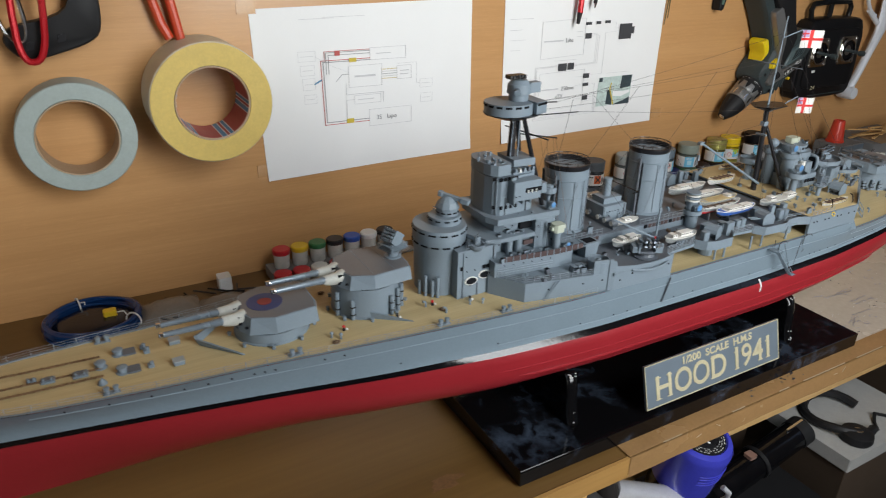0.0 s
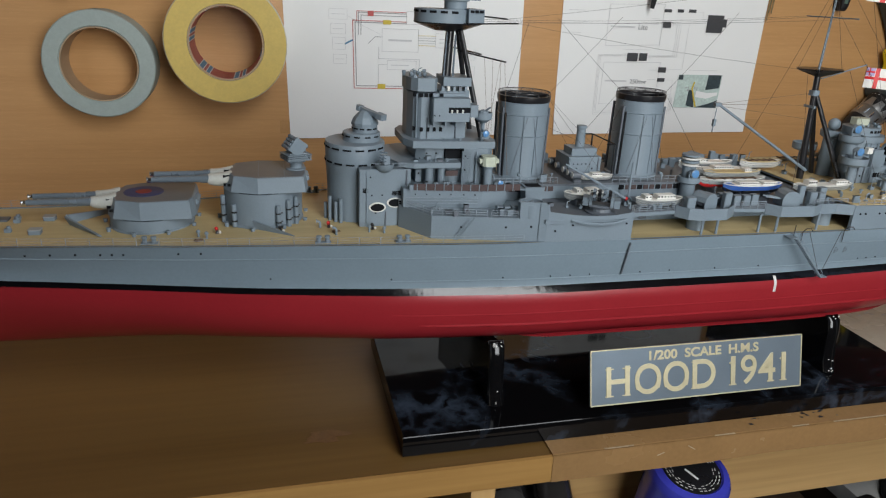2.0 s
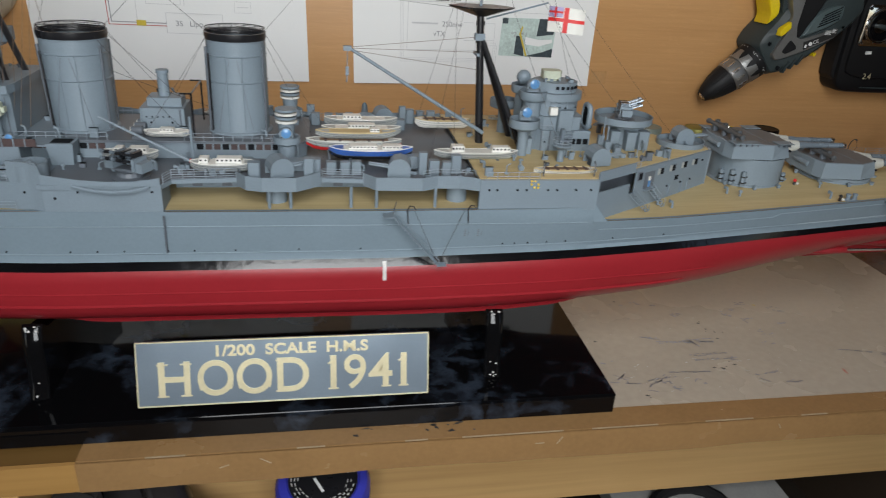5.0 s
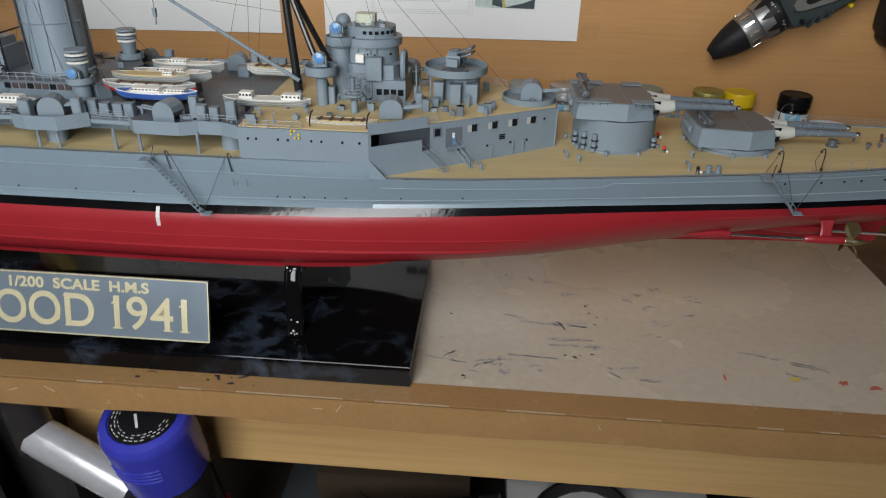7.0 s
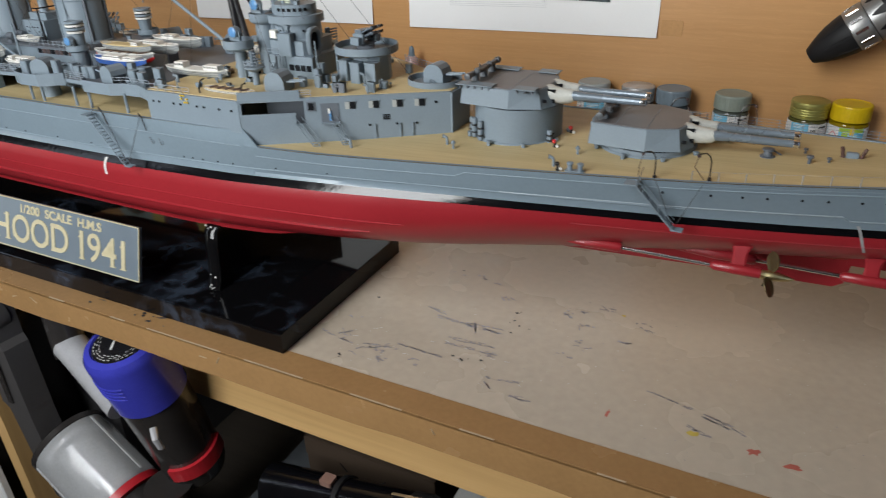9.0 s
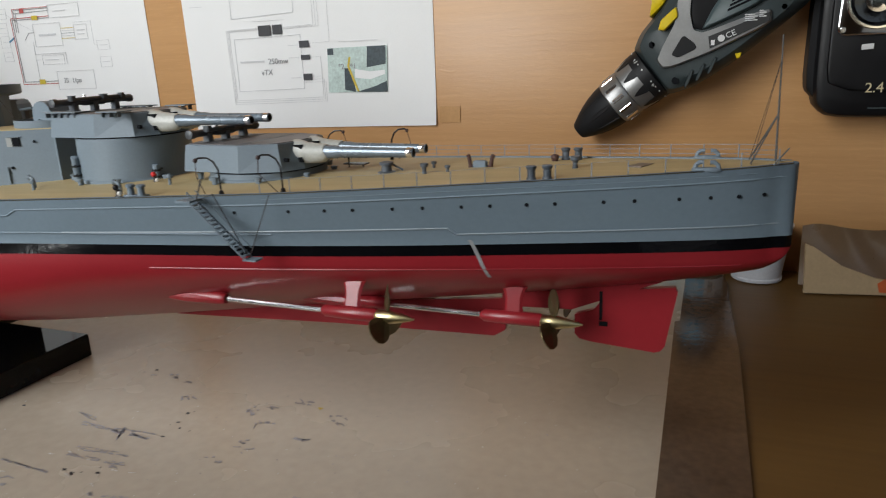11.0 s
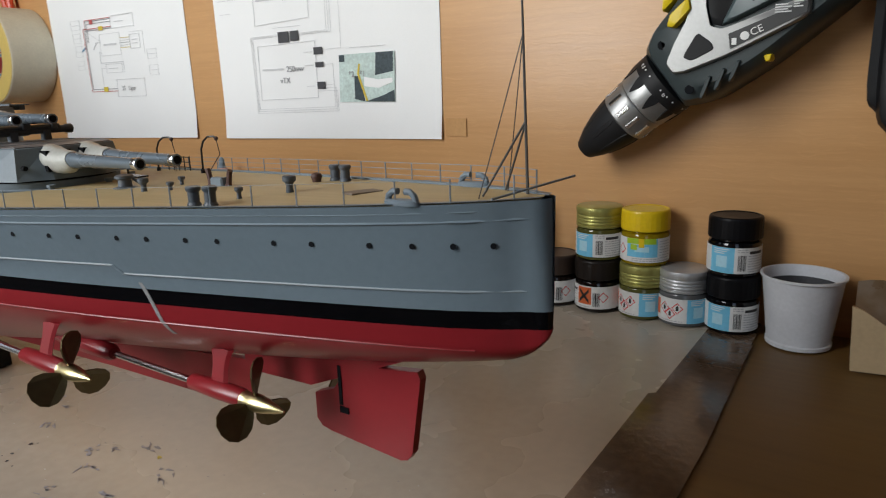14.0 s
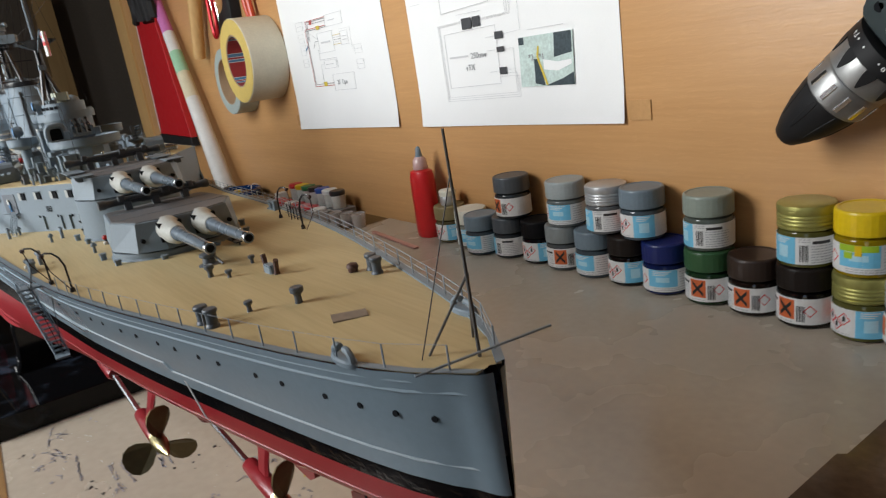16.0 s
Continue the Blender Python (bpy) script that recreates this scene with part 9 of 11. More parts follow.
for x, y in ((-0.420, -0.0405), (-0.4255, -0.036), (-0.345, -0.030), (-0.335, -0.0455), (-0.36, 0.03), (0.2550, -0.0350), (0.262, -0.041), (0.335, -0.030), (0.328, -0.052), (0.345, 0.02), (0.2, -0.058), (0.192, -0.052), (-0.302, -0.046), (-0.312, -0.043)):
    z = fore_z(x) if x < 0.13 else quarter_z(x)
    RNG.choice((mushroom, cowl))(x, y, z, 0.0014, 0.0052)


# ---- things along the panel and on the bench ----
def paint(name, colour, rough=0.4, metal=0.0, **kw):
    return material(name, colour, rough, metal, vary=kw.pop("vary", 0.1), scale=kw.pop("scale", 60), **kw)


def slab(poly, y_back, y_front, bevel=0.004, ms=None):
    """A plate standing in the x-z plane whose front edge is rounded off in two steps; y_front is nearer the viewer (more minus)."""
    ms = ms or Mesh()
    cx, cz = sum(p[0] for p in poly) / len(poly), sum(p[1] for p in poly) / len(poly)
    big = max(max(abs(p[0] - cx), abs(p[1] - cz)) for p in poly)
    rings = []
    for y, d in ((y_back, 0.0), (y_front + bevel, 0.0), (y_front + bevel * 0.3, bevel * 0.35), (y_front, bevel)):
        k = 1 - d / big
        rings.append([(cx + (x - cx) * k, y, cz + (z - cz) * k) for x, z in poly])
    return ms.loft(rings)


def rounded(poly, r=0.3, n=2):
    """Cuts the corners of an outline (corner cutting), n times."""
    for _ in range(n):
        out = []
        for (xa, za), (xb, zb) in zip(poly, poly[1:] + poly[:1]):
            out += [(xa + (xb - xa) * r, za + (zb - za) * r), (xa + (xb - xa) * (1 - r), za + (zb - za) * (1 - r))]
        poly = out
    return poly


def ring(ms, c, r0, r1, y0, y1, n=48, bevel=0.0012):
    """A flat hollow ring whose axis runs along y."""
    prof = [(r0, y0), (r1, y0), (r1, y1 + bevel), (r1 - bevel, y1), (r0 + bevel, y1), (r0, y1 + bevel), (r0, y0)]
    return ms.lathe(c, prof, n, axis="y", cap=False)


def arc(ms, cx, cy, r, a0, a1, z0, z1, n=6, t=0.0003):
    """A patch that lies on an upright cylinder; angles in degrees, -90 faces the viewer."""
    vs = []
    for rr in (r, r + t):
        for z in (z0, z1):
            vs += [(cx + rr * math.cos(radians(a0 + (a1 - a0) * i / n)), cy + rr * math.sin(radians(a0 + (a1 - a0) * i / n)), z) for i in range(n + 1)]
    k, fs = n + 1, []
    for i in range(n):
        fs += [(i, i + 1, k + i + 1, k + i), (2 * k + i, 2 * k + i + 1, 3 * k + i + 1, 3 * k + i), (i, i + 1, 2 * k + i + 1, 2 * k + i), (k + i, k + i + 1, 3 * k + i + 1, 3 * k + i)]
    fs += [(0, k, 3 * k, 2 * k), (n, k + n, 3 * k + n, 2 * k + n)]
    return ms.add(vs, fs)


LABEL_WHITE = paint("printed_label_paper", (0.72, 0.72, 0.71), 0.45)
LABEL_BLUE = paint("light_blue_print", (0.17, 0.52, 0.74), 0.42)
LABEL_PALE_BLUE = paint("pale_blue_print", (0.42, 0.68, 0.80), 0.42)
RUN_GREEN = paint("yellow_green_paint_run", (0.36, 0.55, 0.03), 0.35)
LABEL_ORANGE = paint("orange_print", (0.66, 0.14, 0.04), 0.45)
LABEL_RED = paint("red_print", (0.62, 0.06, 0.06), 0.45)
LABEL_BLACK = paint("black_print", (0.02, 0.02, 0.02), 0.45)
INK_GREY_DARK = paint("small_grey_print", (0.40, 0.40, 0.42), 0.5)
LIDS = {n: paint("jar_lid_" + n, c, r, 0.6 if n in ("silver", "olive") else 0.0, spec=0.12 if n.startswith("black") else 0.4) for n, c, r in (
    ("khaki", (0.24, 0.19, 0.09), 0.4), ("cream", (0.70, 0.68, 0.58), 0.4), ("blue_grey", (0.16, 0.21, 0.25), 0.38), ("dark_grey", (0.075, 0.085, 0.095), 0.38), ("black", (0.006, 0.006, 0.007), 0.4),
    ("grey", (0.22, 0.24, 0.24), 0.38), ("light_grey", (0.34, 0.38, 0.38), 0.38), ("silver", (0.52, 0.53, 0.54), 0.36), ("navy", (0.01, 0.02, 0.12), 0.3), ("green", (0.035, 0.10, 0.04), 0.35),
    ("grey_green", (0.25, 0.29, 0.25), 0.4), ("brown", (0.035, 0.022, 0.017), 0.36), ("black_brown", (0.018, 0.014, 0.012), 0.36), ("olive", (0.40, 0.38, 0.12), 0.38), ("yellow", (0.72, 0.50, 0.01), 0.33), ("clear", (0.55, 0.54, 0.50), 0.25))}
JAR_R = 0.0176


def paint_jar(x, y, z, colour, style, turn):
    """A small round paint jar: glass body, printed wrap label, ribbed lid."""
    jar = thing("paint_jar", (x, y, z), "small glass paint jar with %s lid and printed label" % colour.replace("_", " "), "paint jar", "paint jars along the panel")
    body = Mesh().lathe((x, y, z), [(JAR_R * 0.86, 0.0), (JAR_R * 0.97, 0.0012), (JAR_R, 0.003), (JAR_R, 0.0225), (JAR_R * 0.96, 0.0242), (JAR_R * 0.85, 0.0252), (JAR_R * 0.85, 0.028)], 28)
    b = part("body", body, JAR_GLASS[colour], jar, "glossy dark glass body", True)
    a = -90 + turn
    R = JAR_R + 0.0001
    lab = part("label", arc(Mesh(), x, y, R, a - 150, a + 150, z + 0.0035, z + 0.0215, 30), LABEL_WHITE, jar, "white printed wrap label")
    R += 0.0003
    black = Mesh()

    def patch(name, mat, *where):
        part(name, arc(Mesh(), x, y, *where), mat, lab)

    def sign(where, zz):
        part("warning_diamond", diamond(Mesh(), x, y, R, where, zz), LABEL_RED, lab)
    def field(a0, a1, z0=0.0035, z1=0.0215):
        """A blue field with a paler box and a line of white print in it."""
        patch("colour_field", LABEL_BLUE, R, a0, a1, z + z0, z + z1, 6, 0.0001)
        mid, w = (a0 + a1) / 2, (a1 - a0) / 2
        patch("pale_box", LABEL_PALE_BLUE, R + 0.0001, mid - w * 0.45, mid + w * 0.45, z + z0 + 0.004, z + z1 - 0.006, 3, 0.0001)
        for k_ in range(3):
            arc(white, x, y, R + 0.0001, mid - w * 0.7, mid + w * (0.6 - 0.2 * k_), z + z1 - 0.0016 - k_ * 0.0014, z + z1 - 0.0010 - k_ * 0.0014, 4, 0.0001)

    def barcode(a0, z0=0.0055, z1=0.0165):
        u = 0.0
        for k_, w in enumerate((1.6, 1.0, 2.4, 1.0, 2.0, 1.2)):
            arc(black, x, y, R, a0 + u, a0 + u + w, z + z0, z + z1, 1, 0.0001)
            u += w + 1.4

    def text(a0, a1, z0, z1, rows):
        for k_ in range(rows):
            zz, u, j = z + z1 - (z1 - z0) * k_ / max(1, rows - 1), a0, k_
            while u < a1 - 2:
                w = (7, 4, 9, 5)[j % 4]
                arc(grey, x, y, R, u, min(a1, u + w), zz, zz + 0.0006, 2, 0.0001)
                u, j = u + w + 2.2, j + 1

    white, grey = Mesh(), Mesh()
    if style == "blue":
        field(a - 34, a + 40, 0.0075)
        sign(a - 52, z + 0.0125)
        text(a - 20, a + 44, 0.0045, 0.0060, 2)
        text(a + 46, a + 78, 0.0045, 0.0190, 8)
        if colour == "yellow":
            patch("paint_run", RUN_GREEN, R + 0.0002, a - 34, a + 36, z + 0.0175, z + 0.0216, 8, 0.0001)
            patch("paint_run", RUN_GREEN, R + 0.0002, a - 24, a - 8, z + 0.0130, z + 0.0170, 3, 0.0001)
            patch("paint_run", LIDS["yellow"], R + 0.0003, a - 4, a + 8, z + 0.0150, z + 0.0216, 3, 0.0001)
    elif style == "orange":
        patch("warning_square", LABEL_ORANGE, R, a - 22, a + 16, z + 0.0068, z + 0.0205, 6, 0.0001)
        cross(black, x, y, R + 0.00035, a - 3, z + 0.0137)
        text(a - 20, a + 14, 0.0046, 0.0046, 1)
        arc(black, x, y, R, a - 62, a - 28, z + 0.0165, z + 0.0182, 4, 0.0001)
        text(a - 64, a - 28, 0.0045, 0.0145, 6)
        barcode(a + 20)
        sign(a + 46, z + 0.013)
    elif style == "diamond":
        patch("warning_square", LABEL_ORANGE, R, a - 62, a - 44, z + 0.0075, z + 0.0195, 3, 0.0001)
        sign(a - 28, z + 0.0140)
        sign(a - 13, z + 0.0100)
        sign(a + 4, z + 0.0145)
        for d, zz in ((-28, 0.0140), (-13, 0.0100), (4, 0.0145)):
            arc(black, x, y, R, a + d - 3.0, a + d + 3.0, z + zz - 0.0016, z + zz + 0.0014, 2, 0.0001)
            arc(black, x, y, R, a + d - 1.3, a + d + 1.3, z + zz + 0.0014, z + zz + 0.0024, 1, 0.0001)
        text(a - 36, a + 16, 0.0044, 0.0044, 1)
        field(a + 26, a + 80)
    else:
        field(a - 78, a - 24)
        barcode(a - 16)
        arc(black, x, y, R, a + 8, a + 44, z + 0.0172, z + 0.0192, 4, 0.0001)
        text(a + 6, a + 60, 0.0046, 0.0155, 7)
        text(a - 18, a + 4, 0.0185, 0.0200, 2)
    if white.v:
        part("white_print", white, LABEL_WHITE, lab, kind="stuff")
    if grey.v:
        part("small_print", grey, INK_GREY_DARK, lab, kind="stuff")
    part("print", black, LABEL_BLACK, lab, kind="stuff")
    lid = Mesh()
    n, vs, rows = 60, [], [(0.985, 0.0265), (1.0, 0.0272), (1.0, 0.0385), (0.99, 0.0402), (0.965, 0.0413), (0.92, 0.0418), (0.86, 0.0418), (0.83, 0.0413), (0.02, 0.0412)]
    screw = colour in ("silver", "olive")
    if screw:
        rows = [(0.96, 0.0255), (0.98, 0.0260), (0.98, 0.0272), (0.94, 0.0277)]
        for k_ in range(3):
            rows += [(0.975, 0.0284 + k_ * 0.0024), (0.985, 0.0291 + k_ * 0.0024), (0.975, 0.0299 + k_ * 0.0024), (0.945, 0.0304 + k_ * 0.0024)]
        rows += [(0.985, 0.0362), (0.99, 0.0395), (0.965, 0.0411), (0.92, 0.0416), (0.02, 0.0414)]
    for r, h in rows:
        for i in range(n):
            rr = (JAR_R + 0.0004) * (r - (0.006 if r == 1.0 and i % 2 else 0.0))
            vs.append((x + rr * math.cos(2 * math.pi * i / n), y + rr * math.sin(2 * math.pi * i / n), z + h))
    lid.add(vs, [(j * n + i, j * n + (i + 1) % n, (j + 1) * n + (i + 1) % n, (j + 1) * n + i) for j in range(len(rows) - 1) for i in range(n)] + [tuple(range(n))[::-1], tuple(range(n * (len(rows) - 1), n * len(rows)))])
    part("lid", lid, LIDS[colour], jar, "ridged metallic screw lid" if screw else "plastic lid with a rounded rim", screw)
    return jar


def cross(ms, x, y, R, a, z):
    for s in (-1, 1):
        ms.loft([[(x + rr * math.cos(radians(a + u)), y + rr * math.sin(radians(a + u)), z + s * u * 0.00034 + d) for rr, d in ((R, -0.0014), (R, 0.0014), (R + 0.0001, 0.0014), (R + 0.0001, -0.0014))] for u in range(-13, 14, 2)])


def diamond(ms, x, y, R, a, z, r=0.0044):
    """A red outline standing on its corner."""
    vs = []
    for rr in (R, R + 0.0001):
        for q in (1.0, 0.78):
            for u, v in ((0, -1), (1, 0), (0, 1), (-1, 0)):
                ang = radians(a + u * q * math.degrees(r / R))
                vs.append((x + rr * math.cos(ang), y + rr * math.sin(ang), z + v * q * r))
    return ms.add(vs, [(8 + i, 8 + (i + 1) % 4, 12 + (i + 1) % 4, 12 + i) for i in range(4)] + [(i, (i + 1) % 4, 8 + (i + 1) % 4, 8 + i) for i in range(4)])


JAR_GLASS = {n: paint("jar_paint_" + n, tuple(c * 0.35 for c in col), 0.08) for n, col in (
    ("khaki", (0.24, 0.19, 0.09)), ("cream", (0.70, 0.68, 0.58)), ("blue_grey", (0.16, 0.21, 0.25)), ("dark_grey", (0.075, 0.085, 0.095)), ("black", (0.012, 0.012, 0.014)), ("grey", (0.22, 0.24, 0.24)),
    ("light_grey", (0.34, 0.38, 0.38)), ("silver", (0.30, 0.31, 0.32)), ("navy", (0.02, 0.04, 0.2)), ("green", (0.035, 0.10, 0.04)), ("grey_green", (0.25, 0.29, 0.25)), ("brown", (0.035, 0.022, 0.017)),
    ("black_brown", (0.018, 0.014, 0.012)), ("olive", (0.24, 0.23, 0.06)), ("yellow", (0.72, 0.50, 0.01)), ("clear", (0.5, 0.5, 0.46)))}
JAR_H = 0.0420
for x, y, tier, colour, style, turn in (
        (0.055, -0.021, 0, "khaki", "diamond", 10), (0.0955, -0.022, 0, "cream", "blue", 25), (0.127, -0.033, 0, "blue_grey", "blue", 5), (0.163, -0.024, 0, "dark_grey", "back", 10), (0.171, -0.023, 1, "dark_grey", "orange", -10),
        (0.203, -0.021, 0, "black", "diamond", 12), (0.238, -0.022, 0, "grey", "orange", 30), (0.243, -0.021, 1, "light_grey", "blue", 15), (0.276, -0.023, 0, "blue_grey", "blue", -4), (0.292, -0.022, 1, "silver", "back", 24),
        (0.313, -0.022, 0, "black_brown", "diamond", 0), (0.3295, -0.022, 1, "blue_grey", "diamond", -12), (0.350, -0.023, 0, "navy", "blue", 25), (0.389, -0.022, 0, "green", "orange", 8), (0.389, -0.021, 1, "grey_green", "back", 20),
        (0.425, -0.022, 0, "brown", "orange", 4), (0.461, -0.022, 0, "black_brown", "orange", -10), (0.461, -0.021, 1, "olive", "back", 30), (0.4975, -0.022, 0, "olive", "diamond", -16), (0.4975, -0.021, 1, "yellow", "blue", 8),
        (0.5285, -0.023, 0, "silver", "diamond", -2), (0.5625, -0.023, 0, "black", "back", 32), (0.5615, -0.022, 1, "black", "back", 36)):
    paint_jar(x, y, 0.0004 + tier * (JAR_H - 0.0004), colour, style, turn)
small = thing("sample_jar", (0.055, -0.021, JAR_H), "tiny clear jar with white lid standing on a paint jar", "jar")
part("body", Mesh().lathe((0.055, -0.021, JAR_H), [(0.0085, 0.0), (0.009, 0.001), (0.009, 0.009), (0.008, 0.0105)], 20), LIDS["silver"], small, "", True)
part("lid", Mesh().lathe((0.055, -0.021, JAR_H + 0.0105), [(0.0096, 0.0), (0.0098, 0.001), (0.0098, 0.0055), (0.009, 0.0065)], 20), LIDS["cream"], small, "", True)

# red squeeze bottle
CAP_CLEAR = paint("pink_translucent_plastic", (0.55, 0.36, 0.34), 0.25)
bot = thing("glue_bottle", (0.012, -0.024, 0), "red plastic squeeze bottle with a pinkish nozzle", "bottle")
bc = (0.012, -0.024, 0.0003)
part("body", Mesh().lathe(bc, [(0.0155, 0.0), (0.017, 0.002), (0.0175, 0.01), (0.017, 0.055), (0.0165, 0.073), (0.0145, 0.079), (0.008, 0.081)], 26, sy=0.8), paint("red_bottle_plastic", (0.56, 0.016, 0.018), 0.3), bot, "glossy red body", True)
part("collar", Mesh().lathe(bc, [(0.0085, 0.0808), (0.0090, 0.082), (0.0080, 0.092), (0.0050, 0.0955)], 18), CAP_CLEAR, bot, "", True)
part("nozzle", Mesh().lathe(bc, [(0.0042, 0.0955), (0.0036, 0.1), (0.0030, 0.105), (0.0012, 0.1075)], 14), LIDS["blue_grey"], bot, "grey nozzle tip", True)
solo("mixing_stick", Mesh().box(-0.06, 0.06, -0.003, 0.003, 0.0, 0.002, 0.001).turned(Matrix.Translation((-0.012, -0.062, 0.0005)) @ Matrix.Rotation(-0.1, 4, "Z")), paint("stained_pink_wood", (0.50, 0.25, 0.20), 0.6), "pink-stained flat wooden stick on the bench", "mixing stick")

# rolls of tape hung on the panel
YELLOW_FACE = paint("masking_tape_yellow", (0.64, 0.47, 0.13), 0.6, scale=120)
TAPE_WHITE = paint("masking_tape_cream", (0.62, 0.57, 0.44), 0.55)
TAPE_GREY = paint("grey_green_tape_edge", (0.36, 0.42, 0.40), 0.5, scale=140)
CORE_RED = paint("dark_red_core_print", (0.36, 0.045, 0.045), 0.45)
CORE = paint("cardboard_core", (0.42, 0.30, 0.19), 0.7)
roll = thing("masking_tape_roll", (-0.418, 0, 0.17), "large yellow masking tape roll hung on the veneer panel", "tape roll", "tape rolls")
c = (-0.4208, 0, 0.2400)
part("tape", ring(Mesh(), c, 0.0404, 0.0655, -0.0015, -0.0610), TAPE_WHITE, roll, "cream tape winding", True)
ring_face = ring(Mesh(), c, 0.0408, 0.0645, -0.0605, -0.0616, bevel=0.0003)
part("face", ring_face, YELLOW_FACE, roll, "dull yellow tape edge")
core = part("core", ring(Mesh(), c, 0.0384, 0.0403, -0.0017, -0.0613, bevel=0.0004), CORE, roll, "printed cardboard core", True)
for k in range(6):
    for a0, a1, mt in ((0.0, 38.0, CORE_RED), (38.0, 39.5, LABEL_WHITE), (39.5, 46.5, INK_BLUE), (46.5, 48.0, LABEL_WHITE), (48.0, 52.0, CORE_RED), (52.0, 53.5, LABEL_WHITE), (53.5, 58.5, INK_BLUE), (58.5, 60.0, LABEL_WHITE)):
        steps = 4 if a1 - a0 > 20 else 1
        rows_ = []
        for i in range(steps + 1):
            an = radians(60 * k + a0 + (a1 - a0) * i / steps)
            rows_.append([(c[0] + r * math.cos(an), y, c[2] + r * math.sin(an)) for r, y in ((0.0381, -0.003), (0.0381, -0.060), (0.0384, -0.060), (0.0384, -0.003))])
        part("core_print", Mesh().loft(rows_), mt, core)
roll = thing("duct_tape_roll", (-0.557, 0, 0.154), "grey-green tape roll hung on the veneer panel", "tape roll", "tape rolls")
c = (-0.557, 0, 0.2115)
part("tape", ring(Mesh(), c, 0.0402, 0.0575, -0.0015, -0.0380), TAPE_GREY, roll, "pale grey-green tape", True)
part("core", ring(Mesh(), c, 0.0385, 0.0400, -0.0017, -0.0378, bevel=0.0003), CORE, roll, "cardboard core", True)
for x, z in ((-0.4208, 0.2770), (-0.557, 0.2495)):
    solo("wall_hook", Mesh().rod((x, 0.001, z), (x, -0.034, z + 0.001), 0.0016, n=8).rod((x, -0.033, z + 0.001), (x, -0.036, z + 0.006), 0.0016, n=8), BLACK, "small dark hook in the panel", "hook", "panel hooks")

# tools hung above: carabiners, handles, drivers
RED_ALU = paint("red_anodised_metal", (0.50, 0.012, 0.02), 0.28, 0.35)
RUBBER = paint("black_rubber", (0.013, 0.013, 0.014), 0.5, bump=0.0002, spec=0.22)
ORANGE_GRIP = paint("orange_red_grip", (0.55, 0.06, 0.02), 0.35)


def loop(ms, cx, cz, w, h, y, r, lean=0.0, n=28):
    pts = []
    for i in range(n + 1):
        a = 2 * math.pi * i / n
        u, v = math.cos(a), math.sin(a)
        px = w * (abs(u) ** 0.75) * (1 if u > 0 else -1) * (1.0 + 0.18 * v)
        pz = h * (abs(v) ** 0.6) * (1 if v > 0 else -1)
        pts.append((cx + px + lean * pz, y, cz + pz))
    return ms.tube(pts, r, 8)


cb = thing("carabiner", (-0.578, -0.034, 0.286), "red metal carabiner hung on the panel", "carabiner", "carabiners")
part("hoop", loop(Mesh(), -0.578, 0.331, 0.013, 0.041, -0.030, 0.0034, 0.08), RED_ALU, cb, "glossy red metal hoop", True)
cb = thing("carabiner", (-0.606, -0.02, 0.305), "bare silver carabiner hung on the panel", "carabiner", "carabiners")
part("hoop", loop(Mesh(), -0.596, 0.349, 0.012, 0.041, -0.018, 0.0024, -0.15), SILVER, cb, "polished metal hoop", True)
ah = thing("angle_tool", (-0.56, -0.012, 0.287), "black rubber angled tool handle on the panel", "hand tool")
part("grip", slab(rounded([(-0.606, 0.307), (-0.588, 0.287), (-0.53, 0.302), (-0.513, 0.315), (-0.512, 0.37), (-0.537, 0.372), (-0.541, 0.334), (-0.60, 0.322)], 0.22), -0.001, -0.020, 0.004), RUBBER, ah, "matt black grip", True)
part("imprint", slab([(-0.586, 0.300), (-0.579, 0.301), (-0.577, 0.308), (-0.584, 0.308)], -0.0201, -0.0206, 0.0002).add(*(lambda s: (s.v, s.f))(slab([(-0.557, 0.306), (-0.549, 0.308), (-0.548, 0.315), (-0.556, 0.314)], -0.0201, -0.0206, 0.0002))), BLACK, ah)
pl = thing("pliers", (-0.45, -0.012, 0.300), "pliers with orange-red handles hung on the panel", "pliers")
for pts in (((-0.437, 0.296), (-0.440, 0.318), (-0.444, 0.345), (-0.449, 0.392)), ((-0.449, 0.304), (-0.456, 0.32), (-0.462, 0.345), (-0.455, 0.392))):
    part("handle", Mesh().tube([(x, -0.012, z) for x, z in pts], 0.0052, 10), ORANGE_GRIP, pl, "orange-red handle", True)
part("jaws", slab([(-0.460, 0.39), (-0.444, 0.39), (-0.449, 0.43), (-0.455, 0.43)], -0.008, -0.016, 0.002), STEEL, pl)
sd = thing("screwdriver", (0.117, -0.012, 0.297), "red-handled screwdriver hung over the diagram sheet", "screwdriver")
part("handle", Mesh().rod((0.119, -0.014, 0.312), (0.124, -0.014, 0.40), 0.0042, 0.0050, 10), RED_ALU, sd, "red handle", True)
part("blade", Mesh().rod((0.117, -0.014, 0.296), (0.119, -0.014, 0.312), 0.0026, 0.0040, 10), RUBBER, sd, "black tip", True)
pn = thing("pen", (0.146, -0.012, 0.317), "black pen hung over the diagram sheet", "pen")
part("barrel", Mesh().rod((0.146, -0.014, 0.324), (0.150, -0.014, 0.40), 0.0030, n=10), RUBBER, pn, "", True)
part("tip", Mesh().rod((0.1455, -0.014, 0.317), (0.146, -0.014, 0.324), 0.0010, 0.0028, 10), STEEL, pn, "", True)
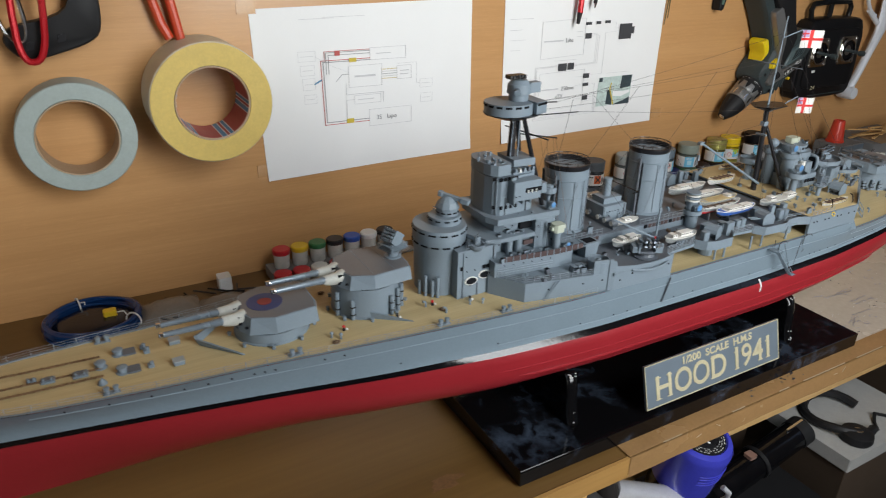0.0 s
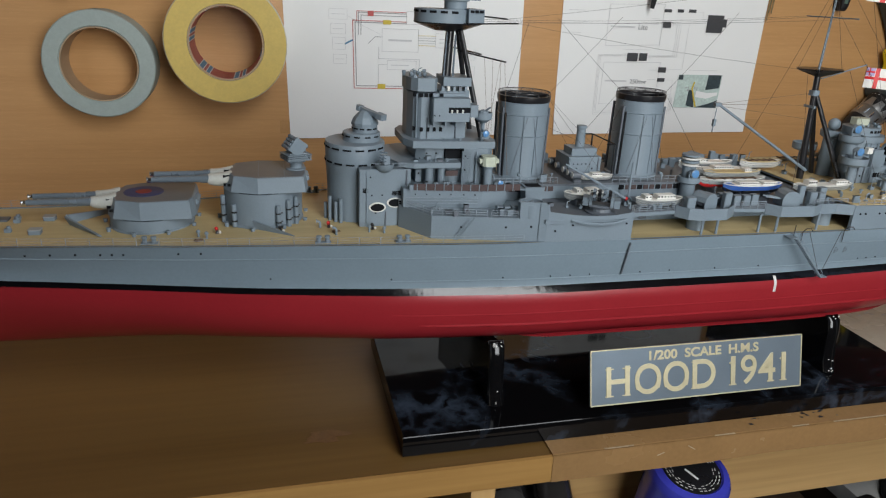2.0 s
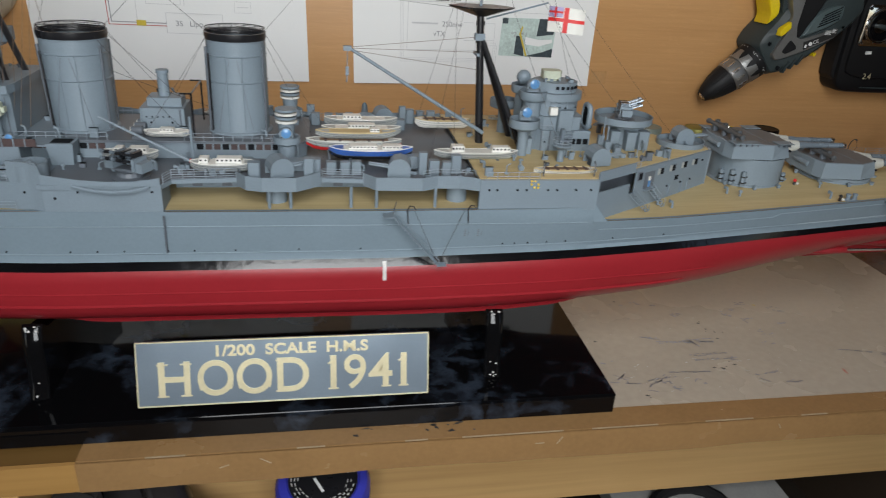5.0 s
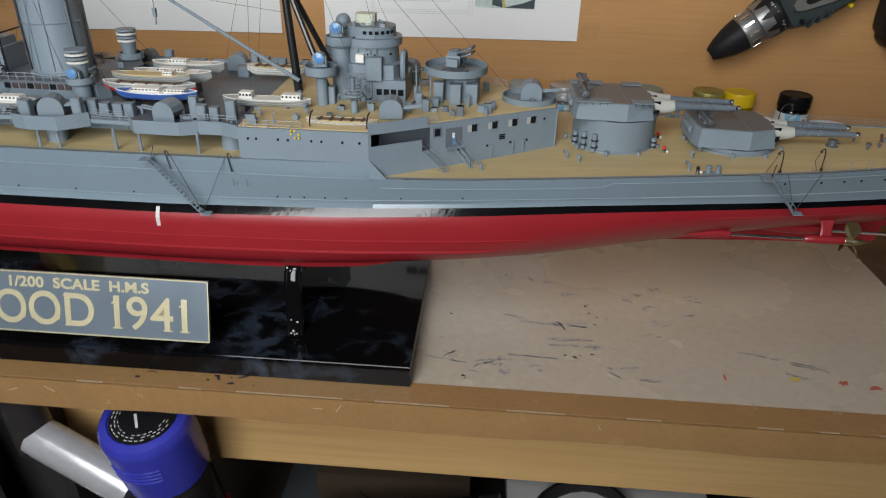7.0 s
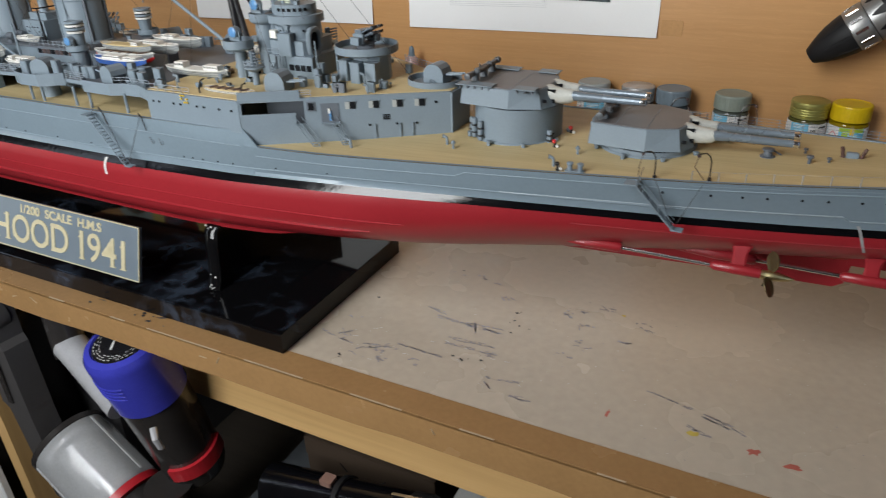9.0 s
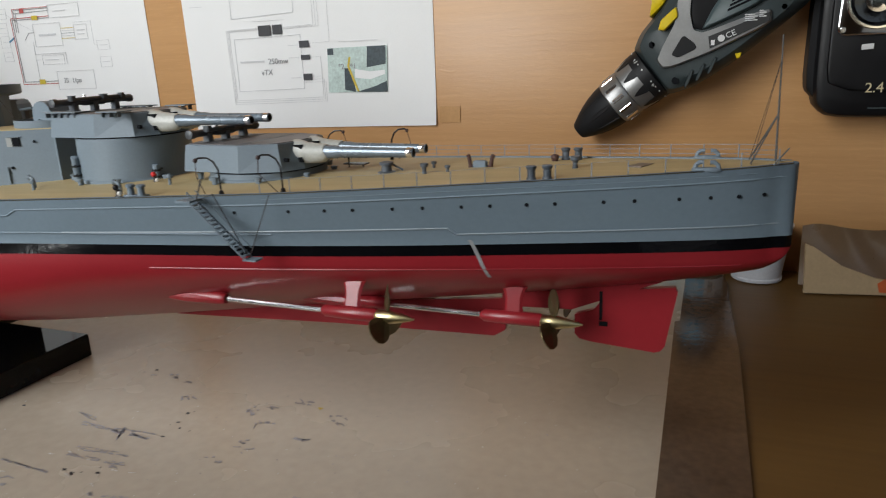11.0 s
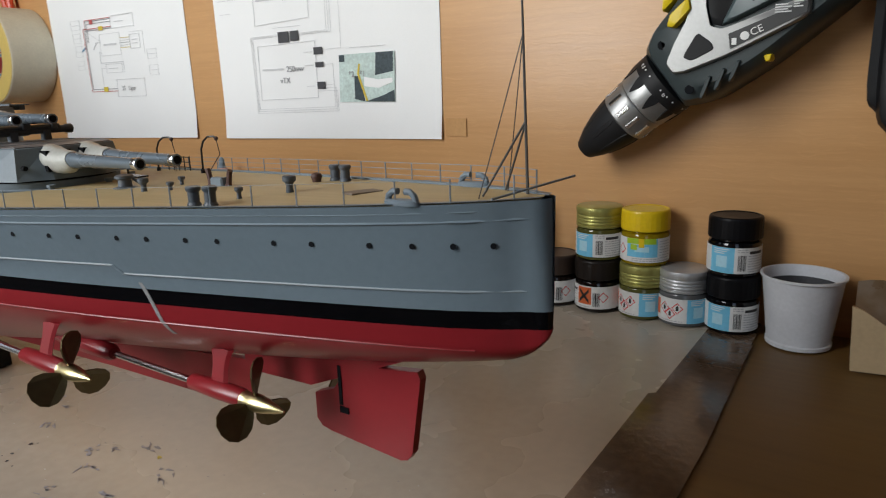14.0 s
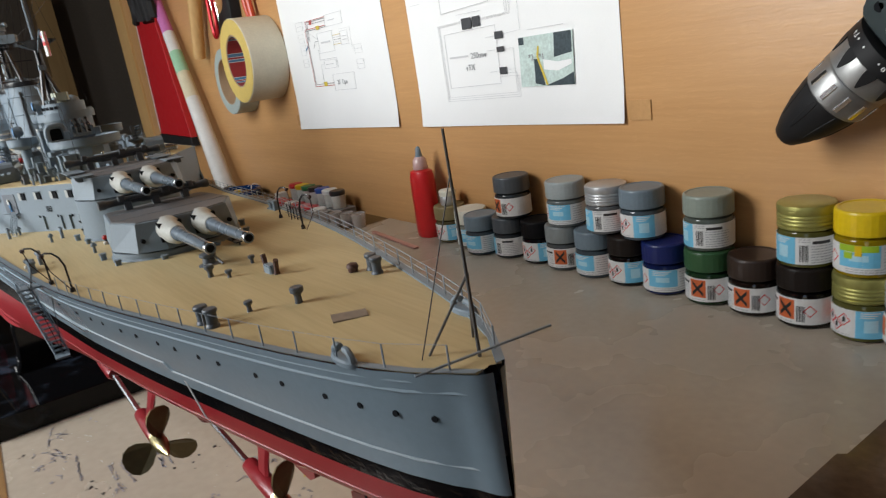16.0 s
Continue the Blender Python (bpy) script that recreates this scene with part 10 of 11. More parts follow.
for x, z, lean in ((0.300, 0.286, 0.08), (0.306, 0.296, 0.02), (0.345, 0.330, 0.03)):
    solo("needle_file", Mesh().rod((x, -0.006, z), (x + lean * 0.1, -0.006, z + 0.10), 0.0008, 0.0016, 8), BRASS_DARK, "thin dark metal file hung on the panel", "file", "thin files")
ct = thing("craft_knife", (0.413, -0.012, 0.304), "green and black craft knife hung on the panel", "craft knife")
part("grip", slab(rounded([(0.407, 0.306), (0.421, 0.304), (0.428, 0.40), (0.414, 0.402)], 0.15), -0.002, -0.018, 0.003), RUBBER, ct, "black grip", True)
part("insert", slab([(0.4115, 0.315), (0.4165, 0.314), (0.4215, 0.375), (0.417, 0.376)], -0.018, -0.0192, 0.0005), paint("green_grey_plastic", (0.10, 0.16, 0.13), 0.4), ct, "green-grey insert")
bi = thing("plastic_clamp", (0.68, -0.015, 0.318), "dark blue plastic clamp hung on the panel", "clamp")
part("body", slab(rounded([(0.655, 0.318), (0.735, 0.322), (0.738, 0.352), (0.66, 0.348)], 0.15), -0.002, -0.03, 0.004), paint("dark_blue_plastic", (0.015, 0.035, 0.10), 0.4), bi, "", True)
part("rib", slab([(0.662, 0.326), (0.728, 0.329), (0.728, 0.333), (0.662, 0.330)], -0.03, -0.032, 0.0006), RUBBER, bi)

# ---- cordless drill ----
DRILL_GREY = paint("drill_grey_plastic", (0.038, 0.050, 0.052), 0.42, bump=0.00008, spec=0.3)
DRILL_LIGHT = paint("drill_lobe_plastic", (0.075, 0.105, 0.11), 0.36)
DRILL_SILVER = paint("drill_silver_paint", (0.30, 0.30, 0.295), 0.38, 0.75)
DRILL_YELLOW = paint("drill_yellow_plastic", (0.74, 0.55, 0.01), 0.35)
drill = thing("cordless_drill", (0.54, -0.03, 0.125), "grey and silver cordless drill with yellow trigger hung on the panel", "drill")
hull = rounded([(0.497, 0.194), (0.5025, 0.2085), (0.517, 0.226), (0.527, 0.245), (0.575, 0.262), (0.603, 0.272), (0.634, 0.268), (0.641, 0.246), (0.626, 0.224), (0.605, 0.206), (0.578, 0.184), (0.5470, 0.1640), (0.5310, 0.1590), (0.5240, 0.1590)], 0.16)
part("body", slab(hull, -0.004, -0.053, 0.017), DRILL_GREY, drill, "dark grey moulded body", True)
grip = rounded([(0.526, 0.222), (0.522, 0.252), (0.499, 0.292), (0.478, 0.322), (0.440, 0.39), (0.520, 0.42), (0.546, 0.335), (0.560, 0.29), (0.575, 0.255), (0.545, 0.215)], 0.18)
dg = part("grip", slab(grip, -0.006, -0.046, 0.012), DRILL_GREY, drill, "grey handle", True)
part("rubber_grip", slab(rounded([(0.543, 0.209), (0.554, 0.206), (0.569, 0.237), (0.578, 0.258), (0.562, 0.29), (0.545, 0.34), (0.497, 0.33), (0.523, 0.292), (0.541, 0.262)], 0.14), -0.03, -0.0555, 0.006), RUBBER, dg, "black rubber grip pad", True)
stripe = rounded([(0.5205, 0.262), (0.527, 0.250), (0.5325, 0.234), (0.5305, 0.214), (0.5225, 0.198), (0.5180, 0.1860), (0.5225, 0.1800), (0.5300, 0.1805), (0.5580, 0.1905), (0.6010, 0.2110), (0.6005, 0.2220), (0.553, 0.2055), (0.5450, 0.2080), (0.5415, 0.222), (0.5440, 0.256), (0.538, 0.280), (0.518, 0.312), (0.500, 0.302)], 0.12)
st_ = part("silver_band", slab(stripe, -0.040, -0.0575, 0.0026), DRILL_SILVER, drill, "silver painted band", True)
part("triangle", slab(rounded([(0.5375, 0.2055), (0.5290, 0.1905), (0.5345, 0.1880), (0.5480, 0.1945), (0.5465, 0.1985)], 0.12), -0.0570, -0.0584, 0.0004), RUBBER, st_, "black triangular inset")
part("rating_label", slab([(0.5562, 0.2032), (0.5578, 0.1940), (0.5992, 0.2128), (0.5992, 0.2192)], -0.0570, -0.0581, 0.0002), LABEL_BLACK, st_, "black rating label")
lm = Matrix.Rotation(math.pi / 2, 4, "X")
slope = Matrix.Rotation(-math.atan2(0.0175, 0.042), 4, "Y")
lettering("print", "CE", 0.0062, Matrix.Translation((0.5725, -0.0583, 0.2042)) @ slope @ lm, 0.0001, LABEL_WHITE, st_)
rl = Mesh()
for i in range(4):
    for x0, x1 in ((0.0255, 0.0345), (0.0355, 0.0405)):
        rl.box(0.5562 + x0, 0.5562 + x1 - 0.002 * (i % 2), -0.0584, -0.0581, 0.2105 + i * 0.0014 - 0.0035 + x0 * 0.25, 0.2105 + i * 0.0014 - 0.0028 + x0 * 0.25)
rl.box(0.5585, 0.5612, -0.0584, -0.0581, 0.1965, 0.2005)
part("label_bar", rl, LABEL_WHITE, st_, "unreadable small print", kind="stuff")
part("label_mark", Mesh().lathe((0.5658, -0.0581, 0.2015), [(0.0026, 0.0), (0.0026, -0.0003)], 16, axis="y"), LABEL_WHITE, st_)
part("trigger", slab(rounded([(0.5030, 0.2535), (0.5052, 0.2460), (0.5115, 0.2330), (0.5095, 0.2190), (0.5230, 0.2320), (0.5220, 0.2450), (0.5150, 0.2590)], 0.15), -0.014, -0.044, 0.004), DRILL_YELLOW, drill, "yellow trigger", True)
part("direction_button", slab(rounded([(0.5182, 0.2100), (0.5200, 0.2175), (0.5315, 0.2275), (0.5333, 0.2195), (0.5230, 0.2090)], 0.12), -0.045, -0.0605, 0.002), DRILL_YELLOW, drill, "yellow direction button", True)
part("clip", slab(rounded([(0.5765, 0.1895), (0.5815, 0.1905), (0.5805, 0.1860), (0.5780, 0.1855)], 0.15), -0.04, -0.0545, 0.001), DRILL_YELLOW, drill, "small yellow clip")
lobe = part("vent_lobe", slab(rounded([(0.5505, 0.2085), (0.5560, 0.2095), (0.5870, 0.2230), (0.6020, 0.2330), (0.6010, 0.2500), (0.5850, 0.2470), (0.5680, 0.2390), (0.5580, 0.2250)], 0.16), -0.045, -0.0585, 0.0045), DRILL_LIGHT, drill, "grey-green vent lobe", True)
for i in range(5):
    o = i * 0.0034
    part("vent_slot", slab([(0.5690 + o * 0.4, 0.2210 + o), (0.5955 + o * 0.1, 0.2325 + o), (0.5955 + o * 0.1, 0.2340 + o), (0.5690 + o * 0.4, 0.2228 + o)], -0.0570, -0.0588, 0.0002), DARK, lobe)
for x, z in ((0.5140, 0.1990), (0.5330, 0.1700), (0.6090, 0.2225), (0.5300, 0.2760)):
    part("screw", Mesh().lathe((x, -0.0525, z), [(0.0030, 0.0), (0.0030, -0.0004), (0.0020, -0.0005)], 14, axis="y"), DARK, drill, "dark recessed screw", True)
for i in range(3):
    part("grip_rib", slab(rounded([(0.5395 + i * 0.0085, 0.1640 + i * 0.0052), (0.5420 + i * 0.0085, 0.1640 + i * 0.0052), (0.5470 + i * 0.0085, 0.1780 + i * 0.0045), (0.5445 + i * 0.0085, 0.1785 + i * 0.0045)], 0.2, 1), -0.048, -0.0555, 0.0012), DRILL_GREY, drill)
ax = Vector((0.777, 0.0, 0.629))
chuck_m = Matrix.Translation((0.4510, -0.029, 0.1268)) @ ax.to_track_quat("Z", "Y").to_matrix().to_4x4()


def turned_part(name, prof, mat, parent, label="", n=40):
    return part(name, Mesh().lathe((0, 0, 0), prof, n).turned(chuck_m), mat, parent, label, True)


chuck = turned_part("chuck", [(0.0055, 0.0005), (0.0064, -0.0006), (0.0078, 0.0005), (0.0125, 0.010), (0.0165, 0.022), (0.0188, 0.033), (0.0193, 0.0383)], RUBBER, drill, "black keyless chuck")
turned_part("chuck_hole", [(0.0038, -0.0012), (0.0045, -0.0003), (0.0055, -0.0001)], STEEL, chuck, "steel jaws")
sr = turned_part("slotted_ring", [(0.0195, 0.0384), (0.0202, 0.0392), (0.0208, 0.0540), (0.0200, 0.0553)], DRILL_SILVER, drill, "silver slotted ring")
for i in range(12):
    a = 2 * math.pi * i / 12
    part("slot", Mesh().box(0.0198, 0.0211, -0.0016, 0.0016, 0.0415, 0.0520, 0.0005).turned(chuck_m @ Matrix.Rotation(a, 4, "Z")), SILVER, sr)
col = turned_part("torque_collar", [(0.0215, 0.0690), (0.0232, 0.0700), (0.0236, 0.0795), (0.0205, 0.0806)], RUBBER, drill, "black torque collar with white numbers")
grip_ring = turned_part("grip_ring", [(0.0196, 0.0554), (0.0212, 0.0562), (0.0228, 0.0700), (0.0226, 0.0706)], DRILL_SILVER, drill, "silver finger ring")
for i in range(9):
    a = 2 * math.pi * i / 9
    tear = Mesh().loft([[(0.0207 + 0.0016 * u, s * w, 0.0560 + 0.0140 * u) for s in (-1, 1)] + [(0.0216 + 0.0016 * u, s * w, 0.0560 + 0.0140 * u) for s in (1, -1)] for u, w in ((0.18, 0.0004), (0.35, 0.0014), (0.7, 0.0030), (0.95, 0.0036), (1.02, 0.0030))])
    part("inset", tear.turned(chuck_m @ Matrix.Rotation(a, 4, "Z")), RUBBER, grip_ring, "black tear-shaped inset")
for i in range(24):
    if i % 4:
        part("dot", Mesh().lathe((0, 0, 0), [(0.0006, 0.0), (0.0006, 0.0004)], 8).turned(chuck_m @ Matrix.Rotation(2 * math.pi * i / 24, 4, "Z") @ Matrix.Translation((0.0233, 0, 0.0760)) @ Matrix.Rotation(math.pi / 2, 4, "Y")), LABEL_WHITE, col)
for i in range(8):
    a = 2 * math.pi * i / 8
    part("flute", Mesh().loft([[(r_c - 0.0006, -w, h), (r_c + 0.0004, -w * 0.6, h), (r_c + 0.0004, w * 0.6, h), (r_c - 0.0006, w, h)] for r_c, w, h in ((0.0137, 0.0004, 0.0135), (0.0151, 0.0016, 0.0180), (0.0166, 0.0021, 0.0225), (0.0187, 0.0021, 0.0330), (0.0191, 0.0012, 0.0372))]).turned(chuck_m @ Matrix.Rotation(a, 4, "Z")), RUBBER, chuck)
for txt, a in (("13", -42), ("6", 24)):
    aa = radians(a)
    lettering("number", txt, 0.0050, chuck_m @ Matrix.Rotation(aa + math.pi, 4, "Z") @ Matrix.Translation((0.0233, 0, 0.0757)) @ Matrix.Rotation(math.pi / 2, 4, "Z") @ Matrix.Rotation(math.pi / 2, 4, "X"), 0.0001, LABEL_WHITE, col)
solo("panel_peg", Mesh().rod((0.530, 0.001, 0.265), (0.530, -0.012, 0.265), 0.004, n=10).rod((0.60, 0.001, 0.24), (0.60, -0.012, 0.24), 0.004, n=10), STEEL, "steel pegs that carry the drill", "peg")

# ---- radio transmitter and drone frame ----
TX = paint("transmitter_black_plastic", (0.008, 0.008, 0.009), 0.34, bump=0.00006, spec=0.2)
CHROME = paint("chrome_plating", (0.80, 0.80, 0.80), 0.10, 1.0, vary=0.03)
tx = thing("radio_transmitter", (0.715, 0, 0.136), "black radio transmitter with chrome stick gimbals hung on the panel", "transmitter")
case = rounded([(0.629, 0.150), (0.640, 0.1375), (0.700, 0.1365), (0.785, 0.1375), (0.799, 0.150), (0.800, 0.262), (0.786, 0.284), (0.645, 0.284), (0.629, 0.262)], 0.16)
body_ = part("case", slab(case, -0.002, -0.034, 0.006), TX, tx, "black moulded case", True)
part("side_grip", slab(rounded([(0.6235, 0.160), (0.633, 0.150), (0.633, 0.250), (0.6245, 0.240)], 0.15), -0.004, -0.028, 0.003), RUBBER, body_, "", True)
part("front_panel", slab(rounded([(0.637, 0.165), (0.655, 0.158), (0.775, 0.158), (0.792, 0.165), (0.792, 0.265), (0.637, 0.265)], 0.1), -0.033, -0.0375, 0.0016), TX, body_, "", True)
for gx in (0.6665, 0.7510):
    gm = part("gimbal", slab(rounded([(gx - 0.0260, 0.199), (gx + 0.0260, 0.199), (gx + 0.0240, 0.2505), (gx - 0.0240, 0.2505)], 0.08), -0.036, -0.0400, 0.0012), CHROME, tx, "chrome stick gimbal plate", True)
    gc = (gx, -0.0398, 0.2245)
    part("bowl", Mesh().lathe(gc, [(0.0195, 0.0), (0.0190, -0.0022), (0.0170, -0.0026), (0.0165, -0.0008), (0.004, 0.0002)], 28, axis="y"), BLACK_GLOSS, gm, "dark glossy bowl", True)
    part("bezel", ring(Mesh(), gc, 0.0188, 0.0215, 0.0, -0.0034, 32, 0.0006), CHROME, gm, "chrome ring", True)
    part("stick", Mesh().rod((gx, -0.039, 0.2245), (gx + 0.003, -0.062, 0.222), 0.0030, n=12).lathe((gx + 0.003, -0.060, 0.222), [(0.0032, 0.0), (0.0048, -0.002), (0.0050, -0.010), (0.0040, -0.0115)], 14, axis="y"), DRILL_GREY, gm, "dark metal stick", True)
    for sx, sz in ((-0.021, 0.021), (0.021, 0.021), (-0.022, -0.021), (0.022, -0.021)):
        part("screw", Mesh().lathe((gx + sx, -0.0399, 0.2245 + sz), [(0.0022, 0.0), (0.0020, -0.0012)], 10, axis="y"), STEEL, gm)
part("trim_tab", slab([(0.6585, 0.1885), (0.6665, 0.1890), (0.6665, 0.1930), (0.6585, 0.1925)], -0.037, -0.0392, 0.0004), LABEL_WHITE, tx, "white trim tab")
part("carry_bar", Mesh().tube([(0.655, -0.015, 0.280), (0.650, -0.015, 0.298), (0.656, -0.015, 0.308), (0.70, -0.015, 0.311), (0.760, -0.015, 0.310), (0.768, -0.015, 0.300), (0.765, -0.015, 0.280)], 0.0048, 10), TX, tx, "black carrying bar", True)
part("antenna", Mesh().rod((0.712, -0.012, 0.283), (0.712, -0.012, 0.40), 0.0045, 0.004, 10), TX, tx, "", True)
part("lower_ridge", slab([(0.668, 0.1440), (0.78, 0.1440), (0.78, 0.1452), (0.668, 0.1452)], -0.034, -0.0355, 0.0003), DRILL_GREY, tx)
lettering("lettering", "2.4", 0.0105, Matrix.Translation((0.6700, -0.0392, 0.1600)) @ lm, 0.0002, GOLD, tx)
tx.location.x += 0.007
DRONE = paint("white_drone_plastic", (0.62, 0.64, 0.68), 0.4)
dr = thing("drone_frame", (0.84, 0, 0.13), "white plastic drone arm hung on the panel", "drone frame")
part("arm", Mesh().loft([[(x + w * math.cos(a), -0.022 + 0.008 * math.sin(a), z + 0.3 * w * math.cos(a)) for a in [2 * math.pi * i / 10 for i in range(10)]] for x, z, w in ((0.823, 0.136, 0.012), (0.830, 0.150, 0.010), (0.842, 0.172, 0.008), (0.862, 0.215, 0.010), (0.880, 0.255, 0.016), (0.886, 0.30, 0.022), (0.880, 0.34, 0.020))]), DRONE, dr, "", True)
part("foot", Mesh().lathe((0.822, -0.022, 0.136), [(0.011, 0.016), (0.0125, 0.012), (0.0125, -0.012), (0.011, -0.016)], 18, axis="y"), DRONE, dr, "round arm end", True)
part("guard", Mesh().tube([(0.878 - 0.062 * math.sin(a), -0.018, 0.330 + 0.052 * math.cos(a)) for a in [radians(20 + 14 * i) for i in range(11)]], 0.0036, 8), DRONE, dr, "curved guard", True)
part("bracket", Mesh().rod((0.875, -0.02, 0.262), (0.83, -0.018, 0.292), 0.0055, 0.004, 10), DRONE, dr, "", True)

# ---- cup, card and oddments beyond the jars ----
cup = thing("plastic_cup", (0.607, -0.045, 0), "translucent white plastic cup beside the paint jars", "cup")
CUP = paint("translucent_white_plastic", (0.62, 0.63, 0.66), 0.35)
n_, prof = 36, [(0.0185, 0.0005), (0.0200, 0.0), (0.0202, 0.0025), (0.0194, 0.0035), (0.0244, 0.0500), (0.0252, 0.0508), (0.0252, 0.0520), (0.0240, 0.0520), (0.0186, 0.0040), (0.002, 0.0035)]
part("wall", Mesh().lathe((0.607, -0.045, 0.0003), prof, n_), CUP, cup, "", True)
part("residue", Mesh().lathe((0.607, -0.045, 0.0003), [(0.0228, 0.0440), (0.0182, 0.0050), (0.003, 0.0046)], n_, cap=False), paint("dried_grey_residue", (0.045, 0.045, 0.05), 0.6, vary=0.4), cup, "dried grey paint inside", True)
part("rim", Mesh().lathe((0.607, -0.045, 0.0003), [(0.0243, 0.0505), (0.0257, 0.0508), (0.0257, 0.0524), (0.0243, 0.0524), (0.0243, 0.0505)], n_, cap=False), CUP, cup, "rolled rim", True)
TAPE_CREASED = paint('creased_brown_tape', (0.16, 0.10, 0.055), 0.3, bump=0.0004)
card = thing("torn_card", (0.69, -0.045, 0), "torn cardboard corner with creased brown parcel tape", "cardboard")
tri = [(0.6395, 0.0006), (0.6375, 0.0415), (0.6440, 0.0390), (0.6660, 0.0235), (0.690, 0.0145), (0.7120, 0.0100), (0.7140, 0.0006)]
cm = Mesh().side(tri, -0.060, -0.0575)
part("card", cm.turned(Matrix.Translation((0.68, -0.058, 0)) @ Matrix.Rotation(radians(9), 4, "Z") @ Matrix.Translation((-0.68, 0.058, 0))), paint("torn_brown_card", (0.52, 0.38, 0.22), 0.8, scale=160), card, "pale torn cardboard")
red_s = Mesh().side([(0.694, 0.003), (0.710, 0.002), (0.7085, 0.007), (0.701, 0.010), (0.697, 0.014), (0.692, 0.010)], -0.0606, -0.0602)
part("paint_smear", red_s.turned(Matrix.Translation((0.68, -0.058, 0)) @ Matrix.Rotation(radians(9), 4, "Z") @ Matrix.Translation((-0.68, 0.058, 0))), LABEL_ORANGE, card, "red paint smear")
tm_, nn = Mesh(), 14
rng = random.Random(9)
for d in (0.0, 0.0006):
    vs = []
    for j in range(9):
        for i in range(nn + 1):
            u, v = i / nn, j / 8
            x = 0.6385 + 0.092 * u
            z = 0.0008 + (0.0485 + 0.002 * math.sin(9 * u)) * v
            y = -0.0440 + 0.024 * (1 - (1 - v) ** 2) * (0.35 + 0.65 * u) - 0.008 * math.sin(2.6 * u) + 0.0022 * math.sin(17 * u + 6 * v) * v + d
            vs.append((x, y, z))
    tm_.add(vs, [(j * (nn + 1) + i, j * (nn + 1) + i + 1, (j + 1) * (nn + 1) + i + 1, (j + 1) * (nn + 1) + i) for j in range(8) for i in range(nn)])
part("parcel_tape", tm_, TAPE_CREASED, card, "creased glossy brown parcel tape", True)
GREYBOX = paint("grey_cardboard", (0.17, 0.17, 0.17), 0.7)
bx = thing("small_box", (0.775, -0.055, 0), "small grey cardboard box with open flap by the panel", "box")
part("body", Mesh().box(0.742, 0.812, -0.085, -0.030, 0.0003, 0.0495, 0.0008), GREYBOX, bx)
part("flap", Mesh().prism([(0.743, -0.089), (0.812, -0.089), (0.812, -0.0855), (0.743, -0.0855)], 0.020, 0.049), PLATE, bx)
cone = thing("cone_nozzle", (0.768, -0.055, 0.0497), "orange-red tapered plastic cap standing on a box", "cap")
part("cap", Mesh().lathe((0.768, -0.055, 0.0497), [(0.0165, 0.0), (0.0165, 0.003), (0.0150, 0.004), (0.0108, 0.041), (0.0100, 0.0425), (0.0085, 0.0425), (0.0083, 0.02)], 24), paint("orange_red_plastic", (0.62, 0.05, 0.025), 0.35), cone, "", True)
rng = random.Random(21)
for i in range(9):
    x, y = 0.83 + rng.uniform(0, 0.10), -0.06 + rng.uniform(-0.02, 0.02)
    a = rng.uniform(-0.5, 0.5)
    zz = 0.052 + i * 0.0025
    solo("wooden_strip", Mesh().box(-0.06, 0.06, -0.0025, 0.0025, 0, 0.0022).turned(Matrix.Translation((x + 0.02, y, zz)) @ Matrix.Rotation(a, 4, "Z")), PINE, "thin pale wooden strip on a heap of offcuts", "wooden strip", "strips by the panel")
ob_ = thing("open_box", (0.90, -0.06, 0), "grey cardboard box of wood offcuts by the panel", "box")
part("body", Mesh().box(0.82, 0.985, -0.105, -0.012, 0.0003, 0.050, 0.001), GREYBOX, ob_)
part("lid_sheet", Mesh().prism([(0.835, -0.11), (0.955, -0.118), (0.965, -0.045), (0.845, -0.04)], 0.0502, 0.0515), paint("brown_paper", (0.30, 0.20, 0.11), 0.8), ob_)

cup.location.y += 0.016
cup.scale = (1.02, 1.02, 0.92)
# ---- rear left: small pots, wire and bags ----
POT = {n: paint("pot_" + n, c, 0.35) for n, c in (("red", (0.50, 0.02, 0.03)), ("yellow", (0.70, 0.46, 0.02)), ("blue", (0.03, 0.09, 0.36)), ("green", (0.03, 0.16, 0.06)), ("white", (0.68, 0.68, 0.66)), ("black", (0.02, 0.02, 0.022)), ("pink", (0.60, 0.22, 0.24)))}
row1 = ("red", "red", "white", "red", "pink", "red", "white")
row2 = ("red", "yellow", "green", "black", "blue", "white", "black")
for k, (names, y, z) in enumerate(((row1, -0.062, 0.0003), (row2, -0.032, 0.0140))):
    for i, nm in enumerate(names):
        x = -0.362 + i * 0.0245 + 0.008 * k
        pot = thing("paint_pot", (x, y, z), "small %s paint pot in a row by the panel" % nm, "paint pot", "small paint pots")
        hgt = 0.020 if k == 0 else 0.026
        part("cup", Mesh().lathe((x, y, z), [(0.0095, 0.0), (0.0100, 0.001), (0.0106, hgt - 0.007)], 16), LIDS["clear"], pot, "clear cup", True)
        part("lid", Mesh().lathe((x, y, z), [(0.0112, hgt - 0.0068), (0.0116, hgt - 0.006), (0.0116, hgt - 0.0012), (0.0104, hgt)], 16), POT[nm], pot, "%s lid" % nm, True)
solo("pot_tray", Mesh().box(-0.372, -0.19, -0.047, -0.015, 0.0003, 0.0138, 0.001), GREYBOX, "grey card tray under the small pots", "tray")
strip = thing("pot_strip", (-0.18, -0.075, 0), "strip of clear empty paint pots on the bench", "paint pot strip")
CLEAR = paint("clear_milky_plastic", (0.62, 0.57, 0.53), 0.15, alpha=0.5)
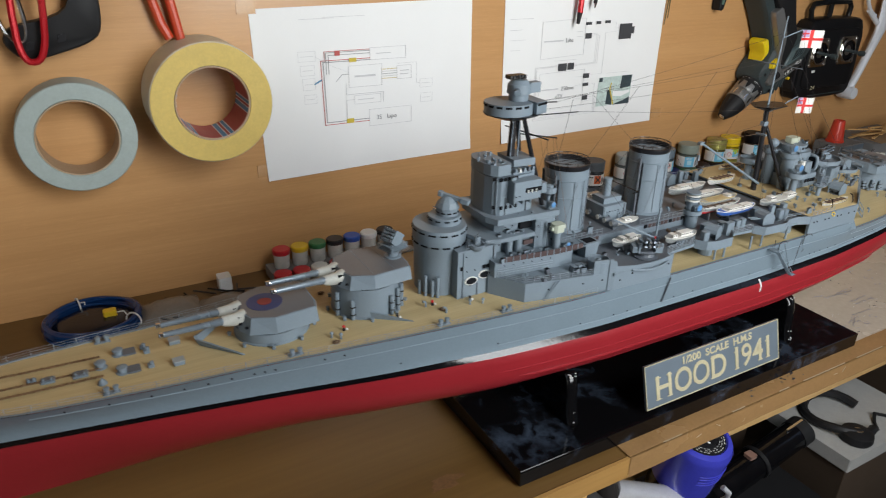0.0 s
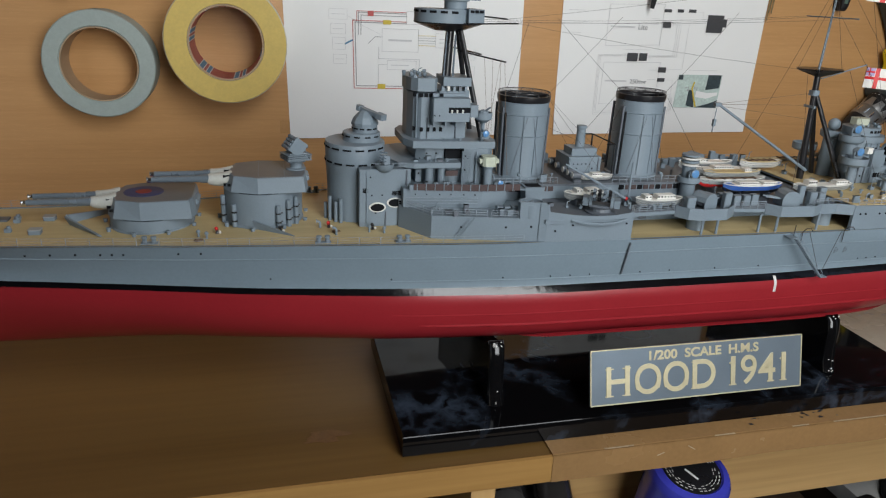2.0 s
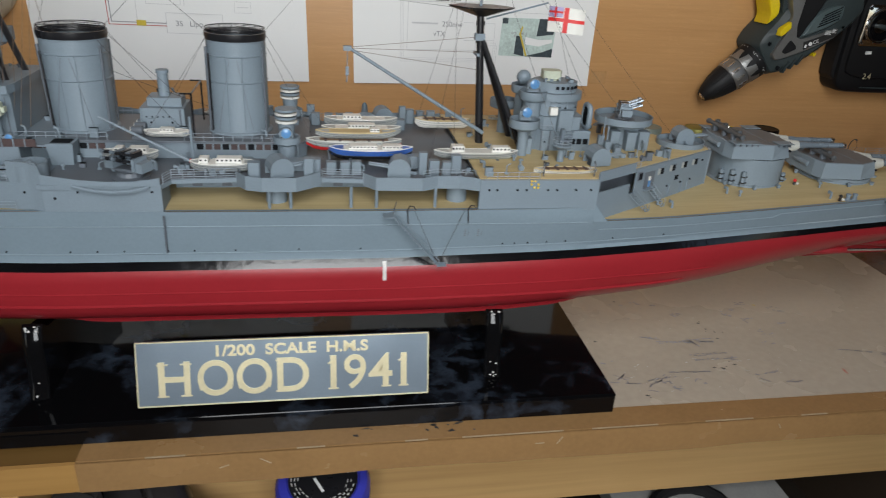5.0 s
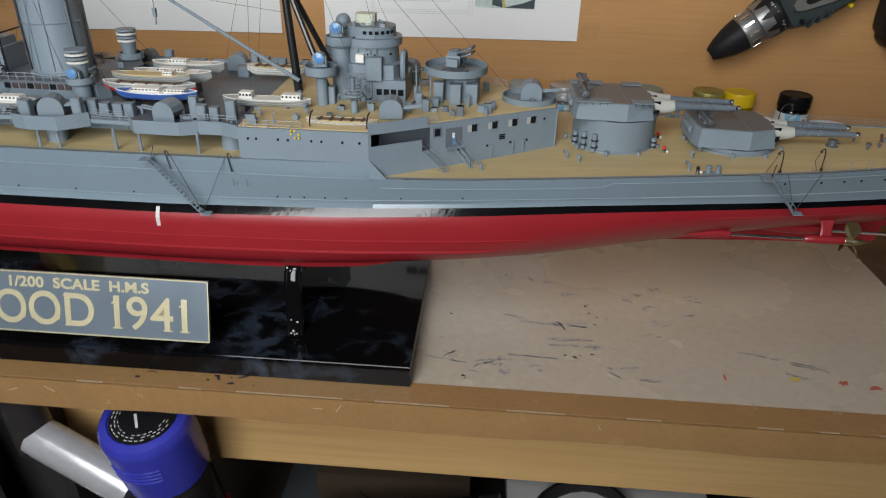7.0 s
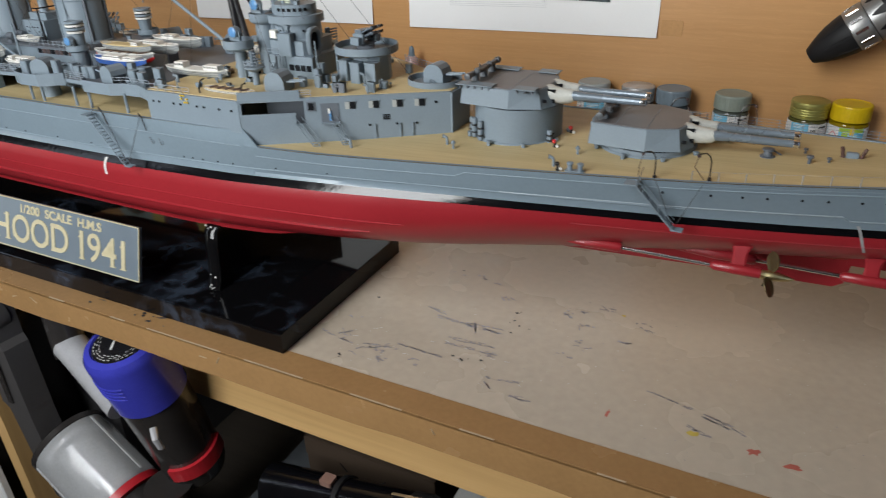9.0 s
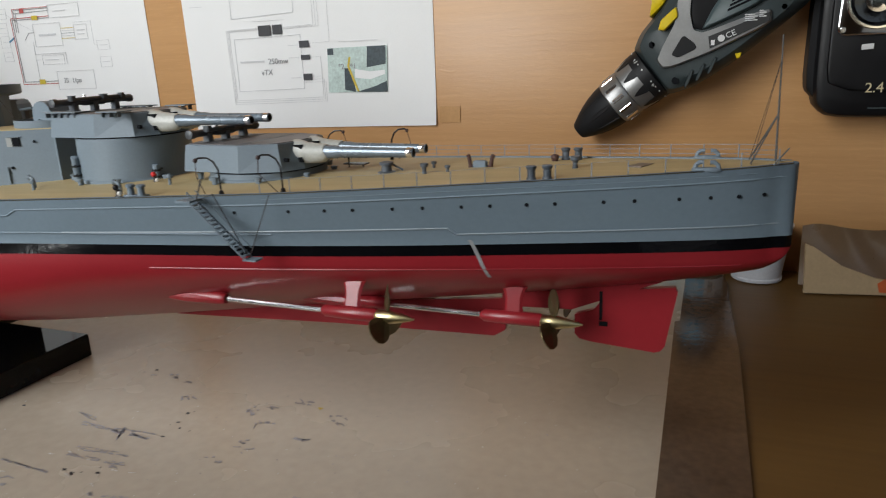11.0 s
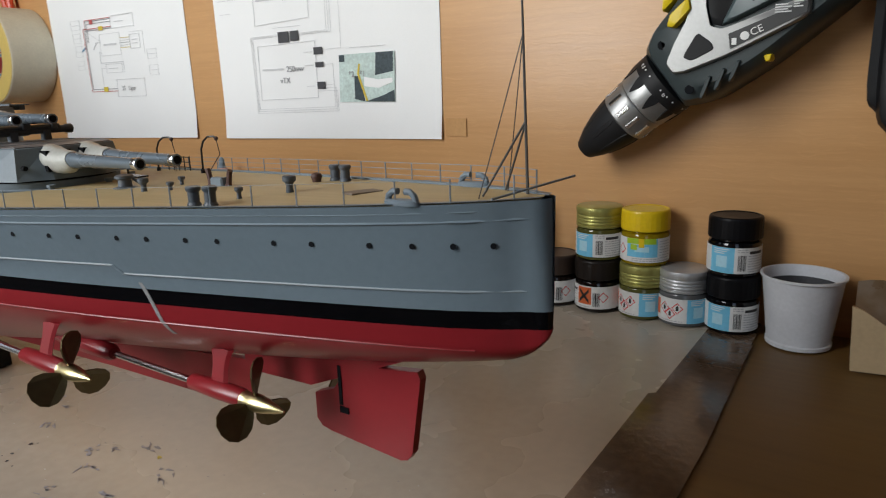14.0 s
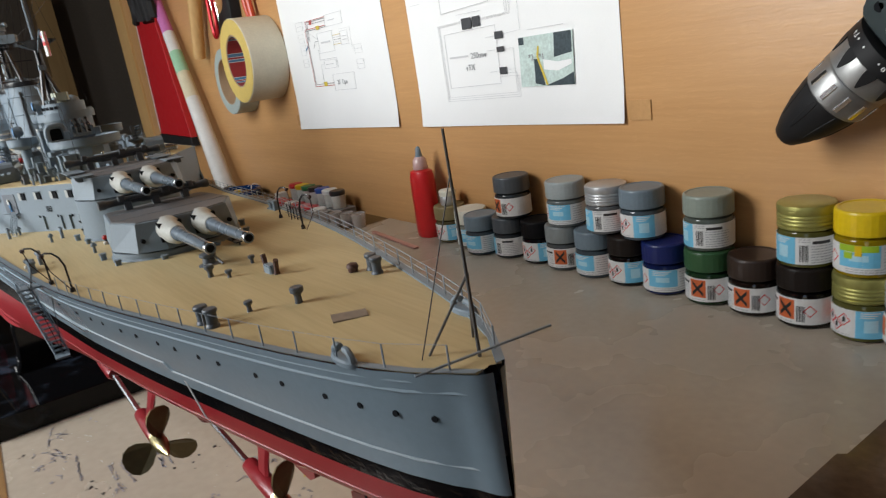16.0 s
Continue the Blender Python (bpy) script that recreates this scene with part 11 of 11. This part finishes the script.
for i in range(7):
    x, y = -0.255 + i * 0.0225, -0.084 + i * 0.0058
    part("cup", Mesh().lathe((x, y, 0.0003), [(0.0080, 0.0), (0.0086, 0.001), (0.0100, 0.0185), (0.0106, 0.0190), (0.0098, 0.0190), (0.0082, 0.002), (0.001, 0.0018)], 16), CLEAR, strip, "clear plastic cup", True)
part("web", Mesh().prism([(-0.262, -0.088), (-0.12, -0.0505), (-0.12, -0.0475), (-0.262, -0.085)], 0.0165, 0.0175), CLEAR, strip)
tray = thing("cable_coil", (-0.581, -0.055, 0), "coil of dark blue cable with white ties on the bench", "cable coil")
part("bag", Mesh().loft([[(-0.581 + rx * math.cos(a) * (1 + 0.05 * math.sin(5 * a + h * 90)), -0.058 + ry * math.sin(a) * (1 + 0.06 * math.cos(4 * a)), h) for a in [2 * math.pi * i / 24 for i in range(24)]] for rx, ry, h in ((0.040, 0.034, 0.0003), (0.042, 0.036, 0.006), (0.036, 0.030, 0.011), (0.022, 0.018, 0.013))]), paint("black_plastic_bag", (0.005, 0.007, 0.014), 0.2, bump=0.001), tray, "black plastic bag inside the coil", True)
BLUE_WIRE = paint("blue_wire", (0.006, 0.032, 0.115), 0.2)
rng = random.Random(5)
for k in range(12):
    rx, ry, zc, ph = 0.0455 + 0.0011 * (k % 4) + rng.uniform(-0.001, 0.001), 0.0405 + 0.0010 * (k % 4) + rng.uniform(-0.001, 0.001), 0.0030 + 0.0052 * (k // 4), rng.uniform(0, 6)
    pts = [(-0.581 + rx * math.cos(a), -0.058 + ry * math.sin(a), zc + 0.0014 * math.sin(2 * a + ph)) for a in [2 * math.pi * i / 40 for i in range(41)]]
    part("wire", Mesh().tube(pts, 0.0022, 6), BLUE_WIRE, tray, "dark blue cable turn", True)
for a0 in (1.85, -0.55):
    c0 = Vector((-0.581 + 0.047 * math.cos(a0), -0.058 + 0.042 * math.sin(a0), 0.009))
    out = Vector((math.cos(a0), math.sin(a0), 0))
    part("tie", Mesh().tube([c0 + out * (0.0085 * math.cos(q)) + Vector((0, 0, 0.0105 * math.sin(q))) for q in [math.pi * i / 8 - 0.4 for i in range(10)]], 0.0009, 6), POT["white"], tray, "white cable tie", True)
    part("tie_end", Mesh().tube([c0 - out * 0.007 + Vector((0, 0, 0.008)), c0 - out * 0.014 + Vector((0.004, 0.0, 0.011)), c0 - out * 0.019 + Vector((0.002, 0.004, 0.008))], 0.0007, 5), POT["white"], tray, "", True)
part("clip", Mesh().box(-0.57, -0.556, -0.066, -0.056, 0.0115, 0.019, 0.002), POT["yellow"], tray, "yellow clip")
BAG = paint("crinkled_clear_bag", (0.19, 0.165, 0.14), 0.16, bump=0.002, scale=90)
for bx0_, by0_, w_, d_ in ((-0.50, -0.06, 0.035, 0.025), (-0.44, -0.075, 0.03, 0.02)):
    bg = Mesh()
    vs, nn = [], 9
    for j in range(nn + 1):
        for i in range(nn + 1):
            u, v = i / nn * 2 - 1, j / nn * 2 - 1
            vs.append((bx0_ + w_ * u, by0_ + d_ * v, 0.0006 + 0.012 * max(0, (1 - u * u) * (1 - v * v)) ** 0.6 + rng.uniform(0, 0.0016)))
    bg.add(vs, [(j * (nn + 1) + i, j * (nn + 1) + i + 1, (j + 1) * (nn + 1) + i + 1, (j + 1) * (nn + 1) + i) for j in range(nn) for i in range(nn)])
    bg.add([(x, y, 0.0003) for x, y in ((bx0_ - w_, by0_ - d_), (bx0_ + w_, by0_ - d_), (bx0_ + w_, by0_ + d_), (bx0_ - w_, by0_ + d_))], [(0, 1, 2, 3)])
    solo("parts_bag", bg, BAG, "crinkled clear plastic bag of small parts", "plastic bag", "parts bags", smooth=True)
solo("connector", Mesh().box(-0.437, -0.421, -0.040, -0.022, 0.0005, 0.018, 0.002), POT["white"], "small white plug connector on the bench", "connector")
mk = thing("marker_pen", (-0.40, -0.09, 0), "red marker pen lying on the bench", "marker pen")
part("barrel", Mesh().rod((-0.425, -0.098, 0.006), (-0.37, -0.088, 0.006), 0.0055, n=12), POT["red"], mk, "", True)
part("cap", Mesh().rod((-0.37, -0.088, 0.006), (-0.345, -0.0835, 0.006), 0.0060, 0.0048, 12), POT["black"], mk, "", True)
for k in range(5):
    x = -0.52 + 0.03 * k
    solo("wire_lead", Mesh().tube([(x + 0.02 * math.sin(1.3 * i + k), -0.105 + 0.012 * i + 0.004 * math.cos(2 * i), 0.003 + 0.002 * math.sin(i + k)) for i in range(7)], 0.0012, 6), RUBBER if k % 2 else WIRE, "thin dark wire lead on the bench", "wire", "wire leads", smooth=True)

# ---- far left: leaning tube, saw case and the opening ----
tube = thing("card_tube", (-0.70, -0.03, 0), "painted pink, green and white tube leaning on the panel", "tube")
p0, p1 = Vector((-0.712, -0.035, 0.001)), Vector((-0.990, -0.018, 0.47))
for u0, u1, mt, nm in ((0.0, 0.40, POT["white"], "white section"), (0.40, 0.515, paint("pale_cream_paint", (0.66, 0.60, 0.42), 0.5), "cream section"), (0.515, 0.61, paint("pale_green_paint", (0.32, 0.58, 0.38), 0.5), "pale green section"), (0.61, 0.70, POT["white"], "white section"), (0.70, 1.0, paint("violet_pink_paint", (0.55, 0.16, 0.42), 0.5), "pink section")):
    part("section", Mesh().rod(p0.lerp(p1, u0), p0.lerp(p1, u1), 0.0185 - 0.0085 * u0, 0.0185 - 0.0085 * u1, 18), mt, tube, nm, True)
saw = thing("tool_sleeve", (-1.1, 0, 0.085), "flat red tool sleeve with a black end hung on the panel", "tool sleeve")
part("sleeve", slab([(-1.235, 0.108), (-0.955, 0.102), (-1.04, 0.43), (-1.20, 0.44)], -0.001, -0.016, 0.002), paint("red_sleeve_plastic", (0.46, 0.012, 0.018), 0.35), saw, "red plastic sleeve")
part("end_cap", slab([(-1.237, 0.085), (-0.95, 0.082), (-0.955, 0.1015), (-1.235, 0.1075)], -0.001, -0.018, 0.002), RUBBER, saw, "black end strip")
part("edge_line", slab([(-1.232, 0.112), (-1.226, 0.112), (-1.193, 0.43), (-1.198, 0.43)], -0.0162, -0.0170, 0.0004), POT["white"], saw)
hm = thing("mallet", (-0.735, -0.02, 0.262), "wooden mallet handle hung on the panel", "mallet")
part("shaft", Mesh().rod((-0.738, -0.020, 0.266), (-0.668, -0.020, 0.42), 0.0115, 0.0135, 16), PINE_UP, hm, "", True)
gl = thing("work_glove", (-1.06, -0.03, 0.35), "bundle of black tool straps hung on the panel", "strap bundle")
for k in range(5):
    part("strap", Mesh().tube([(-1.17 + 0.062 * k + 0.012 * math.sin(i + k), -0.022 - 0.004 * k, 0.372 + 0.022 * i + 0.008 * math.cos(2 * i + k)) for i in range(6)], 0.009, 8), RUBBER, gl, "", True)
shape = thing("propeller_blade", (-1.9, 0.25, 0.26), "black propeller blade hanging in the dark opening", "propeller")
part("blade", slab(rounded([(-2.15, 0.335), (-2.08, 0.365), (-1.84, 0.315), (-1.66, 0.262), (-1.68, 0.246), (-1.9, 0.272)], 0.2), 0.262, 0.25, 0.003), RUBBER, shape, "", True)
part("cord", Mesh().rod((-1.9, 0.256, 0.31), (-1.9, 0.256, 1.6), 0.0012, n=6), WIRE, shape)

# ---- under the bench ----
VAC_BLUE = paint("vacuum_blue_plastic", (0.045, 0.05, 0.40), 0.22)
VAC_DARK = paint("vacuum_smoked_plastic", (0.030, 0.027, 0.026), 0.16)
VAC_GREY = paint("vacuum_silver_plastic", (0.58, 0.58, 0.60), 0.2, 0.4)
VAC_CLEAR = material("vacuum_clear_bin", (0.68, 0.69, 0.70), 0.05, vary=0.1, scale=30, alpha=0.45)
vac = thing("stick_vacuum", (-0.041, -0.471, -0.342), "cordless stick vacuum with blue cap stored under the bench", "vacuum cleaner")
vc = (-0.045, -0.463, -0.013)
LEAN_V = Matrix.Translation((vc[0] + 0.002, vc[1] + 0.004, -0.106)) @ Matrix.Rotation(radians(13), 4, "X") @ Matrix.Translation((-vc[0], -vc[1], 0.100))
capv = part("filter_cap", Mesh().lathe(vc, [(0.0325, -0.108), (0.0338, -0.107), (0.0348, -0.052), (0.0344, -0.047), (0.0320, -0.0425), (0.0265, -0.0405), (0.0255, -0.0420), (0.002, -0.0420)], 40).turned(LEAN_V), VAC_BLUE, vac, "glossy blue filter cap", True)
part("disc", Mesh().lathe(vc, [(0.0252, -0.0419), (0.0248, -0.0412), (0.002, -0.0410)], 36).turned(LEAN_V), BLACK, capv, "black disc with printed rings")
pr = Mesh()
for r0, n0, h0 in ((0.0228, 36, 0.0008), (0.0203, 32, 0.0007), (0.0180, 28, 0.0006)):
    for i in range(n0):
        a0_ = 2 * math.pi * i / n0
        if (i * 7) % 5:
            m_ = Matrix.Translation((vc[0], vc[1], -0.0539)) @ Matrix.Rotation(a0_, 4, "Z") @ Matrix.Translation((r0, 0, 0))
            pr.add(*(lambda b: (b.v, b.f))(Mesh().box(-h0 / 2, h0 / 2, -0.0012, 0.0012, 0, 0.0002).turned(m_)))
part("ring_print", pr.turned(LEAN_V), MARK_PALE, capv, "unreadable ring of print", kind="stuff")
mark = Mesh().box(-0.001, 0.001, -0.006, 0.007, 0, 0.0002).turned(Matrix.Translation((vc[0] - 0.003, vc[1] - 0.006, -0.0539)) @ Matrix.Rotation(0.5, 4, "Z"))
part("mark", mark.turned(LEAN_V), LABEL_WHITE, capv)
for i in range(4):
    part("groove", arc(Mesh(), vc[0], vc[1], 0.0339 + i * 0.00006, -125, -60, -0.094 + i * 0.0045, -0.0927 + i * 0.0045, 8, 0.0013).turned(LEAN_V), VAC_BLUE, capv)
part("cyclone", Mesh().lathe(vc, [(0.0285, -0.232), (0.0305, -0.226), (0.0318, -0.17), (0.0322, -0.1085), (0.0300, -0.1075)], 32).turned(LEAN_V), VAC_DARK, vac, "smoked plastic cyclone body", True)
part("seam", Mesh().lathe(vc, [(0.0322, -0.1085), (0.0327, -0.1080), (0.0327, -0.1060), (0.0322, -0.1055)], 32).turned(LEAN_V), VAC_GREY, vac, "silver seam", True)
part("red_catch", arc(Mesh(), vc[0], vc[1], 0.0308, -75, 40, -0.222, -0.204, 12, 0.004).turned(LEAN_V), POT["red"], vac, "red catch ring")
part("lever", Mesh().tube([(-0.010, -0.485, -0.135), (-0.004, -0.490, -0.142), (-0.003, -0.488, -0.152), (-0.008, -0.484, -0.158)], 0.0032, 8), VAC_GREY, vac, "", True)
part("wand", Mesh().rod((-0.150, -0.452, -0.108), (-0.066, -0.470, -0.142), 0.0160, 0.0160, 20), VAC_GREY, vac, "silver tube", True)
part("wand", Mesh().rod((-0.172, -0.440, -0.020), (-0.150, -0.452, -0.118), 0.0150, 0.0165, 20), VAC_DARK, vac, "dark tube", True)
BIN = Matrix.Translation((-0.132, -0.474, -0.258)) @ Vector((0.86, -0.1, -0.42)).to_track_quat("Z", "Y").to_matrix().to_4x4()
binp = part("dust_bin", Mesh().lathe((0, 0, 0), [(0.034, -0.060), (0.0385, -0.056), (0.0395, -0.050), (0.0395, 0.030), (0.037, 0.034), (0.034, 0.035)], 36).turned(BIN), VAC_CLEAR, vac, "clear grey dust bin", True)
part("bin_core", Mesh().lathe((0, 0, 0), [(0.002, -0.052), (0.030, -0.052), (0.030, -0.045), (0.021, -0.042), (0.021, 0.034), (0.002, 0.034)], 28).turned(BIN), VAC_GREY, binp, "grey filter core inside the bin", True)
part("bin_base", Mesh().lathe((0, 0, 0), [(0.002, -0.0625), (0.035, -0.0625), (0.0402, -0.059), (0.0402, -0.053), (0.0396, -0.0525)], 36).turned(BIN), VAC_DARK, binp, "dark bin base", True)
for ang in (60, 180, 300):
    part("bin_rib", Mesh().box(0.0392, 0.0405, -0.0012, 0.0012, -0.050, 0.030).turned(BIN @ Matrix.Rotation(radians(ang), 4, "Z")), VAC_CLEAR, binp)
part("bin_ring", Mesh().lathe((0, 0, 0), [(0.0345, 0.0352), (0.0398, 0.0355), (0.0398, 0.0440), (0.034, 0.0445)], 36).turned(BIN), POT["red"], binp, "red sealing ring", True)
part("motor_head", Mesh().lathe((0, 0, 0), [(0.0340, 0.0445), (0.0345, 0.075), (0.028, 0.082)], 30).turned(BIN), VAC_DARK, vac, "", True)
part("support_foot", Mesh().lathe(vc, [(0.016, -0.3285), (0.018, -0.32), (0.018, -0.24), (0.024, -0.228)], 20), VAC_DARK, vac, "", True)
VAC_GRIP = paint("vacuum_charcoal_plastic", (0.055, 0.052, 0.052), 0.38)
part("hand_grip", Mesh().loft([[(x - w_, y - 0.012, z), (x + w_, y - 0.012, z), (x + w_ + 0.002, y + 0.012, z), (x - w_, y + 0.012, z)] for x, y, z, w_ in ((-0.211, -0.478, -0.060, 0.014), (-0.209, -0.480, -0.095, 0.015), (-0.205, -0.482, -0.100, 0.019), (-0.200, -0.484, -0.170, 0.020), (-0.196, -0.484, -0.176, 0.016), (-0.190, -0.484, -0.235, 0.015), (-0.186, -0.480, -0.300, 0.014))]), VAC_GRIP, vac, "charcoal hand grip")
part("grip_joint", Mesh().lathe((-0.211, -0.492, -0.072), [(0.0175, -0.004), (0.0190, -0.001), (0.0190, 0.018), (0.0175, 0.020)], 28, axis="y"), VAC_GRIP, vac, "rounded joint of the grip", True)
part("grip_rib", Mesh().box(-0.2065, -0.1990, -0.4980, -0.4955, -0.165, -0.105, 0.0006), VAC_DARK, vac)
case_ = thing("tool_case", (-0.18, -0.38, -0.342), "dark grey plastic tool case under the bench", "tool case")
part("shell", Mesh().box(-0.215, -0.155, -0.43, -0.15, -0.3415, -0.050, 0.006), paint("dark_grey_case", (0.035, 0.034, 0.035), 0.4), case_)
part("shell_edge", Mesh().box(-0.2195, -0.208, -0.472, -0.40, -0.3415, -0.085, 0.003), VAC_DARK, case_)
# Brown card painted far too dark: the shade under the bench is in its colour.
CARTON_SHADED = paint("shaded_brown_carton", (0.045, 0.028, 0.016), 0.75, scale=30, bump=0.0003)
cbx = thing("carton", (0.11, -0.33, -0.342), "brown cardboard box with marker scribble under the bench", "cardboard box")
part("body", Mesh().box(0.052, 0.205, -0.365, -0.18, -0.3415, -0.222, 0.001), CARTON_SHADED, cbx)
part("flap", Mesh().prism([(0.052, -0.366), (0.205, -0.366), (0.205, -0.3652), (0.052, -0.3652)], -0.245, -0.2225), CARTON_SHADED, cbx)
mkm = Mesh()
rng = random.Random(3)
for i in range(16):
    x, z = 0.075 + rng.uniform(0, 0.08), -0.245 - rng.uniform(0, 0.05)
    mkm.add(*(lambda b: (b.v, b.f))(Mesh().box(-0.006, 0.006, -0.0003, 0.0, -0.0007, 0.0007).turned(Matrix.Translation((x, -0.3664, z)) @ Matrix.Rotation(rng.uniform(-1.2, 1.2), 4, "Y"))))
part("scribble", mkm, RUBBER, cbx, "black marker strokes", kind="stuff")
fl = thing("storage_tray", (0.03, -0.42, -0.342), "grey plastic tray with pale tags under the bench", "tray")
part("tray", Mesh().box(0.004, 0.046, -0.425, -0.22, -0.3415, -0.290, 0.003), paint("grey_tray_plastic", (0.05, 0.055, 0.06), 0.4), fl)
part("tag", Mesh().box(0.012, 0.022, -0.4262, -0.4252, -0.32, -0.30), LABEL_WHITE, fl)
wb = thing("white_box", (0.30, -0.45, -0.342), "white-lidded flat box under the bench", "box")
part("body", Mesh().box(0.222, 0.40, -0.500, -0.30, -0.3415, -0.196, 0.001), CARTON_SHADED, wb)
part("lid", Mesh().box(0.219, 0.403, -0.503, -0.297, -0.198, -0.178, 0.0012), paint("grey_white_card", (0.34, 0.34, 0.33), 0.6), wb, "white card lid")
hs = thing("headset", (0.29, -0.45, -0.178), "black headset with cable lying on the white box", "headset")
part("band", Mesh().tube([(0.285 + 0.042 * math.cos(a), -0.44 + 0.045 * math.sin(a), -0.170 + 0.004 * math.sin(2 * a)) for a in [0.3 * i for i in range(18)]], 0.0062, 8), RUBBER, hs, "black band", True)
part("ear_pad", Mesh().lathe((0.265, -0.480, -0.1775), [(0.019, 0.0), (0.021, 0.004), (0.020, 0.012), (0.014, 0.015)], 22), RUBBER, hs, "", True)
part("badge", Mesh().lathe((0.265, -0.480, -0.1625), [(0.006, 0.0), (0.006, 0.0006)], 14), STEEL, hs)
part("cable", Mesh().tube([(0.25 + 0.012 * i, -0.475 + 0.012 * math.sin(1.1 * i), -0.1745 + 0.003 * math.sin(2 * i)) for i in range(12)], 0.0024, 6), RUBBER, hs, "", True)
for lowered in (wb, hs):
    lowered.location += Vector((0.02, 0.010, -0.020))
chest = thing("tool_chest", (0.21, -0.44, -0.342), "flat black tool chest under the bench", "tool chest")
part("body", Mesh().box(0.060, 0.212, -0.485, -0.402, -0.3415, -0.268, 0.003), RUBBER, chest)
part("lid", Mesh().box(0.058, 0.214, -0.487, -0.400, -0.268, -0.255, 0.003), RUBBER, chest)
for lx in (0.095, 0.175):
    part("latch", Mesh().box(lx - 0.010, lx + 0.010, -0.4905, -0.487, -0.285, -0.262, 0.001), STEEL, chest)
noz = thing("vacuum_nozzle", (0.145, -0.425, -0.255), "long black vacuum nozzle lying on the tool chest", "nozzle")
n0_, n1_ = Vector((0.058, -0.425, -0.232)), Vector((0.234, -0.425, -0.194))
part("tube", Mesh().rod(n0_, n0_.lerp(n1_, 0.93), 0.0215, 0.0190, 20), BLACK_GLOSS, noz, "glossy black tube", True)
part("collar", Mesh().rod(n0_.lerp(n1_, 0.48), n0_.lerp(n1_, 0.51), 0.0222, 0.0222, 20), RUBBER, noz, "", True)
part("collar", Mesh().rod(n0_.lerp(n1_, 0.90), n1_, 0.0200, 0.0200, 20), RUBBER, noz, "", True)
part("metal_strip", Mesh().box(0.196, 0.226, -0.4275, -0.4245, -0.1785, -0.1765, 0.0004).turned(Matrix.Translation((0.211, 0, -0.1775)) @ Matrix.Rotation(-0.21, 4, "Y") @ Matrix.Translation((-0.211, 0, 0.1775))), STEEL, noz, "thin bright metal strip")
part("button", Mesh().box(0.122, 0.134, -0.432, -0.420, -0.197, -0.192, 0.001), paint("dull_pink_catch", (0.24, 0.14, 0.11), 0.5), noz, "dull pink catch")
for i in range(6):
    x0_ = 0.58 + 0.09 * i
    bxm = thing("storage_box", (x0_ + 0.04, -0.38, -0.342), "dark plastic storage box under the bench", "box", "boxes under the bench")
    part("body", Mesh().box(x0_, x0_ + 0.082, -0.45 + 0.01 * (i % 3), -0.2, -0.3415, -0.16 - 0.02 * (i % 2), 0.003), VAC_DARK if i % 2 else CARTON_SHADED, bxm)
    part("rim", Mesh().box(x0_ - 0.001, x0_ + 0.083, -0.452 + 0.01 * (i % 3), -0.198, -0.168 - 0.02 * (i % 2), -0.158 - 0.02 * (i % 2), 0.003), RUBBER, bxm)
wbd = thing("leaning_board", (-0.30, -0.49, -0.342), "white board leaning beside the bench partition", "board")
part("sheet", Mesh().box(-0.42, -0.262, -0.512, -0.508, -0.3415, -0.1, 0.0005), PAPER, wbd)
part("frame", Mesh().box(-0.262, -0.2585, -0.513, -0.507, -0.3415, -0.1), LABEL_WHITE, wbd)
